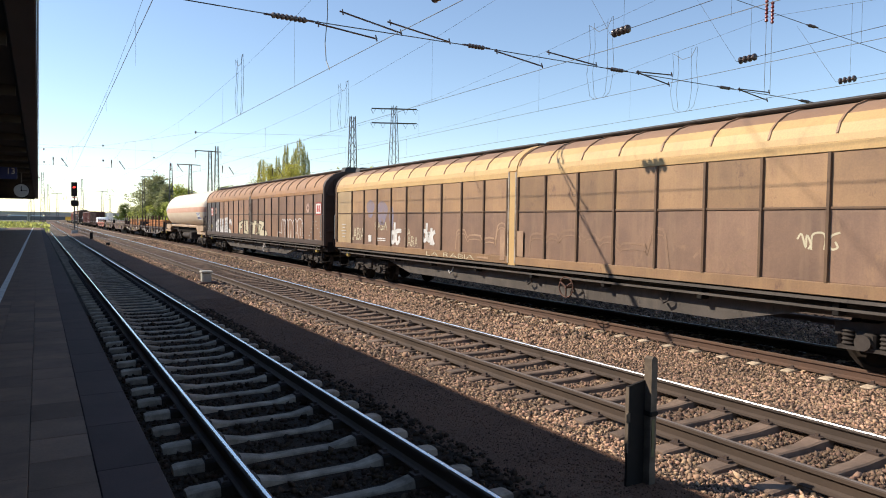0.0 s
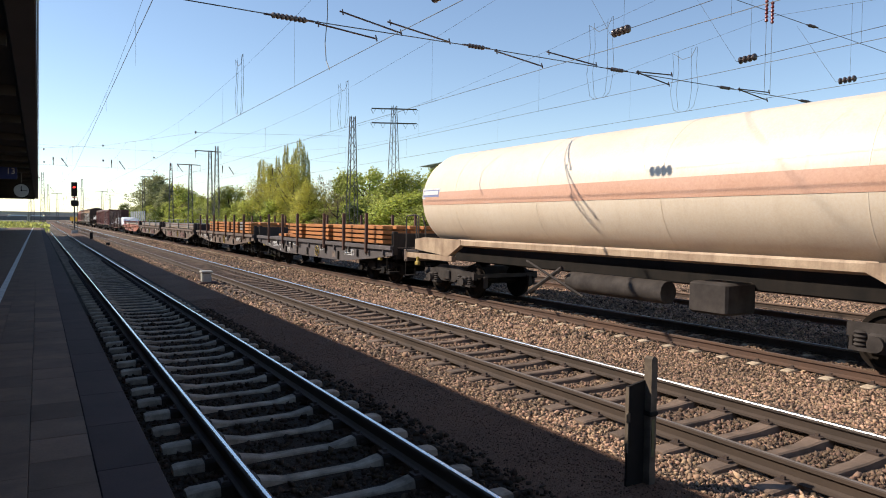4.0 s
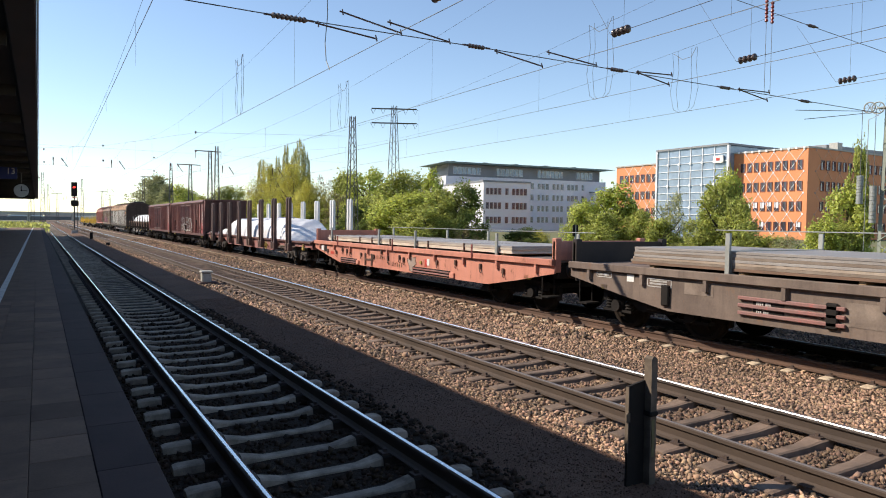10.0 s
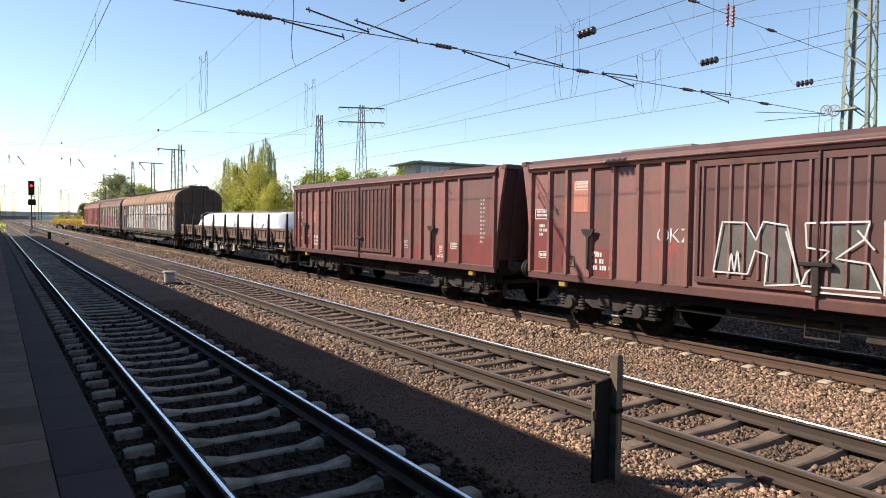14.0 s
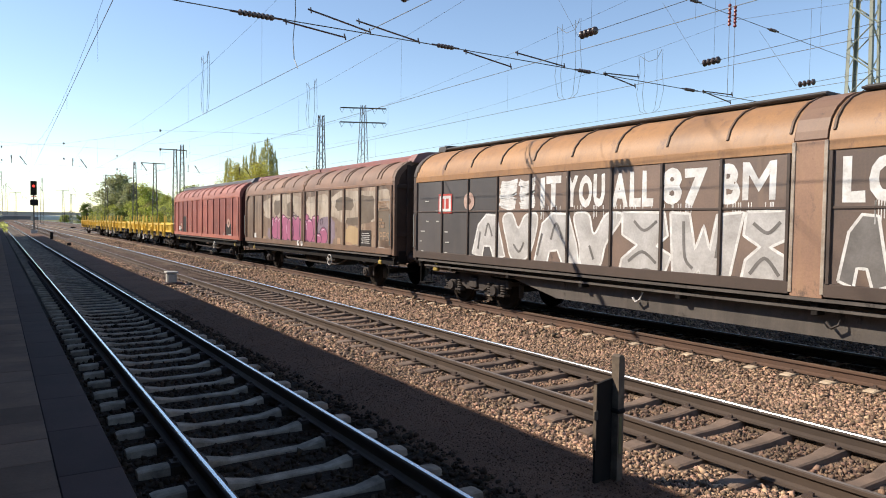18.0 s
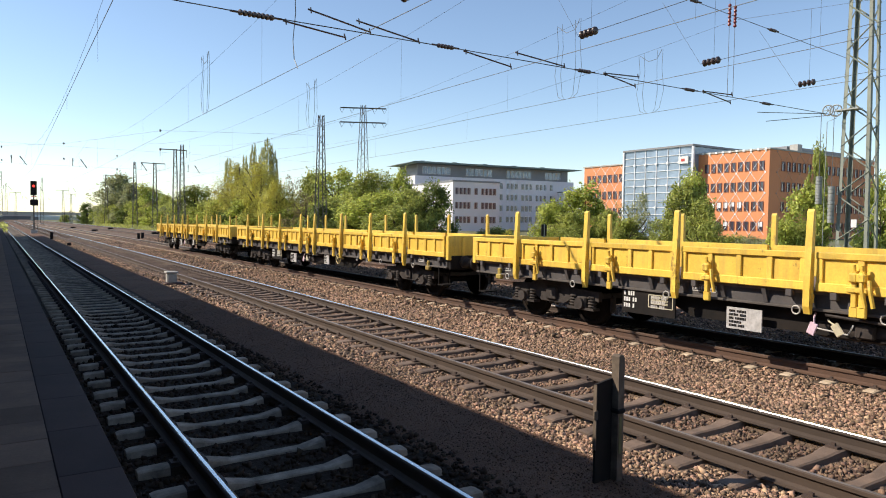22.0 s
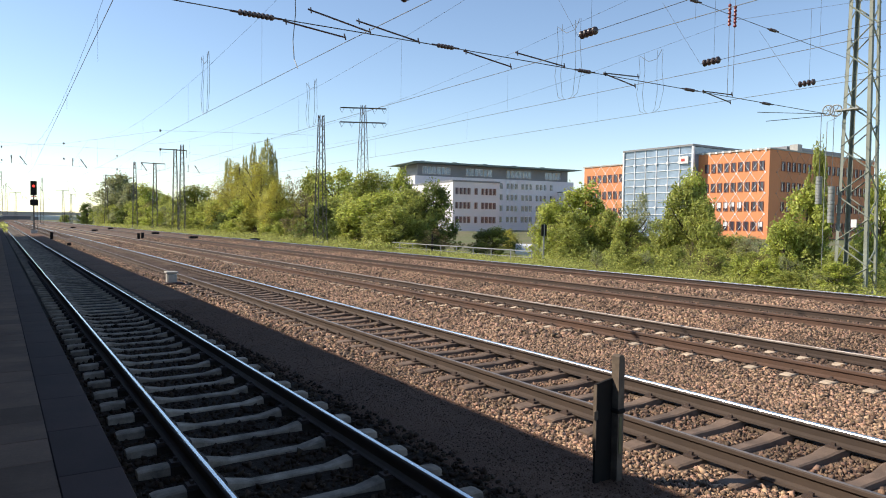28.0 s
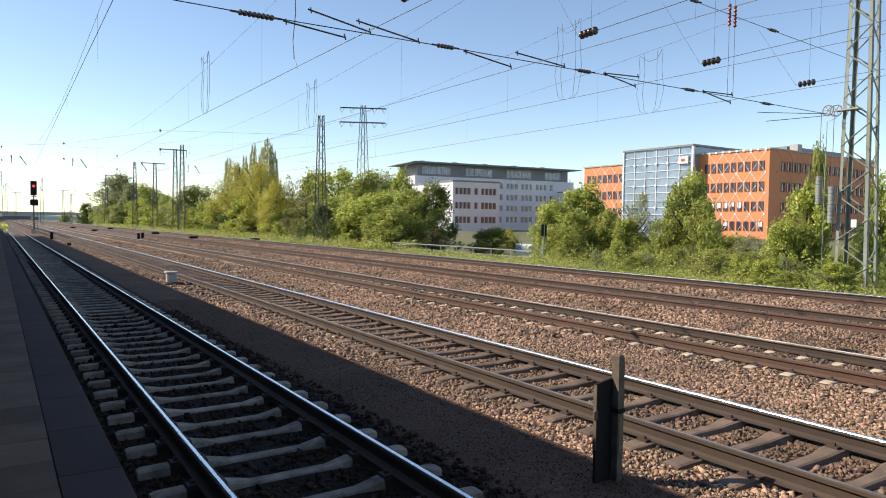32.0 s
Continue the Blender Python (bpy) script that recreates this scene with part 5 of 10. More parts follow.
# undergrowth along the tracks
g = np.random.default_rng(11)
BLADE = [(-0.05, 0, 0), (0.05, 0, 0), (0.03, 0.12, 0.6), (-0.01, 0.3, 1.0)]
for name, n, x0, x1, y0, y1, s0, s1, tall, mt, lab in (("grass_verge", 9000, 23.5, 33, 3, 70, 0.12, 0.36, 0.0, "grass", "long spring grass on the verge"),
                                              ("weeds", 80000, 23.3, 31.5, 3, 62, 0.045, 0.12, 0.6, "grass", "low leafy yellow-green weeds on the verge"),
                                              ("weeds", 50000, 23.6, 31, 50, 240, 0.10, 0.30, 1.15, "grass", "low leafy weeds on the far verge"),
                                              ("undergrowth", 8000, 26.8, 33, 3, 30, 0.07, 0.15, 1.3, "leaf_dark", "dark green low shrubs on the verge"),
                                              ("undergrowth", 26000, 25.8, 33, 3, 31, 0.07, 0.16, 1.7, "leaf", "leafy green undergrowth below the mast")):
    p = np.stack([x0 + (x1 - x0) * g.random(n), y0 + (y1 - y0) * g.random(n) ** 1.4, np.zeros(n)], 1)
    p[:, 2] = np.interp(p[:, 0], [23.4] + [q[0] for q in VERGE], [-0.32] + [q[1] for q in VERGE])
    s = g.uniform(s0, s1, (n, 1)) * np.ones((1, 3))
    if tall:
        mound = np.clip(0.45 + 0.35 * np.sin(p[:, 0] * 1.9 + 1 + 0.6 * np.sin(p[:, 1])) * np.sin(p[:, 1] * 0.9) + 0.3 * np.sin(p[:, 1] * 2.3 + p[:, 0] * 2.9), 0.08, 1)
        p[:, 2] += g.random(n) ** 0.5 * tall * mound * np.clip((p[:, 0] - x0) / 2.5, 0.15, 1)
        me = cloud(name, LEAF_V, LEAF_F, p, facing(g, g.normal(size=(n, 3)) * 0.6 + (-0.35, 0, 0.8)), s, mt)
    else:
        me = cloud(name, BLADE, [(0, 1, 2, 3)], p, turns(g, n, True), s, mt)
    tagged(new(name, me), lab, "grass" if "grass" in name else "weeds" if name == "weeds" else "undergrowth", kind="stuff")
# Washed-out ridge colours take the place of atmospheric haze.
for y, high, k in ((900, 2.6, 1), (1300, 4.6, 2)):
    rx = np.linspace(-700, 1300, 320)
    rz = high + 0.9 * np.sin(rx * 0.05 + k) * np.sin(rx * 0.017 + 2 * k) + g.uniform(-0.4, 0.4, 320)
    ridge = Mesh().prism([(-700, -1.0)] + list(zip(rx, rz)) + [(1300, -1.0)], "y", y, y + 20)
    tagged(ridge.part("backdrop", "far" if k == 1 else "far_pale"), "far line of trees and roofs on the horizon, haze painted in", "backdrop", kind="structure")
# far yard: a dark retaining wall with parked coaches above it
Mesh().box(-120, 27, 598, 604, -0.6, 2.1).part("retaining_wall", "far_dark")
tagged(bpy.data.objects["retaining_wall"], "low dark retaining wall across the far yard, haze painted in", "wall", kind="structure")
# Pale tints on wall and coaches stand in for haze.
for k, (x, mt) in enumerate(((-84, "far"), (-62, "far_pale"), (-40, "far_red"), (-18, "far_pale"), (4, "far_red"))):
    t = base("parked_coach", "distant coach parked above the wall, haze painted in", "railway coach", "parked coaches", at=(x, 600.5, 2.1))
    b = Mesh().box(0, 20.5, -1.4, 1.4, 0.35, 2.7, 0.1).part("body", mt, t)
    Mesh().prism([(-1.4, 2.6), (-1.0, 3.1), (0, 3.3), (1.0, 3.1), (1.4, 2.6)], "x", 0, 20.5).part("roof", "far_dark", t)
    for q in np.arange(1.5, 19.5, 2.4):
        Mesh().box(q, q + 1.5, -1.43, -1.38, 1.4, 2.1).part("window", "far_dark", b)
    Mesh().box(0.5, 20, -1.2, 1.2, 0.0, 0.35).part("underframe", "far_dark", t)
n = 3000
p = np.stack([g.uniform(-14, 1.5, n), g.uniform(116, 190, n), g.uniform(-0.3, 0.9, n)], 1)
tagged(new("weeds", cloud("weeds", LEAF_V, LEAF_F, p, turns(g, n), g.uniform(0.3, 0.8, (n, 1)) * np.ones((1, 3)), "grass")), "yellow-green weeds beyond the platform end", "weeds", kind="stuff")

# ---- the goods train ----
XT = TRACKS[2][0]
WHEELS, MOVERS = [], []
WHEEL = Mesh()
for s in (-1, 1):
    WHEEL.lathe((s * 0.75, 0, 0), (s, 0, 0), [(-0.07, 0.49), (-0.045, 0.49), (-0.035, 0.46), (0.065, 0.455), (0.065, 0.39), (0.03, 0.37), (0.01, 0.2), (0.06, 0.13), (0.10, 0.12)], 20)
WHEEL.tube([(-1.06, 0, 0), (1.06, 0, 0)], 0.08, 10)
for s in (-1, 1):
    for k in range(4):
        a = k * math.pi / 2
        WHEEL.box(s * 0.80 - 0.01, s * 0.80 + 0.01, 0.24 * math.cos(a) - 0.03, 0.24 * math.cos(a) + 0.03, 0.24 * math.sin(a) - 0.03, 0.24 * math.sin(a) + 0.03)
WHEEL = WHEEL.data("wheelset", "wheel", True)


def wheelset(t, y):
    w = piece("wheelset", WHEEL, t, (0, y, 0.457))
    WHEELS.append((w, t, y))


def bogie_mesh(mat):
    m = Mesh()
    for s in (-1, 1):
        x0, x1 = s * 0.98, s * 1.08
        x0, x1 = min(x0, x1), max(x0, x1)
        m.prism([(-1.35, 0.52), (-1.35, 0.72), (-0.75, 0.74), (-0.45, 0.86), (0.45, 0.86), (0.75, 0.74), (1.35, 0.72), (1.35, 0.52), (0.75, 0.60), (0.35, 0.40), (-0.35, 0.40), (-0.75, 0.60)], "x", x0, x1)
        for y in (-0.9, 0.9):
            m.box(s * 1.06 - 0.08, s * 1.06 + 0.08, y - 0.14, y + 0.14, 0.32, 0.60, 0.03)
            m.disc((s * 1.17, y, 0.457), (1, 0, 0), 0.115, 0.07, 14)
            for d in (-0.26, 0.26):
                m.lathe((s * 1.06, y + d, 0.38), (0, 0, 1), [(0, 0.07), (0.03, 0.095), (0.06, 0.07), (0.09, 0.095), (0.12, 0.07), (0.15, 0.095), (0.18, 0.07), (0.21, 0.095), (0.24, 0.07)], 10)
            m.box(s * 1.06 - 0.09, s * 1.06 + 0.09, y - 0.38, y + 0.38, 0.33, 0.38)
            for d in (-0.53, 0.53):
                m.box(s * 0.75 - 0.06, s * 0.75 + 0.06, y + d - 0.035, y + d + 0.035, 0.3, 0.62, 0.015)
        m.box(s * 1.1 - 0.04, s * 1.1 + 0.04, -0.16, 0.16, 0.45, 0.72, 0.02)
    m.box(-1.0, 1.0, -0.22, 0.22, 0.55, 0.80, 0.02)
    for y in (-1.3, 1.3):
        m.box(-1.0, 1.0, y - 0.05, y + 0.05, 0.58, 0.68)
    return m.data("bogie", mat, True)


# The black copy puts the shade under flat wagons into the bogie colour.
BOGIE, BOGIE_SHADE = bogie_mesh("bogie"), bogie_mesh("black")


def bogie(t, y, data=None):
    piece("bogie", data or BOGIE, t, (0, y, 0))
    wheelset(t, y - 0.9)
    wheelset(t, y + 0.9)


def buffer_mesh():
    m = Mesh()
    m.lathe((0, 0, 0), (0, 1, 0), [(0, 0.16), (0.05, 0.16), (0.06, 0.115), (0.34, 0.10), (0.35, 0.08), (0.52, 0.08), (0.53, 0.20), (0.56, 0.215), (0.585, 0.20)], 18)
    return m.data("buffer", "bogie", True)


BUFFER = buffer_mesh()
HOOK = Mesh().box(-0.05, 0.05, 0, 0.28, -0.06, 0.07, 0.015).tube([(-0.05, 0.25, 0), (-0.05, 0.45, -0.1), (0.05, 0.45, -0.1), (0.05, 0.25, 0)], 0.022, 6).tube([(0.3, 0, -0.1), (0.32, 0.25, -0.4), (0.3, 0.5, -0.38)], 0.025, 6).data("coupling", "bogie", True)
STEP = Mesh().box(-0.19, 0.19, -0.13, 0.13, 0.0, 0.03).tube([(-0.17, 0.1, 0.02), (-0.17, 0.1, 0.5)], 0.016, 5).tube([(0.17, 0.1, 0.02), (0.17, 0.1, 0.5)], 0.016, 5).data("step", "black")
BRACKET = Mesh().box(-0.05, 0.05, -0.1, 0.1, 0, 0.12, 0.02).box(-0.03, 0.03, -0.06, 0.06, 0.1, 0.26, 0.02).data("jacking_bracket", "yellow_bits")


def ends(t, L, z=1.05, half=1.3, sill="black"):
    """Buffers, couplings, steps and headstocks at both ends of a wagon L long."""
    for s in (-1, 1):
        turn = pose(0, s * L / 2, z, 0, 0, 0 if s > 0 else 180)
        Mesh().box(-half, half, min(s * (L / 2 - 0.18), s * L / 2), max(s * (L / 2 - 0.18), s * L / 2), z - 0.2, z + 0.17, 0.015).part("headstock", sill, t)
        for x in (-0.875, 0.875):
            piece("buffer", BUFFER, t, turn @ pose(x, 0, 0))
        piece("coupling", HOOK, t, turn)
        piece("step", STEP, t, pose(-1.2, s * (L / 2 - 0.35), 0.42))
        piece("jacking_bracket", BRACKET, t, pose(-1.36, s * (L / 2 - 1.0), 0.78))


def bars(t, mat, rows, x=-1.468, name="lettering"):
    """Unreadable lettering as plain bars: (y, z, length, height)."""
    for y, z, w, h in rows:
        Mesh().box(x - 0.003, x, y - w / 2, y + w / 2, z - h / 2, z + h / 2).part(name, mat, t)


def frame_mark(t, mat, y, z, w, h, x, line=0.016):
    """A lettering field: a thin painted frame with rows of small bars in it."""
    m = Mesh()
    for a, b, c, d in ((y, z + h / 2, w, line), (y, z - h / 2, w, line), (y - w / 2, z, line, h), (y + w / 2, z, line, h)):
        m.box(x - 0.003, x, a - c / 2, a + c / 2, b - d / 2, b + d / 2)
    m.part("lettering_frame", mat, t)
    n = max(1, int(h / 0.07))
    letter_rows(t, mat, y + w * 0.40, z + h / 2 - h / n * 0.75, [(int(w * 0.8 / (h / n * 0.38)),)] * n, x, h / n * 0.5)


def letter_rows(t, mat, y, z, rows, x, size=0.08):
    """Rows of unreadable characters as small bars; rows: groups of characters for each line."""
    for k, groups in enumerate(rows):
        q, m = y, Mesh()
        for n in groups:
            for i in range(n):
                m.box(x - 0.003, x, q - size * 0.48, q, z - k * size * 1.5, z - k * size * 1.5 + size)
                q -= size * 0.72
            q -= size * 0.6
        m.part("lettering", mat, t)


def handwheel(t, y, z, r=0.26, x=-1.40, mat="yellow_bits"):
    m = Mesh()
    ring = [(x, y + r * math.cos(a), z + r * math.sin(a)) for a in np.linspace(0, 2 * math.pi, 19)]
    m.tube(ring, 0.017, 6, False)
    for a in (0.5, 2.6, 4.7):
        m.tube([(x, y, z), (x, y + r * math.cos(a), z + r * math.sin(a))], 0.018, 5)
    m.tube([(x - 0.03, y, z), (x + 0.2, y, z)], 0.03, 8)
    m.part("handwheel", mat, t, "worn hand-brake wheel")


def scrawl(t, mat, y0, y1, z0, z1, n, seed, width=0.05, x=-1.500, fill=None, name="graffiti", label="", kinds=()):
    """Sprayed loops: n looping shapes in a band, as thin ribbons on the wall."""
    g = random.Random(seed)
    x = x + 0.0445
    step = (y1 - y0) / n
    for i in range(n):
        m, f = Mesh(), Mesh()
        cy = y0 + step * (i + 0.5)
        h, w = (z1 - z0), -step
        kind = kinds[i % len(kinds)] if kinds else g.randrange(4)
        zm = (z0 + z1) / 2
        if kind == 0:    # closed uneven block
            pts = [(-0.42, -0.45), (-0.46, 0.1), (-0.30, 0.46), (0.05, 0.5), (0.4, 0.38), (0.47, -0.05), (0.38, -0.40), (0.0, -0.5), (-0.42, -0.45)]
        elif kind == 1:  # round-topped arch
            pts = [(-0.44, -0.5), (-0.45, 0.2), (-0.3, 0.46), (0.0, 0.5), (0.3, 0.45), (0.44, 0.2), (0.45, -0.5)]
        elif kind == 2:  # slanting hook
            pts = [(0.4, 0.5), (-0.1, 0.36), (-0.34, -0.05), (-0.1, -0.4), (0.3, -0.3), (0.12, 0.02)]
        else:            # long flourish
            pts = [(-0.5, 0.1), (-0.2, 0.42), (0.1, -0.42), (0.16, 0.3), (0.5, -0.16), (0.3, -0.5)]
        pts = [(cy + a * w, zm + b * h) for a, b in pts]
        pts = [(a + g.uniform(-0.05, 0.05) * w, b + g.uniform(-0.04, 0.04) * h) for a, b in pts]
        fine = []
        for j in range(len(pts) - 1):
            q = [pts[max(j - 1, 0)], pts[j], pts[j + 1], pts[min(j + 2, len(pts) - 1)]]
            for u in np.arange(0, 1, 0.2):
                fine.append(tuple(0.5 * (2 * q[1][c] + (q[2][c] - q[0][c]) * u + (2 * q[0][c] - 5 * q[1][c] + 4 * q[2][c] - q[3][c]) * u * u
                                         + (3 * q[1][c] - q[0][c] - 3 * q[2][c] + q[3][c]) * u ** 3) for c in (0, 1)))
        fine.append(pts[-1])
        a = np.array(fine)
        d = np.gradient(a, axis=0)
        d /= np.maximum(1e-6, np.linalg.norm(d, axis=1))[:, None]
        nrm = np.stack([-d[:, 1], d[:, 0]], 1) * width / 2
        k = len(a)
        m.add([(x - 0.001 - 0.0002 * i, *p) for p in a + nrm] + [(x - 0.001 - 0.0002 * i, *p) for p in a - nrm], [(j, j + 1, k + j + 1, k + j) for j in range(k - 1)])
        if fill:
            ph = g.uniform(0, 6)
            ring = []
            for b in np.linspace(0, 2 * math.pi, 29)[:-1]:
                q = 1 + 0.10 * math.sin(2 * b + ph) + 0.06 * math.sin(3 * b - ph) + 0.04 * math.sin(5 * b)
                ring.append((cy + 0.60 * abs(w) * q * math.copysign(abs(math.cos(b)) ** 0.75, math.cos(b)), zm + 0.53 * h * q * math.copysign(abs(math.sin(b)) ** 0.75, math.sin(b))))
            f.add([(x - 0.0002 * i, *p) for p in ring], [tuple(range(28))])
            rr = np.array(ring + ring[:1])
            dd = np.gradient(rr, axis=0)
            dd /= np.maximum(1e-6, np.linalg.norm(dd, axis=1))[:, None]
            no = np.stack([-dd[:, 1], dd[:, 0]], 1) * width / 2
            m.add([(x - 0.0008 - 0.0002 * i, *p) for p in rr + no] + [(x - 0.0008 - 0.0002 * i, *p) for p in rr - no], [(j, j + 1, 29 + j + 1, 29 + j) for j in range(28)])
        if fill:
            o = f.part(name, fill, t, label)
            m.part("graffiti_outline", mat, o)
        else:
            m.part(name, mat, t, label)


def ribbon(m, pts, width, x):
    a = np.array(pts, float)
    d = np.gradient(a, axis=0)
    d /= np.maximum(1e-6, np.linalg.norm(d, axis=1))[:, None]
    n = np.stack([-d[:, 1], d[:, 0]], 1) * width / 2
    k = len(a)
    m.add([(x, *p) for p in a + n] + [(x, *p) for p in a - n], [(j, j + 1, k + j + 1, k + j) for j in range(k - 1)])


def hatching(t, mat, y0, y1, z0, z1, n, seed, width=0.035, x=-1.503, label=""):
    """Broad shapes, each brushed in with one stroke that runs to and fro."""
    g = random.Random(seed)
    x = x + 0.0445
    cuts = [y0]
    while cuts[-1] < y1 - 0.5:
        cuts.append(cuts[-1] + g.uniform(0.45, 0.95))
    cuts[-1] = y1
    for a, b in zip(cuts, cuts[1:]):
        lo, hi = g.uniform(-0.12, 0.12), g.uniform(-0.12, 0.12)
        m = Mesh()
        pts = []
        for i in range(n):
            u = i / (n - 1)
            z = z0 + (z1 - z0) * u
            notch = 0.22 * (b - a) if 0.35 < u < 0.6 and g.random() < 0.7 else 0.0
            p, q = a + 0.03 + lo * u + g.uniform(0, 0.06) + notch, b - 0.05 + hi * (1 - u) - g.uniform(0, 0.08)
            ph = lo * 30 + u * 2
            line = [(p + (q - p) * k / 7, z + 0.02 * math.sin(ph + k * 0.6) - 0.05 * math.sin(k / 7 * math.pi)) for k in range(8)]
            pts += line if i % 2 else line[::-1]
        ribbon(m, pts, width * 0.85, x)
        m.part("graffiti", mat, t, label)


def skyline(t, mat, y0, y1, z0, z1, n, seed, width=0.04, x=-1.470):
    """A stepped double outline running along the wall."""
    g = random.Random(seed)
    x = x + 0.0445
    pts, y = [], y1
    while y > y0:
        z, w = g.uniform(z0 + 0.45 * (z1 - z0), z1), g.uniform(0.3, 0.7)
        pts += [(y, z - 0.06), (y - 0.08, z), (y - w * 0.5, z + 0.02), (y - w + 0.05, z), (y - w, z - 0.08)]
        y -= w + 0.1
    pts = [(y1 + 0.05, z0)] + pts + [(y, z0)]
    m, k = Mesh(), Mesh()
    ribbon(m, pts, width, x)
    ribbon(k, [(a, max(z0, b - 0.11)) for a, b in pts], width * 0.6, x - 0.001)
    m.part("graffiti", mat, t)
    k.part("graffiti", mat, t)


def smooth_line(pts, closed, steps=5):
    """A curve through points; a doubled point makes a corner."""
    n, out = len(pts), []
    at = (lambda i: pts[i % n]) if closed else (lambda i: pts[min(max(i, 0), n - 1)])
    for j in range(n if closed else n - 1):
        q = [at(j - 1), at(j), at(j + 1), at(j + 2)]
        if q[1] == q[2]:
            continue
        for u in range(steps):
            u /= steps
            out.append(tuple(0.5 * (2 * q[1][c] + (q[2][c] - q[0][c]) * u + (2 * q[0][c] - 5 * q[1][c] + 4 * q[2][c] - q[3][c]) * u * u
                                    + (3 * q[1][c] - q[0][c] - 3 * q[2][c] + q[3][c]) * u ** 3) for c in (0, 1)))
    return out + [out[0] if closed else pts[-1]]


def sharp(*pts):
    """A polygon's points, each one doubled to keep its corner."""
    return [p for p in pts for _ in (0, 1)]


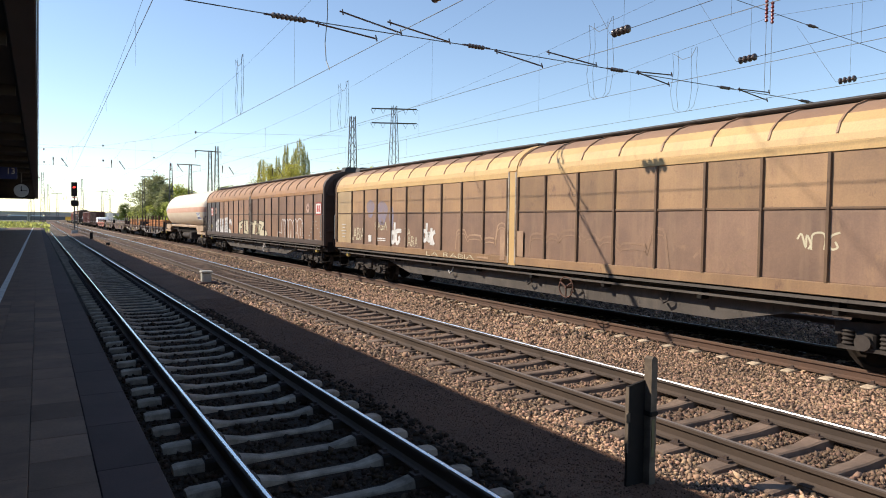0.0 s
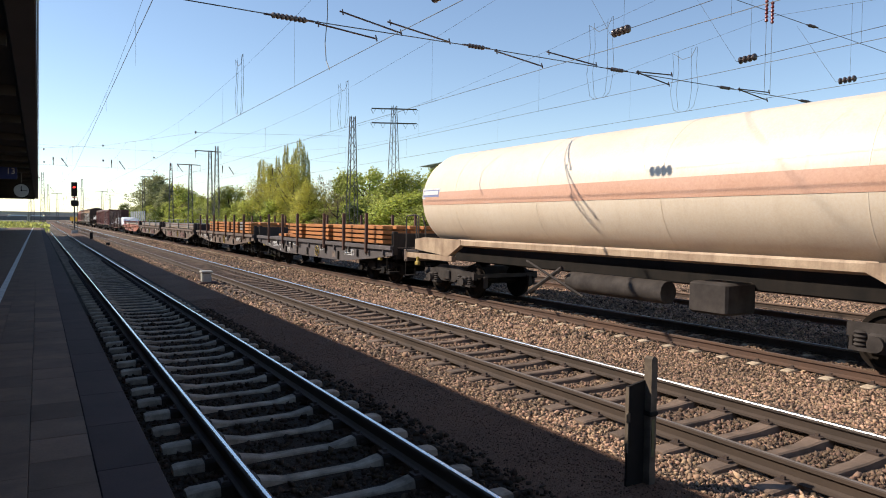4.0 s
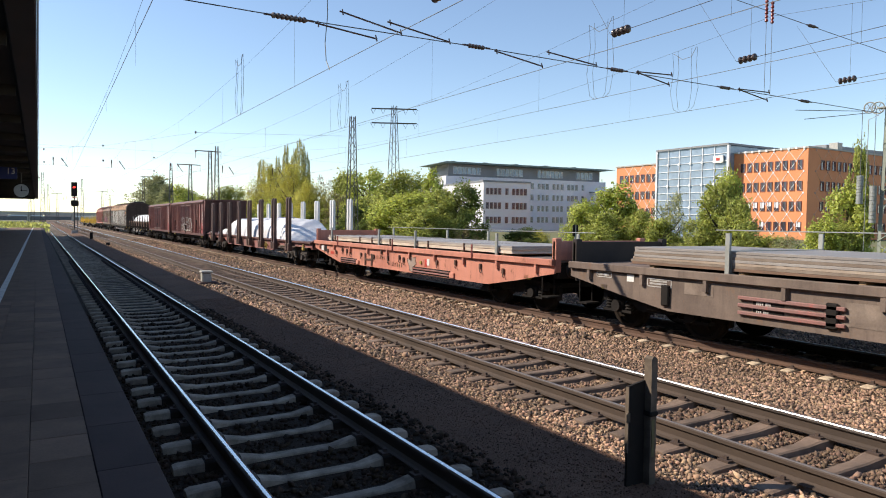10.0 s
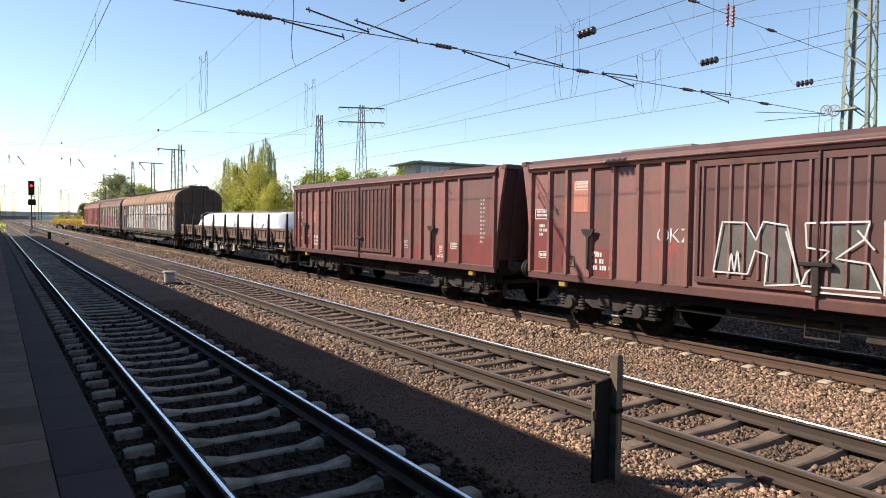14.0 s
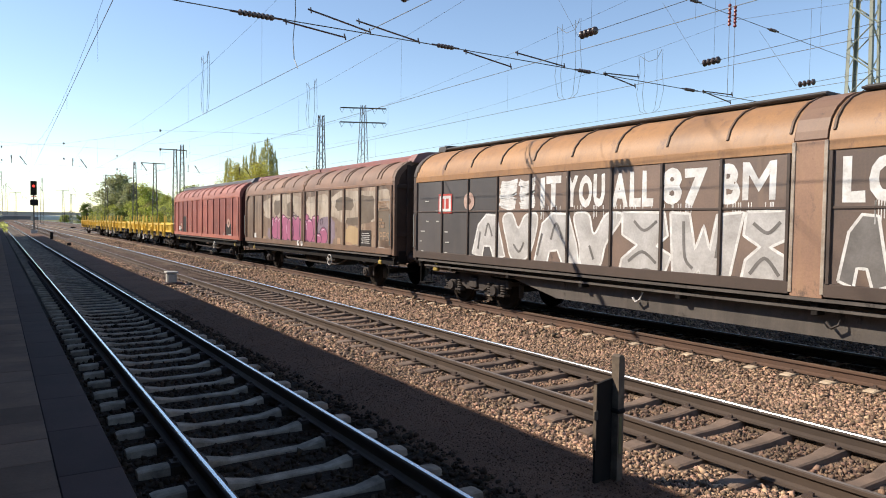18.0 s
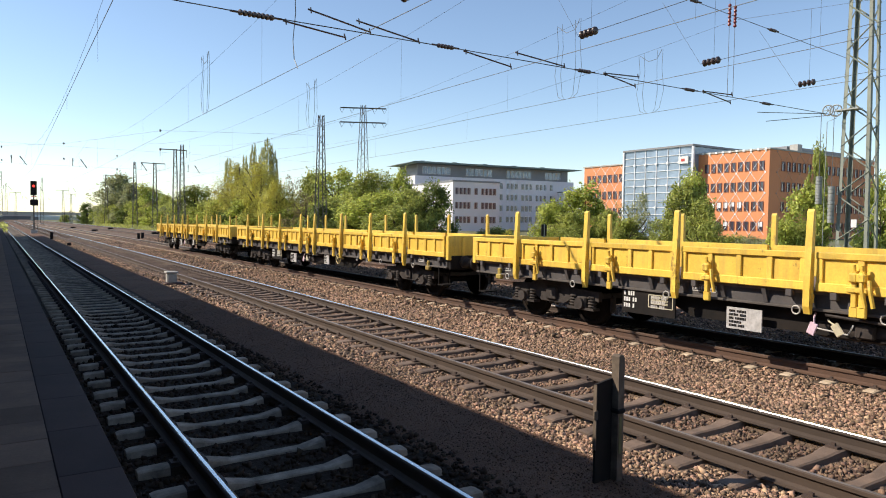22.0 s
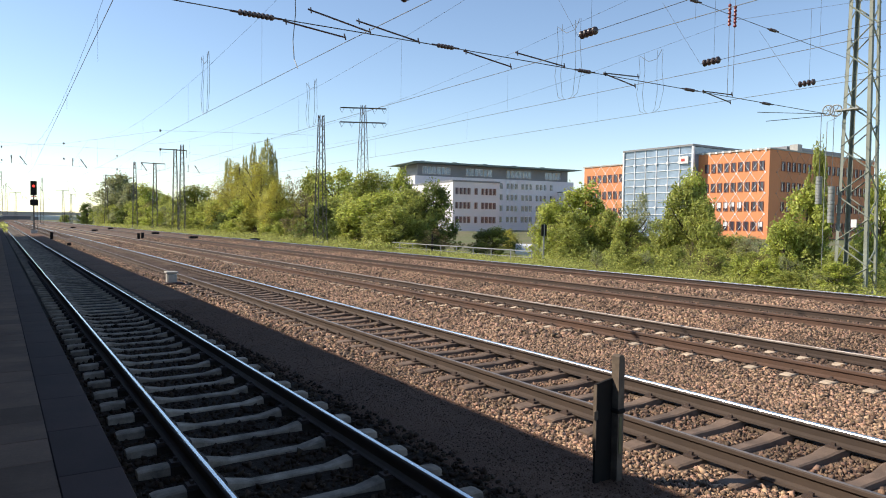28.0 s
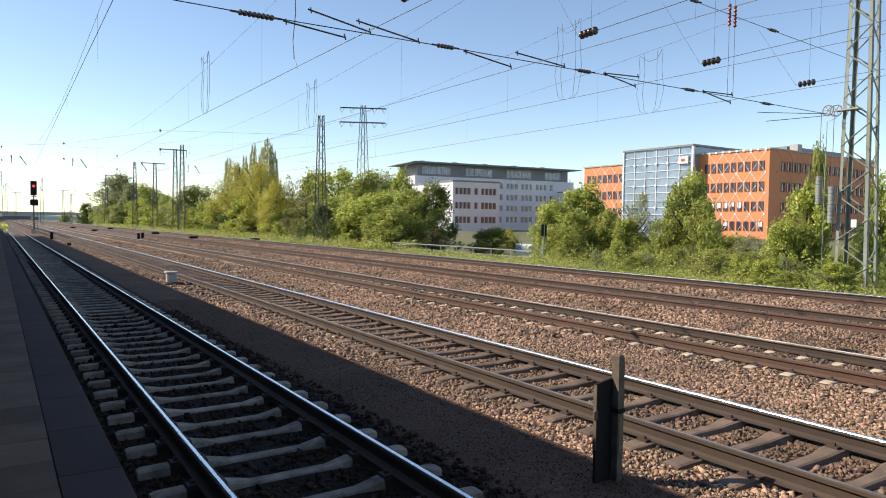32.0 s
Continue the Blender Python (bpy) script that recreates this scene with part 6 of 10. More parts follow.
# each piece of lettering: filled outlines, then open strokes, across a field one wide and one high
ART = {
    "gond": ([sharp((0.067, 0.22), (0.098, 1.09), (0.189, 1.08), (0.227, 0.79), (0.251, 1.10), (0.333, 1.04), (0.382, 0.12), (0.262, 0.05), (0.268, 0.55), (0.225, 0.62), (0.20, 0.22)),
              sharp((0.393, 1.08), (0.584, 1.11), (0.57, 0.85), (0.49, 0.55), (0.585, 0.5), (0.622, 0.1), (0.385, 0.10), (0.40, 0.3), (0.47, 0.66), (0.40, 0.70)),
              sharp((0.625, 1.12), (0.70, 1.1), (0.70, 0.7), (0.75, 1.08), (0.82, 1.05), (0.76, 0.6), (0.82, 0.08), (0.75, 0.06), (0.70, 0.4), (0.69, 0.04), (0.63, 0.06)),
              sharp((0.83, 0.05), (0.87, 1.05), (0.94, 1.05), (0.995, 0.05), (0.95, 0.03), (0.93, 0.35), (0.895, 0.35), (0.88, 0.05))],
             [[(0.895, 0.5), (0.905, 0.85), (0.915, 0.5), (0.895, 0.5)], [(0.13, 0.25), (0.137, 0.55), (0.15, 0.25), (0.16, 0.6), (0.17, 0.25)], [(0.33, 0.95), (0.36, 0.5), (0.375, 0.2)], [(0.55, 0.98), (0.60, 0.7)], [(0.40, 0.02), (0.62, 0.02)], [(0.96, 0.80), (1.0, 0.3)]]),
    "chrome": ([sharp((0.0, 0.1), (0.03, 0.75), (0.07, 0.98), (0.12, 0.96), (0.14, 0.5), (0.16, 0.08), (0.11, 0.0), (0.09, 0.28), (0.06, 0.28), (0.05, 0.02)),
                [(0.15, 0.9), (0.19, 1.0), (0.22, 0.7), (0.25, 0.96), (0.30, 0.95), (0.28, 0.3), (0.24, 0.02), (0.19, 0.06), (0.17, 0.4)],
                sharp((0.29, 0.02), (0.32, 0.8), (0.36, 1.0), (0.42, 0.98), (0.45, 0.4), (0.46, 0.0), (0.40, 0.02), (0.38, 0.28), (0.35, 0.25), (0.34, 0.0)),
                [(0.44, 0.95), (0.49, 0.98), (0.51, 0.62), (0.55, 0.98), (0.60, 0.94), (0.55, 0.45), (0.53, 0.04), (0.47, 0.0), (0.46, 0.4)],
                sharp((0.60, 1.02), (0.72, 1.0), (0.73, 0.62), (0.70, 0.45), (0.74, 0.3), (0.72, -0.06), (0.59, -0.08), (0.60, 0.2), (0.645, 0.45), (0.60, 0.62)),
                sharp((0.735, 1.0), (0.785, 0.98), (0.80, 0.42), (0.82, 0.8), (0.835, 0.42), (0.85, 0.96), (0.91, 1.0), (0.88, -0.04), (0.815, -0.1), (0.81, 0.1), (0.80, -0.08), (0.745, -0.1)),
                sharp((0.915, 1.0), (1.0, 1.02), (1.0, 0.62), (0.965, 0.5), (1.0, 0.36), (1.0, -0.08), (0.905, -0.06), (0.915, 0.3), (0.945, 0.5), (0.91, 0.66))],
               []),
    "chrome_dark": ([], [[(0.065, 0.5), (0.08, 0.78), (0.10, 0.5)], [(0.20, 0.35), (0.225, 0.2), (0.245, 0.4)], [(0.355, 0.48), (0.375, 0.8), (0.40, 0.5)], [(0.495, 0.4), (0.51, 0.15)],
                         [(0.62, 0.16), (0.66, 0.34), (0.70, 0.16)], [(0.635, 0.86), (0.665, 0.70), (0.70, 0.86)], [(0.77, 0.86), (0.775, 0.3), (0.795, 0.12)], [(0.86, 0.8), (0.85, 0.3)],
                         [(0.925, 0.1), (0.955, 0.34), (0.985, 0.1)], [(0.93, 0.84), (0.96, 0.70), (0.985, 0.86)], [(0.64, -0.02), (0.67, 0.04), (0.69, 0.02)], [(0.03, 0.2), (0.04, 0.6)], [(0.30, 0.15), (0.32, 0.6)]]),
    "rounds": ([], [[(0.0, 0.02), (0.005, 0.30), (0.03, 0.33), (0.14, 0.28), (0.15, 0.30), (0.135, 0.55), (0.15, 0.85), (0.19, 0.98), (0.23, 0.86), (0.245, 0.5), (0.245, 0.02)],
                    [(0.235, 0.86), (0.26, 0.98), (0.29, 0.86), (0.30, 0.55), (0.31, 0.40)], [(0.32, 0.40), (0.315, 0.8), (0.35, 0.96), (0.39, 0.86), (0.41, 0.4), (0.39, -0.02), (0.385, -0.1), (0.41, -0.1)],
                    [(0.395, 0.88), (0.45, 0.98), (0.52, 0.88), (0.575, 0.6), (0.59, 0.3), (0.575, 0.0), (0.57, -0.08)], [(0.485, 0.5), (0.475, 0.1), (0.46, -0.06), (0.50, -0.06), (0.49, 0.14), (0.485, 0.5)],
                    [(0.56, 0.84), (0.60, 0.98), (0.67, 0.94), (0.71, 0.72), (0.715, 0.4)], [(0.66, 0.30), (0.70, 0.34), (0.74, 0.22), (0.75, -0.02), (0.74, -0.12)],
                    [(0.70, 0.86), (0.76, 1.0), (0.83, 0.98), (0.89, 0.72), (0.905, 0.3), (0.89, -0.12)], [(0.805, 0.6), (0.81, 0.22)]]),
    "silver": ([[(0.0, 0.35), (0.02, 0.68), (0.08, 0.75), (0.105, 0.55), (0.06, 0.45), (0.035, 0.3)], [(0.03, 0.28), (0.11, 0.38), (0.10, 0.12), (0.04, 0.08)],
                sharp((0.115, 0.86), (0.185, 0.88), (0.235, 1.0), (0.23, 0.72), (0.20, 0.60), (0.27, 0.5), (0.285, 0.1), (0.14, 0.0), (0.13, 0.4)),
                sharp((0.245, 0.94), (0.385, 0.96), (0.36, 0.66), (0.40, 0.3), (0.41, 0.0), (0.30, 0.0), (0.29, 0.5)),
                sharp((0.42, 0.96), (0.47, 0.92), (0.555, 1.08), (0.545, 0.6), (0.57, 0.35), (0.58, -0.04), (0.42, 0.0)),
                sharp((0.58, 1.0), (0.78, 1.04), (0.75, 0.70), (0.79, 0.45), (0.80, 0.2), (0.77, -0.08), (0.60, -0.06), (0.585, 0.4), (0.61, 0.7))],
               []),
    "silver_dots": ([[(0.845, 0.62), (0.86, 0.88), (0.93, 0.96), (0.985, 0.82), (0.99, 0.58), (0.95, 0.50), (0.93, 0.66), (0.89, 0.62)],
                     [(0.80, 0.08), (0.83, 0.28), (0.90, 0.32), (0.94, 0.14), (0.94, -0.18), (0.90, -0.2), (0.89, 0.0)]], []),
    "silver_dark": ([], [[(0.125 + 0.005 * k, 0.74 - 0.09 * k), (0.17, 0.70 - 0.09 * k), (0.26 - 0.03 * (k % 2), 0.72 - 0.09 * k)] for k in range(8)] + [[(0.26, 0.84 - 0.11 * k), (0.31, 0.80 - 0.11 * k), (0.38, 0.83 - 0.11 * k)] for k in range(7)]
                    + [[(0.43, 0.80 - 0.11 * k), (0.49, 0.77 - 0.11 * k), (0.55, 0.80 - 0.11 * k)] for k in range(3)] + [[(0.455, 0.35), (0.47, 0.5), (0.50, 0.48), (0.51, 0.1)]]
                    + [[(0.595, 0.88 - 0.10 * k), (0.68, 0.84 - 0.10 * k), (0.765, 0.88 - 0.10 * k)] for k in range(9)] + [[(0.16, 0.48), (0.22, 0.56), (0.28, 0.40)], [(0.31, 0.36), (0.35, 0.5), (0.40, 0.36)], [(0.62, 0.5), (0.70, 0.56), (0.79, 0.42)]]),
    "cream": ([sharp((0.0, 0.30), (0.03, 0.82), (0.17, 0.98), (0.19, 0.80), (0.10, 0.66), (0.155, 0.60), (0.15, 0.44), (0.09, 0.40), (0.07, 0.12), (0.0, 0.05)),
               sharp((0.19, 0.96), (0.27, 0.98), (0.27, 0.30), (0.36, 0.28), (0.36, 0.06), (0.19, 0.10)), sharp((0.28, 0.98), (0.36, 0.98), (0.39, 0.12), (0.31, 0.30)),
               sharp((0.46, 0.92), (0.58, 0.86), (0.57, 1.0), (0.66, 0.98), (0.65, 0.84), (0.70, 0.72), (0.62, 0.66), (0.60, 0.08), (0.52, 0.10), (0.53, 0.66), (0.455, 0.66)),
               sharp((0.66, 0.70), (0.70, 0.96), (0.76, 0.70), (0.80, 0.70), (0.76, 0.12), (0.66, 0.06), (0.64, 0.2), (0.70, 0.34)),
               sharp((0.74, 1.0), (0.90, 0.90), (0.91, 0.72), (0.83, 0.42), (0.97, 0.40), (1.0, 0.12), (0.92, 0.0), (0.76, 0.04), (0.75, 0.24), (0.82, 0.70), (0.74, 0.76))],
              []),
    "bubbles": ([[(0.0, 0.50), (0.01, 0.86), (0.045, 0.92), (0.065, 0.70), (0.085, 0.94), (0.125, 0.90), (0.15, 0.5), (0.13, 0.12), (0.07, 0.02), (0.02, 0.15)],
                 [(0.12, 0.30), (0.13, 0.78), (0.17, 0.90), (0.22, 0.72), (0.225, 0.25), (0.19, 0.0), (0.14, 0.05)],
                 [(0.20, 0.92), (0.245, 1.02), (0.29, 0.92), (0.34, 0.80), (0.345, 0.3), (0.31, 0.0), (0.25, 0.02), (0.23, 0.4)],
                 [(0.31, 0.25), (0.32, 0.75), (0.37, 0.88), (0.42, 0.68), (0.425, 0.25), (0.38, 0.0), (0.33, 0.06)],
                 [(0.385, 0.82), (0.42, 0.96), (0.47, 0.82), (0.50, 0.95), (0.53, 0.85), (0.53, 0.1), (0.48, 0.02), (0.43, 0.1), (0.43, 0.5)],
                 [(0.60, 0.80), (0.62, 0.98), (0.66, 1.04), (0.70, 0.92), (0.68, 0.78)],
                 [(0.54, 0.30), (0.55, 0.78), (0.61, 0.86), (0.67, 0.74), (0.685, 0.3), (0.64, 0.02), (0.57, 0.02)],
                 [(0.655, 0.25), (0.67, 0.78), (0.71, 0.86), (0.76, 0.70), (0.77, 0.3), (0.73, 0.02), (0.68, 0.04)],
                 [(0.75, 0.90), (0.80, 0.98), (0.855, 0.94), (0.82, 0.55), (0.79, 0.3), (0.77, 0.5)],
                 [(0.79, 0.12), (0.81, 0.30), (0.86, 0.34), (0.90, 0.20), (0.88, 0.02), (0.82, 0.0)],
                 [(0.87, 0.40), (0.92, 0.58), (0.97, 0.45), (0.985, 0.2), (0.95, -0.02), (0.89, 0.0), (0.90, 0.2)]],
                [[(0.89, 0.62), (0.875, 0.78), (0.90, 0.88), (0.915, 0.78), (0.90, 0.66)], [(0.42, 0.98), (0.435, 1.12), (0.455, 1.0), (0.42, 0.98)], [(0.46, 0.93), (0.475, 1.02), (0.49, 0.93)]]),
    "bubble_field": ([[(0.0, 0.4), (0.02, 0.82), (0.09, 0.86), (0.2, 0.84), (0.3, 0.88), (0.4, 0.8), (0.52, 0.86), (0.6, 0.8), (0.72, 0.82), (0.8, 0.9), (0.84, 0.7), (0.82, 0.4), (0.9, 0.3), (0.96, 0.12), (0.88, 0.02), (0.6, 0.03), (0.3, 0.03), (0.08, 0.03)]], []),
    "bubble_light": ([], [[(0.02, 0.55), (0.022, 0.80)], [(0.075, 0.72), (0.09, 0.86), (0.12, 0.82)], [(0.135, 0.75), (0.17, 0.85), (0.20, 0.72)], [(0.235, 0.93), (0.27, 0.95)], [(0.36, 0.82), (0.40, 0.68), (0.41, 0.4)],
                          [(0.395, 0.85), (0.42, 0.91)], [(0.57, 0.78), (0.62, 0.82), (0.66, 0.66), (0.665, 0.45)], [(0.69, 0.79), (0.73, 0.78)], [(0.77, 0.90), (0.83, 0.92)], [(0.83, 0.28), (0.87, 0.25)], [(0.90, 0.46), (0.94, 0.50)], [(0.30, 0.6), (0.315, 0.25)]]),
    "dk": ([], [[(0.34, 1.0), (0.32, 0.5), (0.30, 0.05)], [(0.30, 0.52), (0.08, 0.50), (0.02, 0.22), (0.14, 0.02), (0.30, 0.10)], [(0.36, 0.50), (0.60, 0.60), (0.98, 0.60)], [(0.52, 0.50), (0.46, 0.2), (0.60, 0.0), (0.80, 0.16), (0.74, 0.34)]]),
    "dok": ([], [[(0.34, 1.0), (0.30, 0.5), (0.28, 0.16)], [(0.28, 0.60), (0.08, 0.62), (0.0, 0.44), (0.1, 0.2), (0.28, 0.22)], [(0.52, 0.56), (0.40, 0.40), (0.50, 0.18), (0.62, 0.34), (0.52, 0.56)], [(0.72, 0.78), (0.72, 0.4), (0.68, 0.0)], [(1.0, 0.62), (0.74, 0.40), (0.92, 0.02)]]),
    "tag": ([], [[(0.02, 0.86), (0.10, 0.98), (0.15, 0.7), (0.05, 0.6)], [(0.2, 0.9), (0.24, 0.7), (0.28, 0.92), (0.32, 0.68)], [(0.36, 0.9), (0.42, 0.98), (0.44, 0.7), (0.37, 0.75), (0.44, 0.9)], [(0.5, 0.95), (0.5, 0.7), (0.58, 0.92), (0.6, 0.7)], [(0.66, 1.0), (0.68, 0.68)], [(0.74, 1.05), (0.76, 0.7), (0.9, 0.66)],
                 [(0.03, 0.52), (0.0, 0.3), (0.06, 0.08), (0.3, 0.0), (0.6, 0.02), (0.9, 0.1), (0.98, 0.3), (0.9, 0.5), (0.5, 0.58), (0.03, 0.52)], [(0.1, 0.42), (0.16, 0.48), (0.2, 0.3), (0.12, 0.24), (0.22, 0.2)], [(0.3, 0.44), (0.28, 0.22), (0.4, 0.24)], [(0.38, 0.46), (0.4, 0.3)], [(0.5, 0.45), (0.46, 0.3), (0.54, 0.22), (0.58, 0.42), (0.5, 0.45)], [(0.66, 0.22), (0.68, 0.44), (0.78, 0.24), (0.8, 0.46)], [(0.3, 0.14), (0.45, 0.10), (0.55, 0.14), (0.7, 0.08)]]),
}


def spray_art(t, art, ya, yb, z0, z1, x, line, fill, width, label="", name="graffiti", over=0.0):
    """Sprayed lettering on a wall, drawn from ya to yb; filled shapes carry their outlines, which may run over ribs."""
    shapes, lines = ART[art]
    put = lambda p: (ya + (yb - ya) * p[0], z0 + (z1 - z0) * p[1])
    for k, pts in enumerate(shapes):
        ring = smooth_line([put(p) for p in pts], True)
        o = Mesh().add([(x - 0.0003 * k, *p) for p in ring[:-1]], [tuple(range(len(ring) - 1))]).part(name, fill or line, t, label)
        if line and fill:
            m = Mesh()
            ribbon(m, ring, width, x - over - 0.0003 * k - 0.0002)
            m.part(name + "_outline", line, o)
    for k, pts in enumerate(lines):
        m = Mesh()
        ribbon(m, smooth_line([put(p) for p in pts], False), width, x - over - 0.0045 - 0.0001 * k)
        m.part(name + "_stroke", line, t, label)


GLYPHS = {}


def sprayed_word(t, word, mat, y0, y1, z0, z1, x=-1.503, bold=0.03, name="graffiti", label="", drips=0, rough=0.016):
    """A word from the built-in font stretched into a field, letter by letter; y1 is where it begins."""
    x = x + 0.0445
    g = random.Random(len(word) + int(y0 * 10))
    glyphs = []
    for ch in word:
        if ch == " ":
            glyphs.append(None)
            continue
        if ch == "M":
            glyphs.append((np.array([(p * 0.85, q * 0.72, 0) for p, q in ((0, 0), (0.2, 0), (0.2, 1), (0, 1), (0.8, 0), (1, 0), (1, 1), (0.8, 1), (0.2, 0.66), (0.5, 0.2), (0.5, 0.54), (0.8, 0.66))]),
                           [(0, 1, 2, 3), (4, 5, 6, 7), (2, 8, 9, 10), (7, 10, 9, 11)]))
            continue
        if (ch, bold) in GLYPHS:
            glyphs.append(GLYPHS[ch, bold])
            continue
        c = bpy.data.curves.new(name, "FONT")
        c.body, c.size, c.offset, c.resolution_u = ch, 1.0, bold, 3
        o = new(name, c)
        bpy.context.view_layer.update()
        me = bpy.data.meshes.new_from_object(o.evaluated_get(bpy.context.evaluated_depsgraph_get()))
        bpy.data.objects.remove(o)
        GLYPHS[ch, bold] = (np.array([q.co[:] for q in me.vertices]), [tuple(p.vertices) for p in me.polygons])
        glyphs.append(GLYPHS[ch, bold])
    wide = [0.35 if q is None else np.ptp(q[0][:, 0]) for q in glyphs]
    top = max(q[0][:, 1].max() for q in glyphs if q)
    low = min(q[0][:, 1].min() for q in glyphs if q)
    k = (y1 - y0) / (sum(wide) + 0.06 * (len(word) - 1))
    y = y1
    for q, w in zip(glyphs, wide):
        if q:
            left = q[0][:, 0].min()
            lift = g.uniform(-0.03, 0.03)
            Mesh().add([(x, y - (a - left) * k + g.uniform(-0.5, 0.5) * rough, z0 + (z1 - z0) * ((b - low) / (top - low) + lift) + g.uniform(-0.5, 0.5) * rough) for a, b, _ in q[0]], q[1]).part(name, mat, t, label)
        y -= (w + 0.06) * k
    for i in range(drips):
        y, l = g.uniform(y0, y1), g.uniform(0.06, 0.3)
        Mesh().add([(x - 0.001, y - 0.008, z0 + 0.03), (x - 0.001, y + 0.008, z0 + 0.03), (x - 0.001, y + 0.005, z0 - l), (x - 0.001, y - 0.005, z0 - l)], [(0, 1, 2, 3)]).part("paint_drip", mat, t)


HIGH_ROOF = ((1.46, 3.30), (1.44, 3.42), (1.37, 3.60), (1.22, 3.77), (1.0, 3.92), (0.72, 4.02), (0.36, 4.08), (0.0, 4.10))
LOW_ROOF = ((1.46, 3.24), (1.44, 3.365), (1.37, 3.54), (1.23, 3.685), (1.03, 3.815), (0.75, 3.915), (0.4, 3.97), (0.0, 3.99))


def both_sides(half, grow=1.0, lift=0.0):
    """A cross-section from eave to eave out of its one half."""
    c = [(p * grow, q + lift) for p, q in half]
    return c + [(-p, q) for p, q in reversed(c[:-1])]


def sliding_wagon(label, L, wall, rib, roof, pitch, bogies=True, light=None, belly=True, ridge="ridgedark", low=None, sole="black", end=None, own=(0, None), drop=0.0, mid=(-0.14, 0.14), mid_mat=None, shift=(0.0, 0.0)):
    """A covered wagon with two sliding side walls under a roof that slopes, bends and ends in a flat ridge."""
    t = base("covered_wagon", label, "goods wagon", "wagons of the goods train")
    half = [(p, q - drop * (q - 3.2) / 0.9) for p, q in (HIGH_ROOF if belly else LOW_ROOF)]
    ze, top = half[0][1], half[-1][1]
    zf, zp, zd = 1.08, 1.29, 3.15
    rw, deep = (0.036, 0.045) if belly else (0.062, 0.06)
    Mesh().box(-1.40, 1.40, -L / 2 + 0.05, L / 2 - 0.05, 1.00, 1.09).part("floor_frame", "black", t)
    # end walls with a frame, posts, a waist beam and a hood
    for s in (-1, 1):
        y = s * (L / 2 - 0.06)
        out = lambda a, b: sorted((y + s * a, y + s * b))
        e = Mesh().prism([(-1.42, zf), (1.42, zf)] + both_sides(half, 0.975, -0.03), "y", y - 0.04, y + 0.04).part("end_wall", end or rib, t)
        Mesh().prism(both_sides(half, 1.012, 0.015) + list(reversed(both_sides(half, 0.92, -0.10))), "y", *out(-0.06, 0.08)).part("roof_edge", rib, e)
        for x in (-1.0, -0.35, 0.35, 1.0):
            Mesh().box(x - 0.055, x + 0.055, *out(0.03, 0.10), zf, 3.75 if abs(x) > 0.5 else 3.9, 0.01).part("end_post", end or rib, e)
        for z in (1.7, 3.12):
            Mesh().box(-1.36, 1.36, *out(0.04, 0.085), z - 0.06, z + 0.06, 0.01).part("end_beam", end or rib, e)
        for x in (-1.43, 1.43):
            Mesh().box(x - 0.045, x + 0.045, *out(-0.06, 0.09), zf, ze, 0.01).part("corner_post", rib, e)
        Mesh().prism([(-0.64, top - 0.06), (-0.60, top + 0.10), (-0.5, top + 0.13), (0.5, top + 0.13), (0.60, top + 0.10), (0.64, top - 0.06)] if belly else
                     [(-0.92, top - 0.16), (-0.74, top + 0.09), (-0.4, top + 0.17), (0, top + 0.19), (0.4, top + 0.17), (0.74, top + 0.09), (0.92, top - 0.16)], "y", *out(-0.2, 0.16)).part("hood", ridge, e)
    # roof in two sliding halves
    for a, b in ((-L / 2 + 0.1, mid[0] - 0.02), (mid[1] + 0.02, L / 2 - 0.1)):
        c = both_sides(half)
        r = Mesh().prism(c + list(reversed(both_sides(half, 0.975, -0.03))), "y", a, b).part("roof", roof, t, smooth=True)
        n = round((b - a) / pitch)
        spots = [a + 0.06] + [(b - shift[0] - pitch * (n - i) if b < 1 else a - shift[1] + pitch * i) - 0.07 for i in range(1, n)] + [b - 0.06]
        if not belly:
            spots = [q for i, q in enumerate(spots) for q in ((q - 0.11, q + 0.11) if 0 < i < n and (i + (b > 1)) % 2 else (q,))]
        rd = Mesh().prism(both_sides(half, 1.012, 0.022)[1:-1] + list(reversed(both_sides(half, 0.99, -0.005)[1:-1])), "y", -rw * 0.45, rw * 0.45).data("roof_rib", "rib_brown" if belly and not light else roof)
        for q in spots:
            piece("roof_rib", rd, r, (0, q, 0))
        if belly:
            Mesh().box(-0.58, 0.58, a, b, top - 0.02, top + 0.06, 0.02).part("ridge", ridge, r)
            for x in (-0.60, 0.60):
                Mesh().tube([(x, a, top + 0.02), (x, b, top + 0.02)], 0.022, 6).part("ridge_rail", ridge, r)
        else:
            k = [(-0.80, top - 0.11), (-0.80, top + 0.02), (-0.68, top + 0.08), (-0.4, top + 0.13), (0, top + 0.15), (0.4, top + 0.13), (0.68, top + 0.08), (0.80, top + 0.02), (0.80, top - 0.11)]
            Mesh().prism(k, "y", a, b).part("ridge", ridge, r, smooth=True)
        if light:
            for u in (-1, 1):
                k = [(u * p * 1.006, q + 0.003) for p, q in half[:4]]
                Mesh().prism(k + [(p * 0.985, q - 0.004) for p, q in reversed(k)], "y", a, b).part("ochre_strip", light, r)
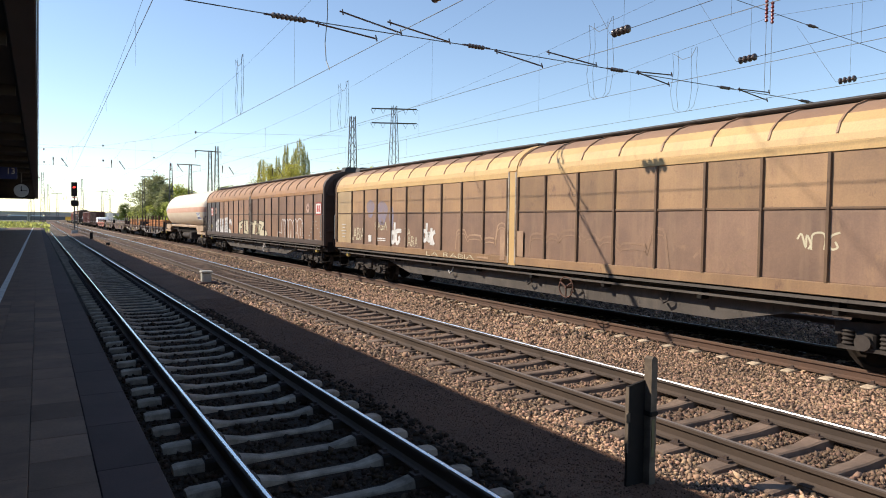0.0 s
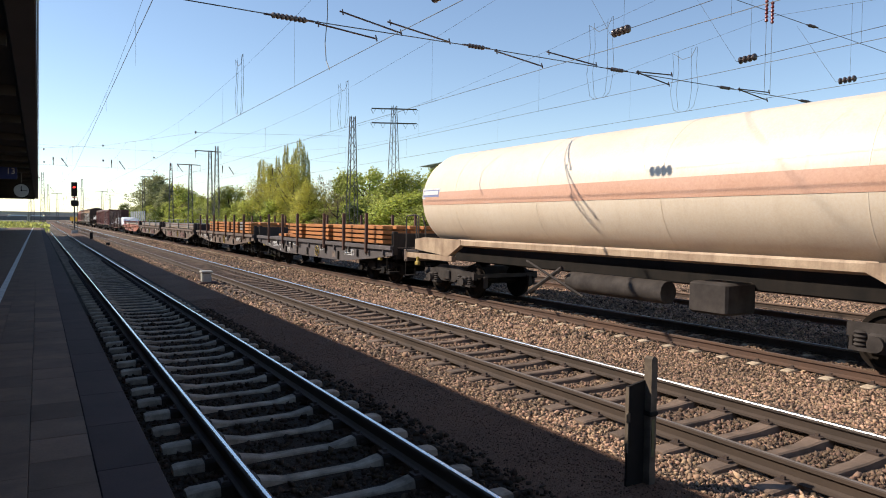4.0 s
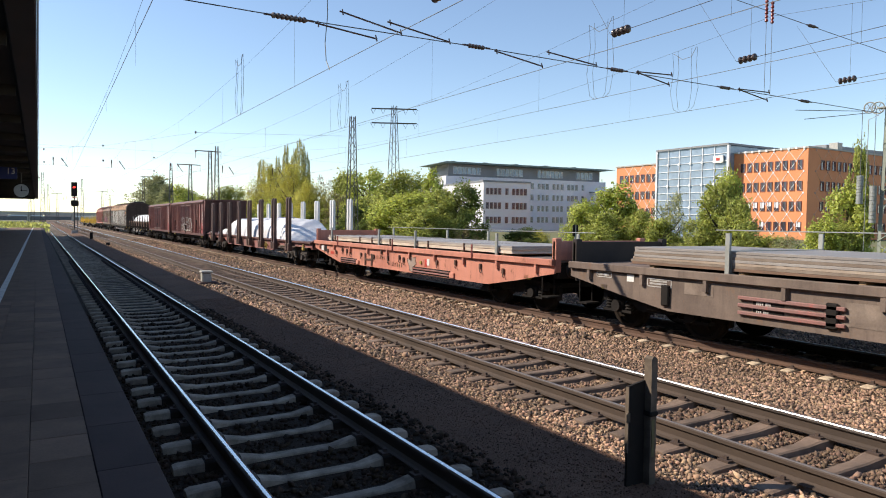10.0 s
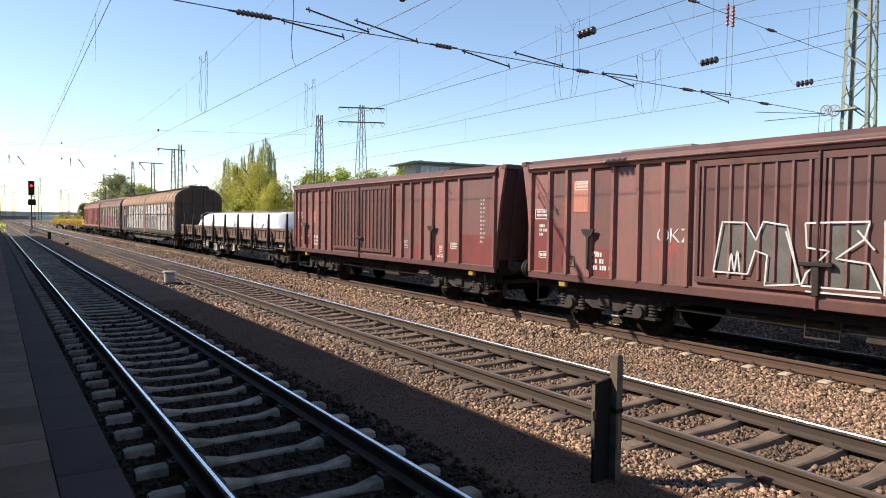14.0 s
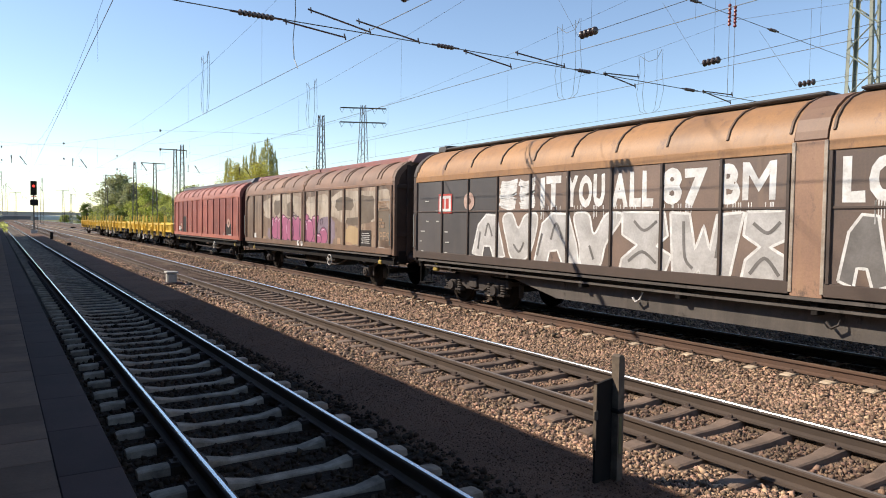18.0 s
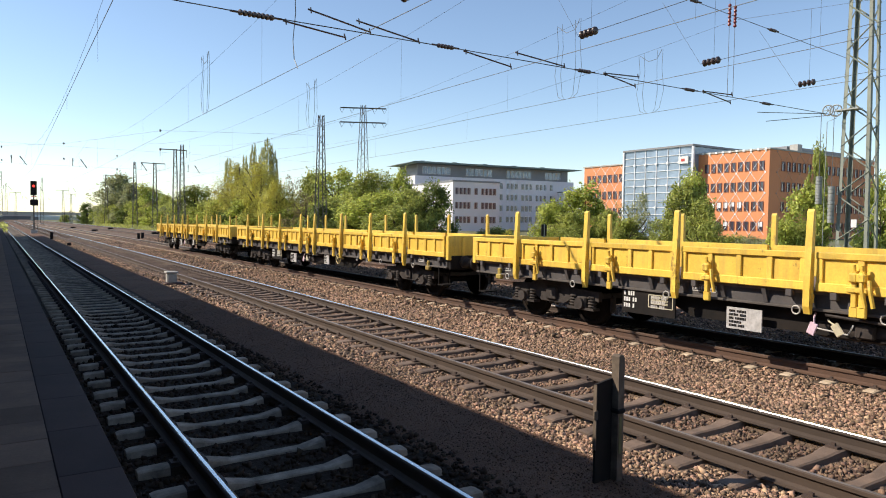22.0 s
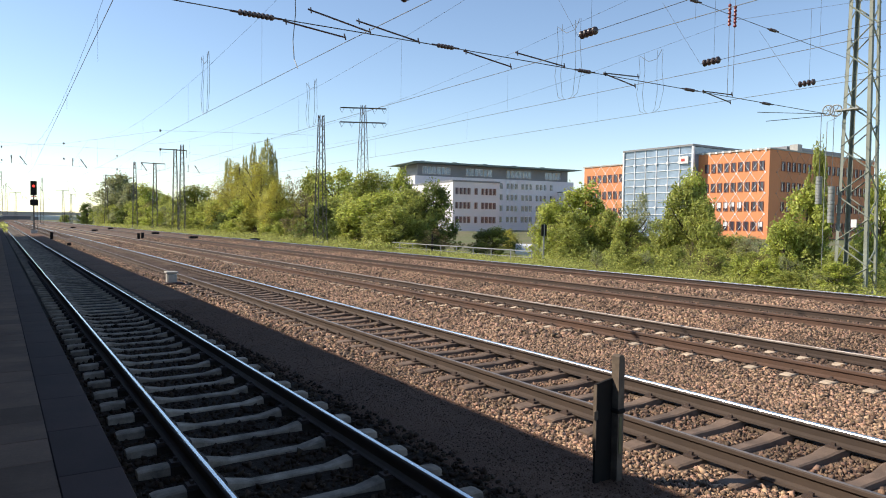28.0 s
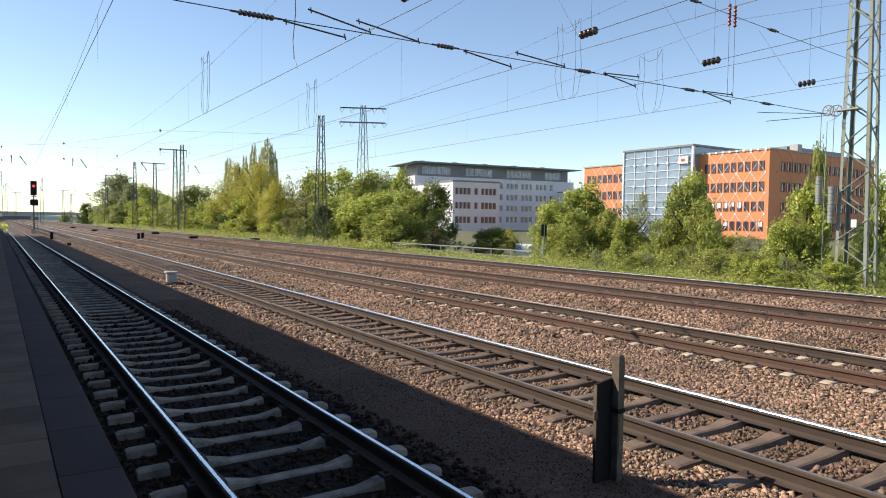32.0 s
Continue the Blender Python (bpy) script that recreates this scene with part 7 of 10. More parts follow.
    # walls with framed panels
    for s in (-1, 1):
        for side, (a, b) in enumerate(((-L / 2 + 0.1, mid[0] - 0.02), (mid[1] + 0.02, L / 2 - 0.1))):
            w = Mesh().box(*sorted((s * 1.41, s * 1.45)), a, b, zf + 0.02, zd + 0.05).part("sliding_wall", wall, t)
            Mesh().box(*sorted((s * 1.44, s * 1.475)), a, b, zd, ze, 0.008).part("top_rail", light or roof, w)
            Mesh().box(*sorted((s * 1.44, s * 1.485)), a, b, zf + 0.02, zp, 0.008).part("bottom_rail", rib if not light else wall, w)
            n = round((b - a) / pitch)
            lines = [b - shift[0] - pitch * (n - i) if side == 0 else a - shift[1] + pitch * i for i in range(n + 1)]
            lines[0], lines[-1] = a + 0.05, b - max(0.05, shift[0] * (side == 0))
            split = (zp + 0.005, 2.335, zd - 0.005) if low else (zp + 0.005, zd - 0.005)
            for i in range(n):
                for z0, z1, mt in zip(split, split[1:], (low, wall) if low else (wall,)):
                    mt = own[1] if own[0] and side and i >= n - own[0] else mt
                    Mesh().box(*sorted((s * 1.45, s * 1.456)), lines[i] + 0.025, lines[i + 1] - 0.025, z0, z1).part("wall_panel", mt, w)
            rd = Mesh().prism([(0.0, -rw), (0.0, rw), (s * deep, rw - 0.014), (s * deep, 0.014 - rw)], "z", zp, zd).data("wall_rib", rib)
            for q in lines:
                piece("wall_rib", rd, w, (s * 1.45, q, 0))
            if belly:
                Mesh().box(*sorted((s * 1.45, s * 1.474)), a, b, 2.335, 2.375, 0.006).part("stringer", rib, w)
            else:
                q = lines[0] if side == 0 else lines[-1]
                d = 1 if side == 0 else -1
                Mesh().prism([(q + d * 0.05, zd + 0.01), (q + d * 0.36, zd + 0.01), (q + d * 0.05, zd - 0.20)], "x", *sorted((s * 1.45, s * (1.45 + deep)))).part("corner_plate", rib, w)
    c = both_sides(half, 1.012, 0.025)
    Mesh().prism(c + list(reversed(both_sides(half, 0.96, -0.06))), "y", mid[0], mid[1]).part("middle_hoop", light or mid_mat or roof, t)
    for s in (-1, 1):
        Mesh().box(*sorted((s * 1.40, s * 1.478)), mid[0], mid[1], zf, ze).part("middle_post", light or mid_mat or rib, t)
        for q in mid:
            Mesh().box(*sorted((s * 1.47, s * 1.492)), q - 0.028, q + 0.028, zf + 0.05, ze, 0.006).part("sealing_strip", "strip_pale" if belly else rib, t, "pale worn sealing strip" if belly else "")
    # underframe
    for s in (-1, 1):
        x0, x1 = sorted((s * 1.10, s * 1.22) if belly else (s * 1.22, s * 1.38))
        if belly:
            k = L / 2 - 5.2
            Mesh().prism([(-L / 2 + 0.15, 1.0), (L / 2 - 0.15, 1.0), (L / 2 - 0.15, 0.82), (k + 1.1, 0.80), (k - 0.3, 0.50), (-k + 0.3, 0.50), (-k - 1.1, 0.80), (-L / 2 + 0.15, 0.82)], "x", x0, x1).part("sole_bar", sole, t)
        else:
            Mesh().box(x0, x1, -L / 2 + 0.15, L / 2 - 0.15, 0.80, 1.0, 0.01).part("sole_bar", "black", t)
        Mesh().box(*sorted((s * 1.36, s * 1.50)), -L / 2 + 0.3, L / 2 - 0.3, 1.03, 1.075).part("slide_rail", "solegrey", t)
        if belly:
            Mesh().box(*sorted((s * 1.28, s * 1.43)), -L / 2 + 0.5, L / 2 - 0.5, 0.90, 0.94).part("slide_rail", "solegrey", t)
            for q in np.arange(-L / 2 + 1.2, L / 2 - 1, 2.32):
                Mesh().box(*sorted((s * 1.2, s * 1.42)), q - 0.05, q + 0.05, 0.82, 1.04, 0.01).part("rail_bracket", "black", t)
            for q in (-4.6, -0.6, 2.9):
                Mesh().tube([(s * 1.30, q, 0.86), (s * 1.34, q + 0.02, 0.72), (s * 1.34, q + 0.12, 0.66), (s * 1.33, q + 0.2, 0.74)], 0.022, 6).part("lashing_ring", "greybar" if q == 2.9 else "bogie", t)
    if bogies:
        for s in (-1, 1):
            bogie(t, s * (L / 2 - 2.35))
    else:
        for s in (-1, 1):
            y = s * (L / 2 - 2.35)
            wheelset(t, y)
            for q in (-1, 1):
                m = Mesh()
                m.box(q * 1.08 - 0.09, q * 1.08 + 0.09, y - 0.16, y + 0.16, 0.30, 0.62, 0.03)
                m.disc((q * 1.19, y, 0.457), (1, 0, 0), 0.12, 0.06, 14)
                m.disc((q * 1.235, y, 0.457), (1, 0, 0), 0.06, 0.04, 12)
                m.tube([(q * 1.08, y - 0.75, 0.80), (q * 1.08, y - 0.4, 0.68), (q * 1.08, y, 0.63), (q * 1.08, y + 0.4, 0.68), (q * 1.08, y + 0.75, 0.80)], 0.045, 6)
                m.box(q * 1.02 - 0.02, q * 1.02 + 0.02, y - 0.32, y + 0.32, 0.35, 0.85)
                for d in (-0.54, 0.54):
                    m.box(q * 0.76 - 0.06, q * 0.76 + 0.06, y + d - 0.04, y + d + 0.04, 0.28, 0.62, 0.015)
                m.part("axle_guard", "bogie", t, smooth=True)
        for q in (-1, 1):
            Mesh().tube([(q * 1.15, -3.3, 0.80), (q * 1.15, -2.4, 0.56), (q * 1.15, 2.4, 0.56), (q * 1.15, 3.3, 0.80)], 0.035, 5).part("truss_rod", "bogie", t)
        handwheel(t, -2.35, 0.72, 0.18, -1.42, "greybar")
    m = Mesh()
    m.box(-0.9, 0.2, -1.4, -0.2, 0.45, 0.85, 0.05)
    m.tube([(-0.5, 0.4, 0.6), (-0.5, 1.6, 0.6)], 0.2, 12)
    m.tube([(0.1, -L / 2 + 2, 0.7), (0.1, L / 2 - 2, 0.7)], 0.03, 6)
    m.part("brake_gear", "bogie", t)
    ends(t, L, 1.05)
    for s in (-1, 1):
        Mesh().tube([(-1.47, s * (L / 2 - 0.12), 1.35), (-1.55, s * (L / 2 - 0.12), 1.40), (-1.55, s * (L / 2 - 0.12), 2.28), (-1.47, s * (L / 2 - 0.12), 2.33)], 0.014, 5).part("grab_rail", "galv", t)
    return t


def round_mark(t, y, z, r, x=-1.468):
    Mesh().disc((x, y, z), (1, 0, 0), r, 0.006, 20).part("round_mark", "markpink", t, "faded round mark")
    Mesh().disc((x - 0.004, y, z), (1, 0, 0), r * 0.36, 0.006, 18).part("mark_centre", "rust_dark", t)


def notices(t, y, seed, n=5, z0=1.5, z1=2.6):
    g = random.Random(seed)
    bars(t, "greybar", [(y + g.uniform(-0.3, 0.3), z0 + (z1 - z0) * i / n, g.uniform(0.08, 0.2), 0.03) for i in range(n)])


def put_in_train(t, front, rear):
    MOVERS.append((t, (front + rear) / 2))
    return t


# the wagons in order from the front of the train
w = put_in_train(sliding_wagon("faded tan covered wagon with sliding walls, graffiti and rust stains", 22.3, "tan", "tan_rib", "tan_roof", 1.05, light="tan_light", low="tan_low", sole="solegrey", own=(1, "tan_cream"), drop=0.1), 1.86, 24.16)
WALL = -1.4585
for word, y0, y1, z0, z1 in (("RABIA", 8.55, 9.75, 1.42, 1.86), ("RABiA", 6.75, 7.7, 1.80, 2.06), ("LA", 5.15, 5.5, 1.66, 1.88), ("RABiA", 4.68, 5.52, 1.34, 1.64)):
    sprayed_word(w, word, "spray_cream", y0, y1, z0, z1, -1.503, -0.012, label="pale yellowish sprayed tag", rough=0.03)
spray_art(w, "dk", 6.45, 5.72, 1.40, 2.05, WALL, "spray", None, 0.13, "thick white sprayed tag")
spray_art(w, "dok", 4.38, 3.66, 1.42, 2.05, WALL, "spray", None, 0.12, "thick white sprayed tag")
sprayed_word(w, "LA RABIA", "spray_cream", 1.6, 4.1, 1.12, 1.24, -1.532, -0.012, label="pale sprayed tag", rough=0.02)
for y0, y1, z0, z1 in ((7.75, 8.35, 2.2, 2.8), (6.75, 7.55, 1.95, 2.75), (6.3, 6.6, 1.7, 2.6)):
    Mesh().add([(WALL, y1 - (y1 - y0) * (0.5 + 0.5 * math.cos(q) * (1 + 0.2 * math.sin(3 * q))), z0 + (z1 - z0) * (0.5 + 0.5 * math.sin(q))) for q in np.linspace(0, 6.28, 22)[:-1]], [tuple(range(21))]).part("paint_patch", "bluefade", w, "faint blue rubbed-out paint")
skyline(w, "tan_pale", 0.6, 2.5, 1.35, 2.1, 3, 9, 0.045, -1.505)
skyline(w, "tan_mark", -4.4, -0.7, 1.3, 2.0, 3, 10, 0.05, -1.505)
scrawl(w, "tan_mark", -6.4, -5.2, 1.3, 1.7, 2, 21, 0.05, kinds=(2, 3))
hatching(w, "tan_mark", -8.2, -6.7, 1.28, 1.6, 5, 5, 0.03, -1.4575)
scrawl(w, "spray_cream", -7.7, -7.05, 1.75, 2.0, 3, 19, 0.03, kinds=(2, 1, 3))
bars(w, "tan_pale", [(0.35, 1.55, 0.2, 0.75), (-0.35, 1.6, 0.22, 0.6), (1.2, 1.2, 0.5, 0.05)], -1.492, "paint_patch")
bars(w, "greybar", [(10.35, 1.5 + 0.11 * k, 0.25 + 0.1 * (k % 3), 0.03) for k in range(5)])
bars(w, "white", [(8.05, 1.5, 0.24, 0.22), (7.15, 1.46, 0.6, 0.03), (7.15, 1.52, 0.6, 0.03), (-8.8, 1.3, 0.5, 0.04)])
handwheel(w, -1.9, 0.72, 0.22, -1.42, "rust_dark")

w = put_in_train(sliding_wagon("dark brown covered wagon with dull brown roof and pale graffiti", 21.6, "brown", "brown_rib", "brown_roof", 1.158, sole="solegrey", end="end_shade_grime", own=(3, "slate"), mid=(-0.08, 0.16), shift=(0.22, 0.0)), 25.37, 47.05)
spray_art(w, "silver", 8.3, 4.05, 1.26, 2.16, WALL, "greybar", "silverlit", 0.03, "white and silver striped graffiti letters")
spray_art(w, "silver_dots", 8.3, 4.05, 1.26, 2.16, WALL - 0.002, "slate", "spray", 0.03, "white sprayed commas")
spray_art(w, "silver_dark", 8.3, 4.05, 1.26, 2.16, WALL, "silver_low", None, 0.022, "dark stripes in the letters")
spray_art(w, "cream", 2.6, -3.1, 1.24, 2.06, WALL, "creamline", "spray_cream", 0.05, "cream graffiti letters with dark outlines")
spray_art(w, "rounds", -4.8, -8.75, 1.22, 2.14, WALL + 0.003, "spray", None, 0.042, "white outlines of round letters")
bars(w, "spray", [(-8.38 + 0.10 * (k / 5 - 1) ** 2 + 0.02 * (k % 3), 1.20 + 0.075 * k, 0.22, 0.022) for k in range(11)], WALL - 0.004, "graffiti_hatching")
Mesh().disc((-1.459, 9.35, 1.62), (1, 0, 0), 0.17, 0.004, 14).part("paint_patch", "yellow_bits", w, "yellow paint blot")
for y in (9.2, -10.2):
    bars(w, "redsign", [(y, 2.56, 0.62, 0.5)], name="red_plate")
    bars(w, "white", [(y, 2.56, 0.52, 0.4)], -1.472, "plate_field")
    bars(w, "redsign", [(y + 0.1, 2.56, 0.14, 0.26), (y - 0.1, 2.56, 0.14, 0.26)], -1.476, "plate_shape")
round_mark(w, -8.96, 2.6, 0.2)
round_mark(w, 8.15, 2.6, 0.22)
for k, y in enumerate((10.2, 9.2, -10.2, -9.4)):
    notices(w, y, 20 + k, 6, 1.3, 2.2)
handwheel(w, -2.4, 0.70, 0.2, -1.42, "greybar")


def tank_wagon(front, rear):
    L = rear - front
    t = base("tank_wagon", "cream tank wagon with a faded orange band and blue emblem", "goods wagon", "wagons of the goods train")
    r, zc, h = 1.42, 2.73, L / 2 - 0.75
    prof = [(-h, 0.02), (-h + 0.03, 0.45), (-h + 0.12, 0.86), (-h + 0.28, 1.16), (-h + 0.5, 1.34), (-h + 0.8, r), (0, r), (h - 0.8, r), (h - 0.5, 1.34), (h - 0.28, 1.16), (h - 0.12, 0.86), (h - 0.03, 0.45), (h, 0.02)]
    b = Mesh().lathe((0, 0, zc), (0, 1, 0), prof, 48).part("barrel", "cream", t, smooth=True)
    for s in (-1, 1):
        m, vs, rows = Mesh(), [], [(q, e) for q, e in prof if e > 0.7]
        for q, e in rows:
            vs += [(s * math.sqrt((e + 0.006) ** 2 - (z - zc) ** 2), q, z) for z in (2.57, 2.66, 2.75, 2.84, 2.93)]
        m.add(vs, [(5 * i + k, 5 * i + k + 1, 5 * i + k + 6, 5 * i + k + 5) for i in range(len(rows) - 1) for k in range(4)])
        m.part("orange_band", "tankband", b, smooth=True)
    # emblem plate, standing on the curve of the barrel
    bend = lambda z, o: -math.sqrt((r + o) ** 2 - (z - zc) ** 2)
    for name, mt, ya, yb, za, zb, o in (("emblem", "white", -7.07, -5.79, 2.02, 2.56, 0.006), ("emblem_frame", "blue_stripe", -7.01, -5.85, 2.10, 2.50, 0.010), ("emblem_field", "white", -6.97, -5.89, 2.24, 2.46, 0.014),
                                        ("emblem", "white", 6.2, 7.2, 2.75, 3.05, 0.006), ("emblem_frame", "blue_stripe", 6.26, 7.14, 2.80, 3.0, 0.010), ("emblem_field", "white", 6.3, 7.1, 2.86, 2.97, 0.014)):
        Mesh().prism([(bend(za, o), za), (bend(zb, o), zb), (bend(zb, o) + 0.02, zb), (bend(za, o) + 0.02, za)], "y", ya, yb).part(name, mt, b, "faded blue and white emblem" if name == "emblem" else "")
    for q in (-6.64, -6.16):
        m = Mesh()
        m.prism([(bend(2.14, 0.017), 2.14), (bend(2.42, 0.017), 2.42), (bend(2.42, 0) + 0.01, 2.42), (bend(2.14, 0) + 0.01, 2.14)], "y", q - 0.13, q + 0.13)
        m.part("emblem_shape", "blue_stripe", b)
        Mesh().prism([(bend(2.19, 0.021), 2.19), (bend(2.37, 0.021), 2.37), (bend(2.37, 0) + 0.01, 2.37), (bend(2.19, 0) + 0.01, 2.19)], "y", q - 0.06, q + 0.06).part("emblem_shape", "white", b)
    for q in (-5.3, -1.7, 1.9, 5.4):
        Mesh().lathe((0, q, zc), (0, 1, 0), [(-0.012, r - 0.01), (-0.008, r + 0.004), (0.008, r + 0.004), (0.012, r - 0.01)], 48).part("weld_seam", "cream", b, smooth=True)
    for s in (-1, 1):
        x0, x1 = sorted((s * 1.15, s * 1.3))
        for q in (-1, 1):
            Mesh().box(x0, x1, *sorted((q * (L / 2 - 0.1), q * (h - 2.1))), 0.98, 1.14, 0.01).part("side_sill", "cream_dirty", t, "rust-stained sill")
        Mesh().prism([(s * 1.0, 1.52), (s * 1.27, 1.62), (s * 1.30, 1.58), (s * 1.30, 1.46), (s * 1.0, 1.40)], "y", -h + 2.4, h - 2.4).part("skirt", "cream_dirty", t, "rust-stained cream skirt")
        for q in (-1, 1):
            Mesh().prism([(q * (h + 0.02), 1.26), (q * (h - 1.9), 1.12), (q * (h - 2.55), 1.46), (q * (h - 2.55), 1.60), (q * (h - 0.5), 1.62), (q * (h + 0.02), 1.56)], "x", x0 - 0.01, x1 + 0.01).part("saddle", "cream_dirty", t, "rust-stained cream cradle")
        for q in (-1, 1):
            e = q * (L / 2 - 0.15)
            Mesh().tube([(s * 1.30, e, 1.2), (s * 1.30, e, 2.2), (s * 1.28, e, 2.26), (s * 1.15, e - q * 0.32, 2.30), (s * 1.1, e - q * 0.42, 2.26), (s * 1.1, e - q * 0.42, 1.2)], 0.022, 6).part("hand_rail", "solegrey", t)
            Mesh().tube([(s * 1.28, e - q * 0.62, 1.2), (s * 1.28, e - q * 0.62, 2.16), (s * 1.2, e - q * 0.85, 2.24), (s * 1.15, e - q * 0.95, 1.9), (s * 1.15, e - q * 0.95, 1.3)], 0.022, 6).part("hand_rail", "solegrey", t)
    for q in (-1, 1):
        Mesh().box(-1.3, 1.3, *sorted((q * (L / 2 - 0.1), q * (h - 0.2))), 1.16, 1.2).part("frame_deck", "bogie", t)
    Mesh().box(-0.45, 0.45, -h + 0.3, h - 0.3, 0.95, 1.5, 0.02).part("centre_sill", "black", t)
    m = Mesh()
    m.tube([(-0.9, -1.5, 0.8), (-0.9, 1.2, 0.8)], 0.22, 14)
    m.tube([(-1.2, 1.2, 1.1), (-1.3, 2.2, 0.5), (-1.1, 2.3, 0.5)], 0.05, 6)
    m.box(-1.2, -0.4, -3.0, -2.2, 0.55, 1.1, 0.04)
    m.tube([(-1.25, 2.4, 1.2), (-1.3, 0.4, 0.55)], 0.03, 5)
    m.part("valve_gear", "bogie", t, smooth=True)
    for s in (-1, 1):
        bogie(t, s * (L / 2 - 2.3))
    ends(t, L, 1.05, sill="flatgrey")
    return put_in_train(t, front, rear)


tank_wagon(48.28, 65.4)


def flat_wagon(label, front, rear, side, stakes=(), low_end=True, ribs=True, stake_mat="rust_dark", stake_top=2.36, folded=True, belly=(0.72, 0.53, 2.6), fit=None):
    """A flat wagon with fish-bellied side sills, end boards and stakes."""
    L = rear - front
    t = base("flat_wagon", label, "goods wagon", "wagons of the goods train")
    h = L / 2
    for s in (-1, 1):
        x0, x1 = sorted((s * 1.36, s * 1.41))
        k = h - belly[2]
        sill = Mesh().prism([(-h, 1.26), (h, 1.26), (h, 0.98), (h - 1.4, belly[0]), (k, belly[1]), (-k, belly[1]), (-h + 1.4, belly[0]), (-h, 0.98)], "x", x0, x1).part("side_sill", side, t)
        Mesh().box(*sorted((s * 1.36, s * 1.49)), -h, h, 1.15, 1.29, 0.01).part("top_flange", side, sill)
        if ribs:
            d = Mesh().prism([(0, -0.05), (0, 0.05), (s * 0.07, 0.035), (s * 0.07, -0.035)], "z", 0.96, 1.2).data("stake_pocket", side)
            n = int(L / 1.5)
            for i in range(n + 1):
                piece("stake_pocket", d, sill, (s * 1.41, -h + 0.6 + (L - 1.2) * i / n, 0))
        if s < 0 and folded and not fit:
            for y in (-h * 0.42, h * 0.36):
                g_ = Mesh()
                for j in range(3):
                    g_.box(-1.47, -1.42, y - 0.85, y + 0.85, 0.66 + 0.12 * j, 0.72 + 0.12 * j, 0.01)
                g_.part("folded_stake", "salmon" if side == "salmon" else "oxide", sill, "folded red side stakes")
    Mesh().box(-1.36, 1.36, -h, h, 1.18, 1.26).part("deck", "flatgrey", t)
    for y in np.arange(-h + 0.5, h, 0.9):
        Mesh().box(-1.2, 1.2, y - 0.06, y + 0.06, 0.95, 1.18).part("cross_bearer", "black", t)
    for s in (-1, 1):
        y0, y1 = sorted((s * (h - 0.10), s * (h - 0.02)))
        b = Mesh().box(-1.38, 1.38, y0, y1, 1.26, 1.70 if low_end else 1.35, 0.01).part("end_board", side if side == "salmon" else "board", t)
        for x in (-1.3, 1.3):
            Mesh().box(x - 0.08, x + 0.08, y0 - 0.03, y1 + 0.03, 1.0, 1.76, 0.01).part("end_post", side if side == "salmon" else "board", b)
    sd = Mesh().box(-0.05, 0.05, -0.052, 0.052, 0, stake_top - 1.0, 0.012).data("stake", stake_mat)
    for s in (-1, 1):
        for y in stakes:
            piece("stake", sd, t, (s * 1.50, y, 1.0))
    if fit:
        fit(t)
    else:
        handwheel(t, -0.95, 0.86, 0.2, -1.44)
    if folded and not fit:
        # data panels, painted frames and rows of lettering along the sill
        for y, w_, z0, z1 in ((3.1, 0.52, 0.66, 0.92), (-1.9, 0.46, 0.66, 0.90), (-3.3, 0.6, 0.66, 0.95)):
            Mesh().box(-1.420, -1.405, y - w_ / 2, y + w_ / 2, z0, z1).part("data_panel", "blackboard", t, "black data panel")
            letter_rows(t, "greybar", y + w_ / 2 - 0.06, z1 - 0.08, ((4, 3), (6,), (3, 3)), -1.424, 0.045)
        letter_rows(t, "greybar", 0.9, 1.0, ((3, 2), (2, 4, 2)), -1.416, 0.075)
        frame_mark(t, "greybar", -0.15, 0.78, 0.24, 0.22, -1.416)
        frame_mark(t, "greybar", h - 1.0, 1.08, 0.4, 0.10, -1.416)
        frame_mark(t, "greybar", h - 2.4, 1.02, 0.55, 0.14, -1.416)
        frame_mark(t, "greybar", -h + 1.6, 1.06, 0.36, 0.16, -1.416)
        bars(t, "white", [(h - 1.7, 1.06, 0.18, 0.14), (-h + 2.6, 1.02, 0.22, 0.10)], -1.416)
        bars(t, "rustgrey", [(1.6, 0.86, 0.7, 0.34), (-2.6, 0.82, 0.5, 0.4), (4.4, 0.98, 0.6, 0.2)], -1.4125, "paint_patch")
        for y in (2.1, -0.6, -4.3, 5.1):
            Mesh().box(-1.47, -1.41, y - 0.09, y + 0.09, 0.62, 1.0, 0.02).part("lashing_pocket", "black", t)
    elif not fit:
        # framed plates, rows of white lettering, dark pockets and pale scrapes along the sill
        for y, z, w_, q in ((4.63, 0.955, 0.95, 0.19), (1.96, 1.055, 0.32, 0.09), (5.62, 0.97, 0.3, 0.14), (-4.2, 0.95, 0.9, 0.18)):
            frame_mark(t, "white", y, z, w_, q, -1.416)
        letter_rows(t, "white", 5.05, 0.975, ((6, 3, 4),), -1.416, 0.07)
        letter_rows(t, "greybar", 5.02, 0.905, ((4,), ), -1.416, 0.04)
        letter_rows(t, "white", 3.01, 1.05, ((7, 9),), -1.416, 0.05)
        letter_rows(t, "white", 2.91, 0.83, ((9, 3), (8, 5), (8, 5), (9, 2)), -1.416, 0.036)
        letter_rows(t, "greybar", 2.08, 1.04, ((2, 4),), -1.416, 0.045)
        letter_rows(t, "greybar", -1.2, 0.98, ((3, 4, 2), (6, 3)), -1.416, 0.06)
        letter_rows(t, "white", -3.85, 0.97, ((5, 3, 4),), -1.416, 0.07)
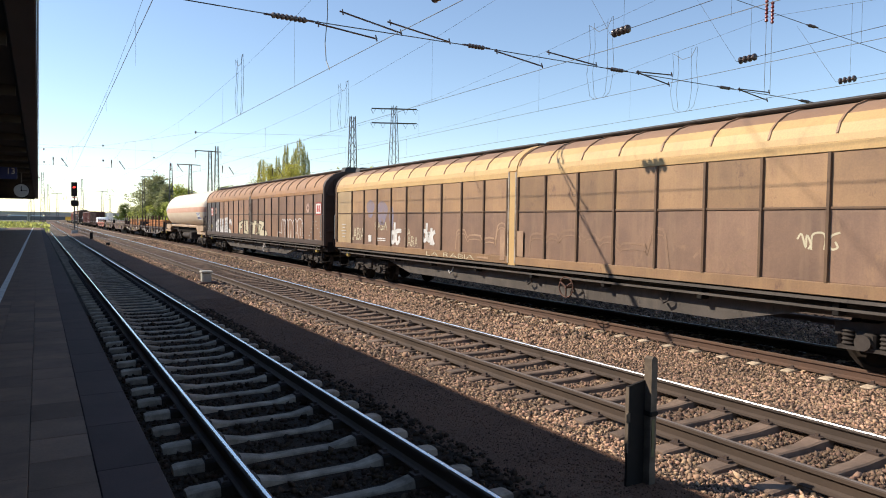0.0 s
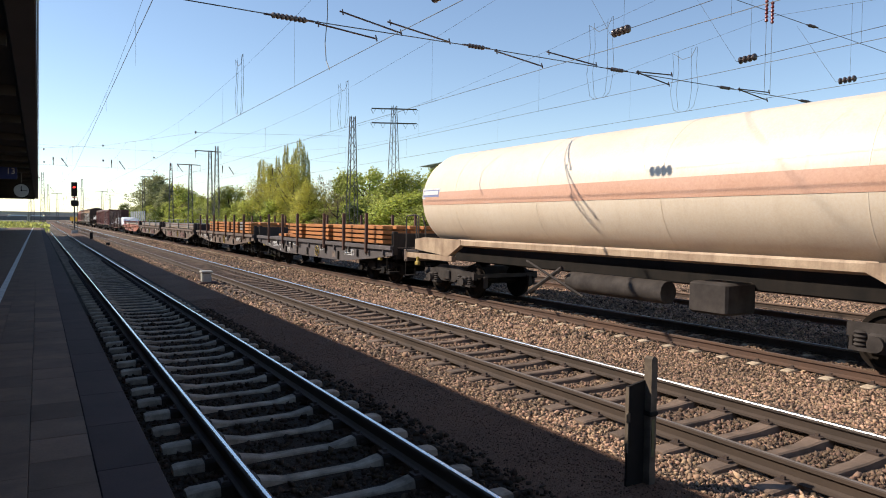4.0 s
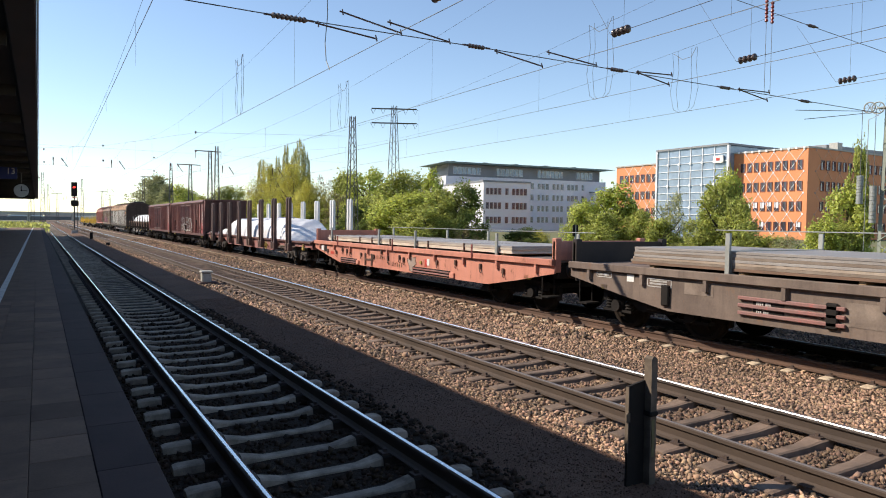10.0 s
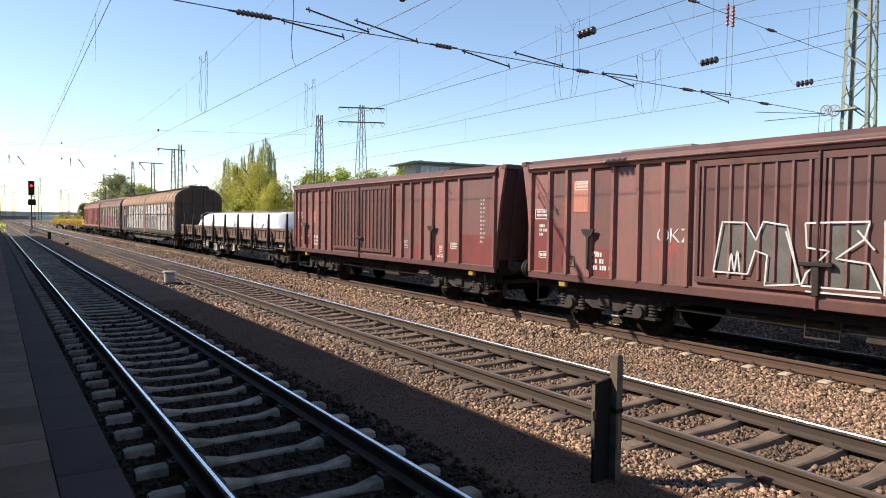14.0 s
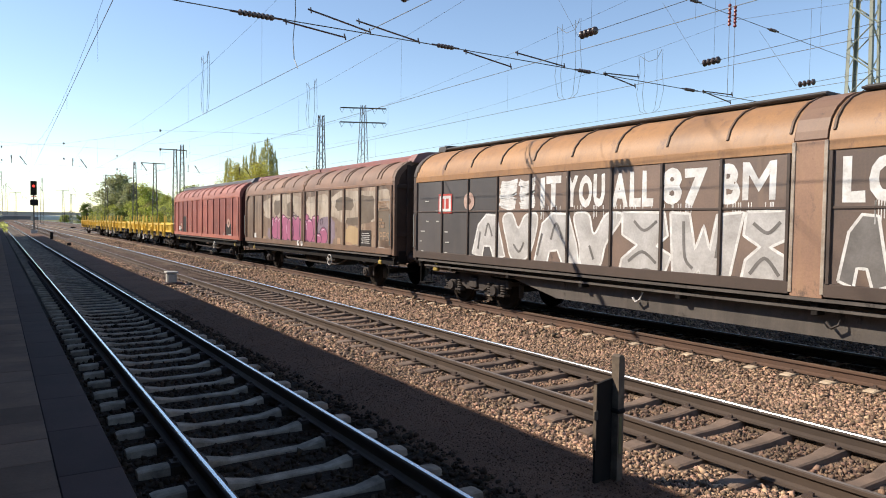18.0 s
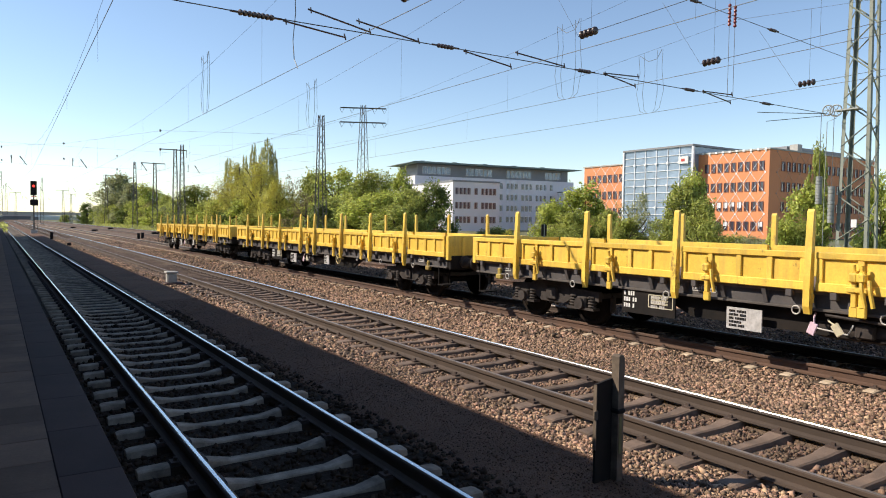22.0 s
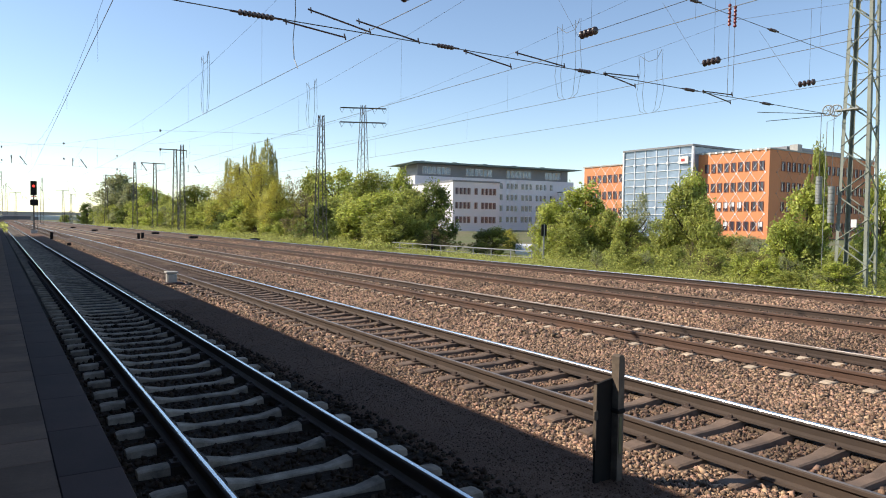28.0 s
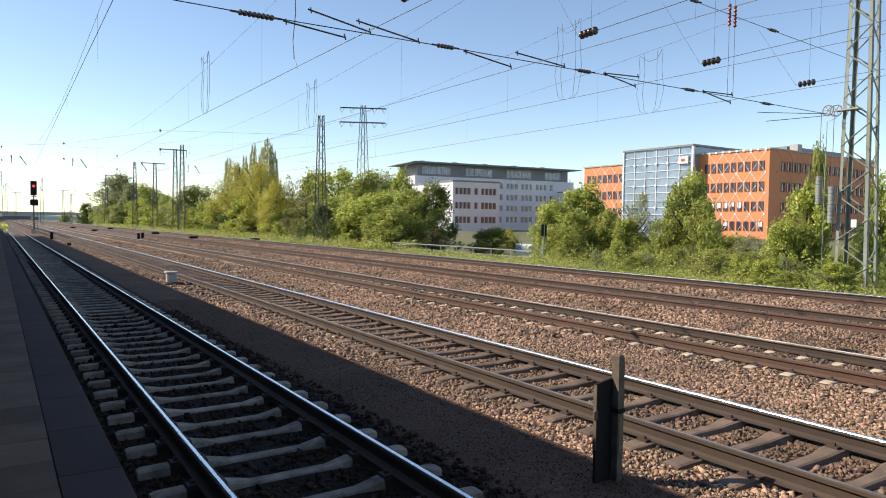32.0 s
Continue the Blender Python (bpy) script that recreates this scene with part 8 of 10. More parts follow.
        bars(t, "white", [(5.75, 1.0, 0.16, 0.14), (4.0, 0.93, 0.14, 0.05), (3.9, 0.72, 0.09, 0.06)], -1.416)
        for y, z, w_, q in ((3.44, 0.92, 0.07, 0.30), (3.04, 0.77, 0.14, 0.26), (2.29, 1.0, 0.10, 0.28), (1.50, 0.79, 0.13, 0.30), (0.2, 0.8, 0.13, 0.3), (-1.9, 0.95, 0.1, 0.3), (-3.2, 0.8, 0.13, 0.3), (-5.0, 0.95, 0.1, 0.26)):
            Mesh().box(-1.46, -1.405, y - w_ / 2, y + w_ / 2, z - q / 2, z + q / 2, 0.012).part("lashing_pocket", "black", t)
        bars(t, "rustgrey", [(3.17, 0.84, 0.08, 0.34), (1.68, 0.72, 0.10, 0.22), (-0.6, 0.75, 0.12, 0.22), (-2.7, 0.8, 0.3, 0.2)], -1.4125, "paint_patch")
    for s in (-1, 1):
        bogie(t, s * (h - 2.0), BOGIE_SHADE)
    ends(t, L, 1.06)
    return put_in_train(t, front, rear)


def load(name, label, category, front, rear):
    t = base(name, label, category)
    MOVERS.append((t, (front + rear) / 2))
    return t


def billets(front, rear, spans, tiers=4):
    """Rusty beams in tiers on packing timber; spans: (from, to, tiers, label)."""
    for a, b, n, brown in spans:
        t = load("steel_beam_stack", "stack of orange rusty steel beams on packing timber" if brown else "bundle of steel sections in pale wrapping", "steel load", front, rear)
        for k in range(n):
            z = 1.33 + k * 0.162
            for x in (-1.05, -0.53, 0.0, 0.53, 1.05):
                Mesh().box(x - 0.2, x + 0.2, a + 0.05 * (k % 2), b - 0.07 * ((k * 3 + int(x * 4)) % 3), z, z + 0.112, 0.010).part("beam", "rust" if brown or k == 0 else "plate", t)
            for y in (a + 0.6, (a + b) / 2, b - 0.6):
                Mesh().box(-1.17, 1.17, y - 0.05, y + 0.05, z - 0.05, z).part("packing_timber", "timber", t)


ST = "grimy dark flat wagon with steel stakes and white lettering"
flat_wagon(ST, 66.0, 81.45, "flatslate", belly=(0.83, 0.60, 4.2), stakes=[-5.9, -3.9, -1.9, 1.28, 3.36, 5.52], folded=False)
billets(66.0, 81.45, ((-6.7, -2.1, 4, 1), (-1.75, 1.1, 4, 1), (1.45, 3.45, 4, 1), (3.6, 4.9, 1, 1)))
flat_wagon(ST, 82.32, 97.2, "flatgrey", belly=(0.83, 0.60, 4.2), stakes=[-5.78, -3.68, -1.6, 1.55, 3.63, 5.72], folded=False)
billets(82.32, 97.2, ((-6.3, -4.8, 4, 1), (-4.7, -3.8, 4, 0), (-3.5, -1.75, 4, 1), (-1.45, 1.4, 4, 1), (1.7, 4.1, 4, 1)))


def plates(front, rear, a, b, sheets, pale=False, posts=(), straps=()):
    t = load("steel_plate_stack", "low stack of grey steel plates on timber with straps", "steel load", front, rear)
    z = 1.28
    g = random.Random(int(front))
    for y in np.arange(a + 0.5, b, 1.9):
        Mesh().box(-1.25, 1.25, y - 0.05, y + 0.05, z, z + 0.05).part("packing_timber", "timber", t)
    z += 0.05
    for k in range(sheets):
        Mesh().box(-1.30 + g.uniform(0, 0.03), 1.30, a + g.uniform(0, 0.12), b - g.uniform(0, 0.2), z, z + 0.046, 0.004).part("steel_plate", "plate" if k == sheets - 1 else "plate_pale" if pale else ("plate_edge", "plate_rust", "plate_edge", "plate")[g.randrange(4)], t)
        z += 0.047
    for y in straps:
        Mesh().box(-1.315, 1.315, y - 0.02, y + 0.02, 1.27, z + 0.006).part("strap", "rust_dark", t)
    for y in posts or np.arange(a + 1.8, b, 4.2):
        if not posts:
            Mesh().box(-1.33, 1.33, y - 0.04, y + 0.04, 1.27, z + 0.012).part("strap", "galv", t)
        for x in (-1.34, 1.34):
            Mesh().box(x - 0.025, x + 0.025, y - 0.04, y + 0.04, 1.27, z + 0.3).part("stake_post", "galv", t)
    m = Mesh()
    m.tube([(1.36, a, z + 0.33), (1.36, b, z + 0.33)], 0.012, 5)
    m.part("tie_wire", "galv", t)


def salmon_fittings(t):
    """Stowed stakes in slots, brackets, clamps, a faded tag and plates along the bleached sill."""
    for y0, y1 in ((3.29, 4.78), (-3.1, -0.92)):
        # Flat black sheets stand in for the shade inside the slots.
        slot = Mesh().box(-1.416, -1.411, y0, y1, 0.545, 0.735).part("stake_slot", "black", t, "black sheet painting in a shaded stake slot")
        for z in (0.60, 0.68):
            Mesh().box(-1.45, -1.415, y0 + 0.03, y1 - 0.03, z - 0.022, z + 0.022, 0.008).part("stowed_stake", "oxide", slot)
        Mesh().box(-1.455, -1.41, y0 - 0.24, y0, 0.55, 0.70, 0.012).part("slot_end", "salmon", slot)
    claw = Mesh().box(-0.05, 0.0, -0.045, 0.045, -0.06, 0.08, 0.012).tube([(-0.03, 0.0, -0.05), (-0.06, -0.03, -0.12), (-0.04, -0.07, -0.15)], 0.014, 5).data("lashing_claw", "rust_dark")
    for y, z in ((6.06, 0.91), (5.16, 0.88), (4.57, 1.0), (4.15, 0.97), (3.83, 0.95), (2.87, 0.90), (1.83, 0.88), (1.23, 1.07), (0.74, 0.88), (-0.06, 0.95), (-0.35, 0.90), (-0.78, 1.07), (-2.4, 0.92), (-3.4, 0.98), (-4.6, 0.95), (-5.6, 0.9)):
        piece("lashing_claw", claw, t, (-1.41, y, z))
    rack = Mesh()
    for y in (2.52, 2.01):
        rack.box(-1.445, -1.411, y - 0.05, y + 0.05, 0.56, 0.98, 0.012)
    rack.box(-1.44, -1.411, 2.0, 2.52, 0.74, 0.80, 0.01)
    rack.part("stake_rack", "rust_dark", t)
    for y in (4.88, 0.30, -4.3):
        Mesh().box(-1.52, -1.485, y - 0.025, y + 0.025, 1.16, 1.52, 0.008).part("clamp", "patchred", t, "red load clamp")
    bars(t, "redsign", [(5.6, 0.85, 0.34, 0.11), (-1.725, 0.88, 0.12, 0.22)], -1.416, "red_plate")
    bars(t, "white", [(6.64, 1.01, 0.26, 0.20), (-1.87, 0.91, 0.15, 0.19)], -1.416)
    bars(t, "blackboard", [(6.34, 0.99, 0.26, 0.24), (-0.06, 0.94, 0.12, 0.06)], -1.415, "data_panel")
    edge = [(-0.61, 0.83), (-0.57, 0.92), (-0.66, 1.01), (-0.76, 0.98), (-0.84, 1.03), (-1.0, 0.98), (-1.12, 1.04), (-1.10, 0.92), (-1.16, 0.81), (-1.04, 0.76), (-0.97, 0.62), (-0.90, 0.555), (-0.72, 0.60), (-0.70, 0.72)]
    Mesh().add([(-1.4155, y, z) for y, z in edge], [tuple(range(len(edge)))]).part("graffiti", "graffiti_grey", t, "faded grey sprayed shape")
    Mesh().tube([(-1.416, y, z) for y, z in edge + edge[:1]], 0.010, 4, False).part("graffiti_outline", "rust_dark", t)
    for y0, y1, z0, z1, k in ((-0.29, 0.76, 0.64, 0.80, 7), (0.97, 1.65, 0.82, 0.94, 5)):
        rows = [[(y1 - (y1 - y0) * (i + 0.15 + 0.35 * abs(math.sin(2.7 * i + j))) / k, z0 + (z1 - z0) * (0.5 + 0.5 * math.sin(1.9 * j + i))) for j in range(5)] for i in range(k)]
        for r in rows:
            Mesh().tube([(-1.4145, y, z) for y, z in r], 0.012, 4, False).part("faded_tag", "tan_pale", t, "almost gone pale tag")
    Mesh().disc((-1.43, -1.44, 0.88), (1, 0, 0), 0.05, 0.03, 14).part("yellow_knob", "yellow_bits", t, "yellow knob")


flat_wagon("grimy dark flat wagon loaded with steel plates, red folded stakes", 98.34, 113.22, "flatgrey")
plates(98.34, 113.22, -6.6, 6.3, 8)
flat_wagon("grimy dark flat wagon loaded with steel plates, red folded stakes", 114.52, 129.85, "flatgrey")
plates(114.52, 129.85, -6.3, 6.2, 7)
flat_wagon("sun-bleached red flat wagon loaded with steel plates", 130.39, 145.35, "salmon", stake_mat="salmon", fit=salmon_fittings)
plates(130.39, 145.35, -5.8, 6.48, 4, True, (5.87, 1.62, -0.93, -5.18), (5.62, 3.29, 2.27, 0.87, -1.64, -3.6))


def cloth_mound(name, L, top, half, z0, seed, peaks, sag=0.16, crease=1.0, ramp=2.4, tail=None, boxy=3.2):
    """A tarpaulin pulled over humps, tucked in along the sides."""
    g = random.Random(seed)
    ny, nx = 240, 41
    vs, fs = [], []
    for j in range(ny):
        y = -L / 2 + L * j / (ny - 1)
        e = min(1.0, (L / 2 + y) / ramp, (L / 2 - y) / (tail or ramp))
        ridge = 1 - sag + sag * abs(math.sin(math.pi * (y / L * peaks + 0.3))) ** 0.6
        for i in range(nx):
            u = -1 + 2 * i / (nx - 1)
            prof = (1 - abs(u) ** boxy) ** 0.55
            z = z0 + (top - z0) * prof * ridge * e ** (0.6 if not tail else 0.85)
            fold = lambda k, l, ph: 1 - 2 * abs(math.sin(k * y + l * u + ph + 0.9 * math.sin(0.63 * k * y - 1.7 * u + 2 * ph)))
            w = 0.035 * fold(1.15, 0.9, 0.3) + 0.03 * fold(2.6, -2.1, 1.1) + 0.022 * fold(4.7, 3.3, 2.0) * (0.4 + abs(u)) + 0.012 * fold(9.3, -5.5, 0.7) + 0.003 * g.uniform(-1, 1)
            w *= crease
            side = math.copysign(abs(u) ** 3, u)
            vs.append((u * half * (1 - 0.04 * math.sin(5 * y) ** 2) + 1.1 * w * side, y + 0.4 * w, z + w * prof))
    for j in range(ny - 1):
        for i in range(nx - 1):
            fs.append((j * nx + i, j * nx + i + 1, (j + 1) * nx + i + 1, (j + 1) * nx + i))
    m = Mesh().add(vs, fs)
    m.add([(-half, -L / 2, z0 - 0.02), (half, -L / 2, z0 - 0.02), (half, L / 2, z0 - 0.02), (-half, L / 2, z0 - 0.02)], [(0, 1, 2, 3)])
    return m.data(name, "tarp", True)


def stake_wagon(front, rear):
    L = rear - front
    h = L / 2
    t = base("stake_wagon", "red-brown flat wagon with tall paired steel stakes", "goods wagon", "wagons of the goods train")
    for s in (-1, 1):
        x0, x1 = sorted((s * 1.24, s * 1.32))
        sill = Mesh().prism([(-h, 1.12), (h, 1.12), (h, 0.92), (h - 4.6, 0.92), (h - 5.6, 0.62), (-h + 5.6, 0.62), (-h + 4.6, 0.92), (-h, 0.92)], "x", x0, x1).part("side_sill", "oxide", t)
        Mesh().box(*sorted((s * 1.24, s * 1.42)), -h, h, 1.09, 1.17, 0.01).part("top_flange", "oxide_rib", sill)
        stake = Mesh().prism([(0, 0.80), (0, 3.08), (s * 0.05, 3.12), (s * 0.12, 3.04), (s * 0.13, 1.6), (s * 0.13, 0.95), (s * 0.08, 0.80)], "y", -0.06, 0.06).data("stake", "stakebrown" if s < 0 else "white")
        foot = Mesh().box(*sorted((s * -0.05, s * 0.16)), -0.11, 0.11, 0.70, 1.05, 0.02).data("stake_foot", "stakebrown")
        knob = Mesh().disc((s * 0.145, 0, 1.25), (1, 0, 0), 0.06, 0.02, 12).data("stake_mark", "white")
        for y in np.linspace(-7.4, 7.95, 8):
            for d in (-0.17, 0.17):
                o = piece("stake", stake, t, (s * 1.42, y + d, 0))
                piece("stake_foot", foot, o, (0, 0, 0))
            piece("stake_mark", knob, o, (0, 0, 0))
    Mesh().box(-1.24, 1.24, -h, h, 1.02, 1.10).part("deck", "flatgrey", t)
    handwheel(t, -3.66, 0.82, 0.17, -1.42)
    bars(t, "white", [(-4.6, 0.85, 0.9, 0.09), (4.4, 0.85, 0.5, 0.09), (4.4, 0.72, 0.5, 0.06), (2.2, 0.9, 0.3, 0.16)], -1.324)
    for s in (-1, 1):
        bogie(t, s * (h - 2.6))
        Mesh().box(-1.25, 1.25, *sorted((s * (h - 0.25), s * (h - 0.1))), 0.85, 1.22, 0.01).part("end_beam", "oxide", t)
    ends(t, L, 1.05, sill="oxide")
    put_in_train(t, front, rear)
    c = load("covered_load", "long load under a creased white tarpaulin", "tarpaulin load", front, rear)
    o = piece("tarpaulin", cloth_mound("tarpaulin", 14.2, 2.16, 1.30, 1.12, 5, 3.5, 0.04, 1.15, 1.3, 3.4, 4.2), c, (0, 0.55, 0))
    Mesh().box(-0.5, 0.3, -3.6, -3.2, 2.19, 2.225).part("print_patch", "blue_stripe", o)


stake_wagon(145.99, 166.09)


def gondola(front, rear, mid):
    """A high-sided wagon: ribbed walls, two door leaves about mid, ends that flare out at the top."""
    L = rear - front
    h = L / 2
    t = base("open_wagon", "high-sided oxide red wagon with ribbed walls and graffiti", "goods wagon", "wagons of the goods train")
    zf, zt = 1.0, 3.16
    near, far = mid - 2.03, mid + 2.03
    ribs = [-h + 0.05] + [near - 0.14 - q for q in (3.36, 2.72, 2.12, 1.56, 1.02, 0.5, 0.0)] + [far + 0.14 + q for q in (0.0, 0.5, 1.06, 1.65, 2.24, 2.88, 3.4)] + [h - 0.05]
    for s in (-1, 1):
        w = Mesh().box(*sorted((s * 1.36, s * 1.40)), -h + 0.04, h - 0.04, zf, zt + 0.04).part("side_wall", "oxide", t)
        Mesh().prism([(s * 1.34, zt - 0.02), (s * 1.46, zt + 0.0), (s * 1.50, zt + 0.08), (s * 1.47, zt + 0.17), (s * 1.36, zt + 0.26), (s * 1.30, zt + 0.24)], "y", -h - 0.02, h + 0.02).part("top_rail", "oxide_rib", w)
        Mesh().tube([(s * 1.50, -h, zt + 0.09), (s * 1.50, h, zt + 0.09)], 0.02, 6).part("rail_bead", "oxide_light", w)
        Mesh().box(*sorted((s * 1.38, s * 1.45)), -h, h, zf - 0.09, zf + 0.06, 0.01).part("bottom_rail", "oxide_rib", w)
        rd = Mesh().prism([(0, -0.055), (0, 0.055), (s * 0.075, 0.035), (s * 0.075, -0.035)], "z", zf + 0.05, zt).data("wall_rib", "oxide_light")
        for y in ribs:
            piece("wall_rib", rd, w, (s * 1.40, y, 0))
        for ya, yb in zip(ribs, ribs[1:]):
            if not near < (ya + yb) / 2 < far:
                Mesh().box(*sorted((s * 1.40, s * 1.406)), ya + 0.04, yb - 0.04, zf + 0.06, zt - 0.01).part("wall_panel", "oxide", w)
        thin = Mesh().prism([(0, -0.032), (0, 0.032), (s * 0.035, 0.018), (s * 0.035, -0.018)], "z", zf + 0.26, zt - 0.12).data("door_rib", "oxide")
        for ya, yb in ((near, mid), (mid, far)):
            d = Mesh().box(*sorted((s * 1.40, s * 1.425)), ya + 0.02, yb - 0.02, zf + 0.14, zt - 0.02, 0.006).part("door_leaf", "oxide_rib", w)
            for i in range(8):
                piece("door_rib", thin, d, (s * 1.425, ya + 0.14 + (yb - ya - 0.28) * i / 7, 0))
            for z in (zf + 0.14, zt - 0.12):
                Mesh().box(*sorted((s * 1.425, s * 1.455)), ya + 0.02, yb - 0.02, z, z + 0.1, 0.006).part("door_rail", "oxide_rib", d)
            for y in (ya + 0.05, yb - 0.05):
                Mesh().box(*sorted((s * 1.425, s * 1.455)), y - 0.03, y + 0.03, zf + 0.24, zt - 0.12, 0.006).part("door_stile", "oxide_rib", d)
        Mesh().tube([(s * 1.47, mid, zf - 0.1), (s * 1.47, mid, zt)], 0.022, 6).part("lock_bar", "oxide_rib", w)
        Mesh().box(*sorted((s * 1.44, s * 1.52)), mid - 0.24, mid + 0.24, 1.52, 1.58, 0.01).part("door_handle", "board", w)
        Mesh().box(*sorted((s * 1.44, s * 1.50)), mid - 0.05, mid + 0.05, 1.1, 1.6, 0.01).part("door_latch", "board", w)
        # flaring side cheeks at both ends
        for q in (-1, 1):
            Mesh().prism([(q * (h - 0.03), 1.3), (q * (h - 0.03), zt + 0.2), (q * (h + 0.30), zt + 0.24), (q * (h + 0.12), 2.5)], "x", *sorted((s * 1.34, s * 1.41))).part("end_cheek", "oxide", w)
    for s in (-1, 1):
        prof = [(s * (h - 0.03), zf), (s * (h - 0.09), zf), (s * (h - 0.05), 1.6), (s * (h + 0.20), zt + 0.22), (s * (h + 0.28), zt + 0.22), (s * (h + 0.04), 1.6)]
        e = Mesh().prism(prof, "x", -1.36, 1.36).part("end_wall", "gondola_end", t)
        Mesh().box(-1.42, 1.42, *sorted((s * (h + 0.14), s * (h + 0.34))), zt + 0.14, zt + 0.26, 0.02).part("end_rail", "oxide_rib", e)
        for x in (-1.0, -0.5, 0.0, 0.5, 1.0):
            Mesh().prism([(s * (h - 0.02), zf), (s * (h + 0.08), zf), (s * (h + 0.12), 1.6), (s * (h + 0.34), zt + 0.15), (s * (h + 0.26), zt + 0.15)], "x", x - 0.05, x + 0.05).part("end_post", "gondola_end", e)
    Mesh().box(-1.30, 1.30, -h + 0.06, h - 0.06, zt + 0.10, zt + 0.17).part("cover", "board", t, "dark load cover")
    Mesh().box(-1.36, 1.36, -h + 0.1, h - 0.1, 0.95, 1.0).part("floor", "black", t)
    for s in (-1, 1):
        Mesh().box(*sorted((s * 1.1, s * 1.25)), -h + 0.1, h - 0.1, 0.74, 0.95, 0.01).part("sole_bar", "black", t)
    m = Mesh()
    m.box(-1.1, -0.4, -1.2, -0.3, 0.45, 0.8, 0.04)
    m.tube([(-1.15, mid - 0.2, 0.75), (-1.15, mid - 0.2, 0.45), (-1.15, mid + 0.3, 0.45), (-1.15, mid + 0.3, 0.75)], 0.02, 5)
    m.tube([(-0.8, 0.2, 0.65), (-0.8, 1.4, 0.65)], 0.15, 12)
    m.tube([(-1.1, -h + 3.6, 0.6), (-1.1, h - 3.6, 0.6)], 0.025, 6)
    m.part("brake_gear", "bogie", t)
    for s in (-1, 1):
        bogie(t, s * (h - 1.9))
    ends(t, L, 1.05)
    for y in (ribs[3], ribs[-4]):
        Mesh().prism([(y - 0.17, 1.98), (y + 0.17, 1.98), (y + 0.12, 1.88), (y + 0.03, 1.82), (y + 0.02, 1.2), (y - 0.02, 1.2), (y - 0.03, 1.82), (y - 0.12, 1.88)], "x", -1.51, -1.47).part("latch", "board", t)
    # repainted and bleached patches, low on the panels
    for k, (a, b, z0, z1) in enumerate(((1, 2, 1.10, 1.55), (0, 1, 1.08, 1.78), (2, 3, 1.08, 1.50), (4, 5, 1.08, 1.42), (-2, -1, 1.08, 2.35), (-3, -2, 1.08, 2.0), (-5, -4, 1.07, 1.6))):
        ya, yb = ribs[a], ribs[b]
        Mesh().box(-1.4085, -1.405, ya + 0.045, yb - 0.045, z0, z1).part("paint_patch", "patchred", t, "fresher red paint patch")
    f, r = -h, h
    letter_rows(t, "white", r - 1.75, 1.45, ((2, 3), (2, 1, 2), (4, 3, 1)), -1.412, 0.085)
    frame_mark(t, "white", r - 0.42, 2.28, 0.52, 0.2, -1.412)
    letter_rows(t, "white", r - 0.3, 2.0, ((4,), (2, 3), (3,)), -1.412, 0.06)
    frame_mark(t, "white", r - 0.45, 1.42, 0.30, 0.12, -1.412)
    frame_mark(t, "board", r - 1.18, 1.32, 0.36, 0.2, -1.412)
    frame_mark(t, "white", ribs[3] - 0.4, 1.35, 0.2, 0.22, -1.412)
    frame_mark(t, "white", ribs[2] - 0.4, 1.48, 0.34, 0.14, -1.412)
    letter_rows(t, "white", ribs[3] - 0.2, 1.16, ((4, 4),), -1.412, 0.05)
    frame_mark(t, "greybar", ribs[6] - 0.2, 1.45, 0.2, 0.2, -1.412)
    letter_rows(t, "white", ribs[-4] - 0.1, 1.5, ((3,),), -1.412, 0.05)
    for k in range(11):
        letter_rows(t, "greybar", f + 0.62, 1.6 + 0.1 * k, ((2, 1 + k % 3),), -1.412, 0.05)
    put_in_train(t, front, rear)
    return t, h


w, h = gondola(167.12, 179.92, 0.2)
bars(w, "salmon", [(h - 1.56, 2.62, 0.5, 0.62)], -1.412, "faded_plate")
frame_mark(w, "white", h - 1.56, 2.84, 0.4, 0.16, -1.4125)
ring = [(-1.60, -h + 0.35 + 0.24 * math.cos(q), 1.35 + 0.24 * math.sin(q)) for q in np.linspace(0, 2 * math.pi, 21)]
Mesh().tube(ring, 0.02, 6, False).tube([(-1.44, -h + 0.35, 1.35), (-1.60, -h + 0.35, 1.35)], 0.03, 6).tube([ring[0], ring[10]], 0.016, 5).tube([ring[5], ring[15]], 0.016, 5).part("handwheel", "oxide_light", w, "red hand-brake wheel")
# outlined letters across the doors
spray_art(w, "gond", 2.15, -2.35, 1.14, 2.06, -1.4275, "spray", "graffiti_dark", 0.026, "white outlined dark graffiti letters", over=0.034)
sprayed_word(w, "OKZ", "spray", 2.3, 3.02, 1.78, 2.02, -1.46, -0.01, label="pale sprayed tag")
w, h = gondola(181.12, 193.6, 0.75)
bars(w, "salmon", [(h - 1.75, 2.2, 0.3, 0.4)], -1.412, "faded_plate")


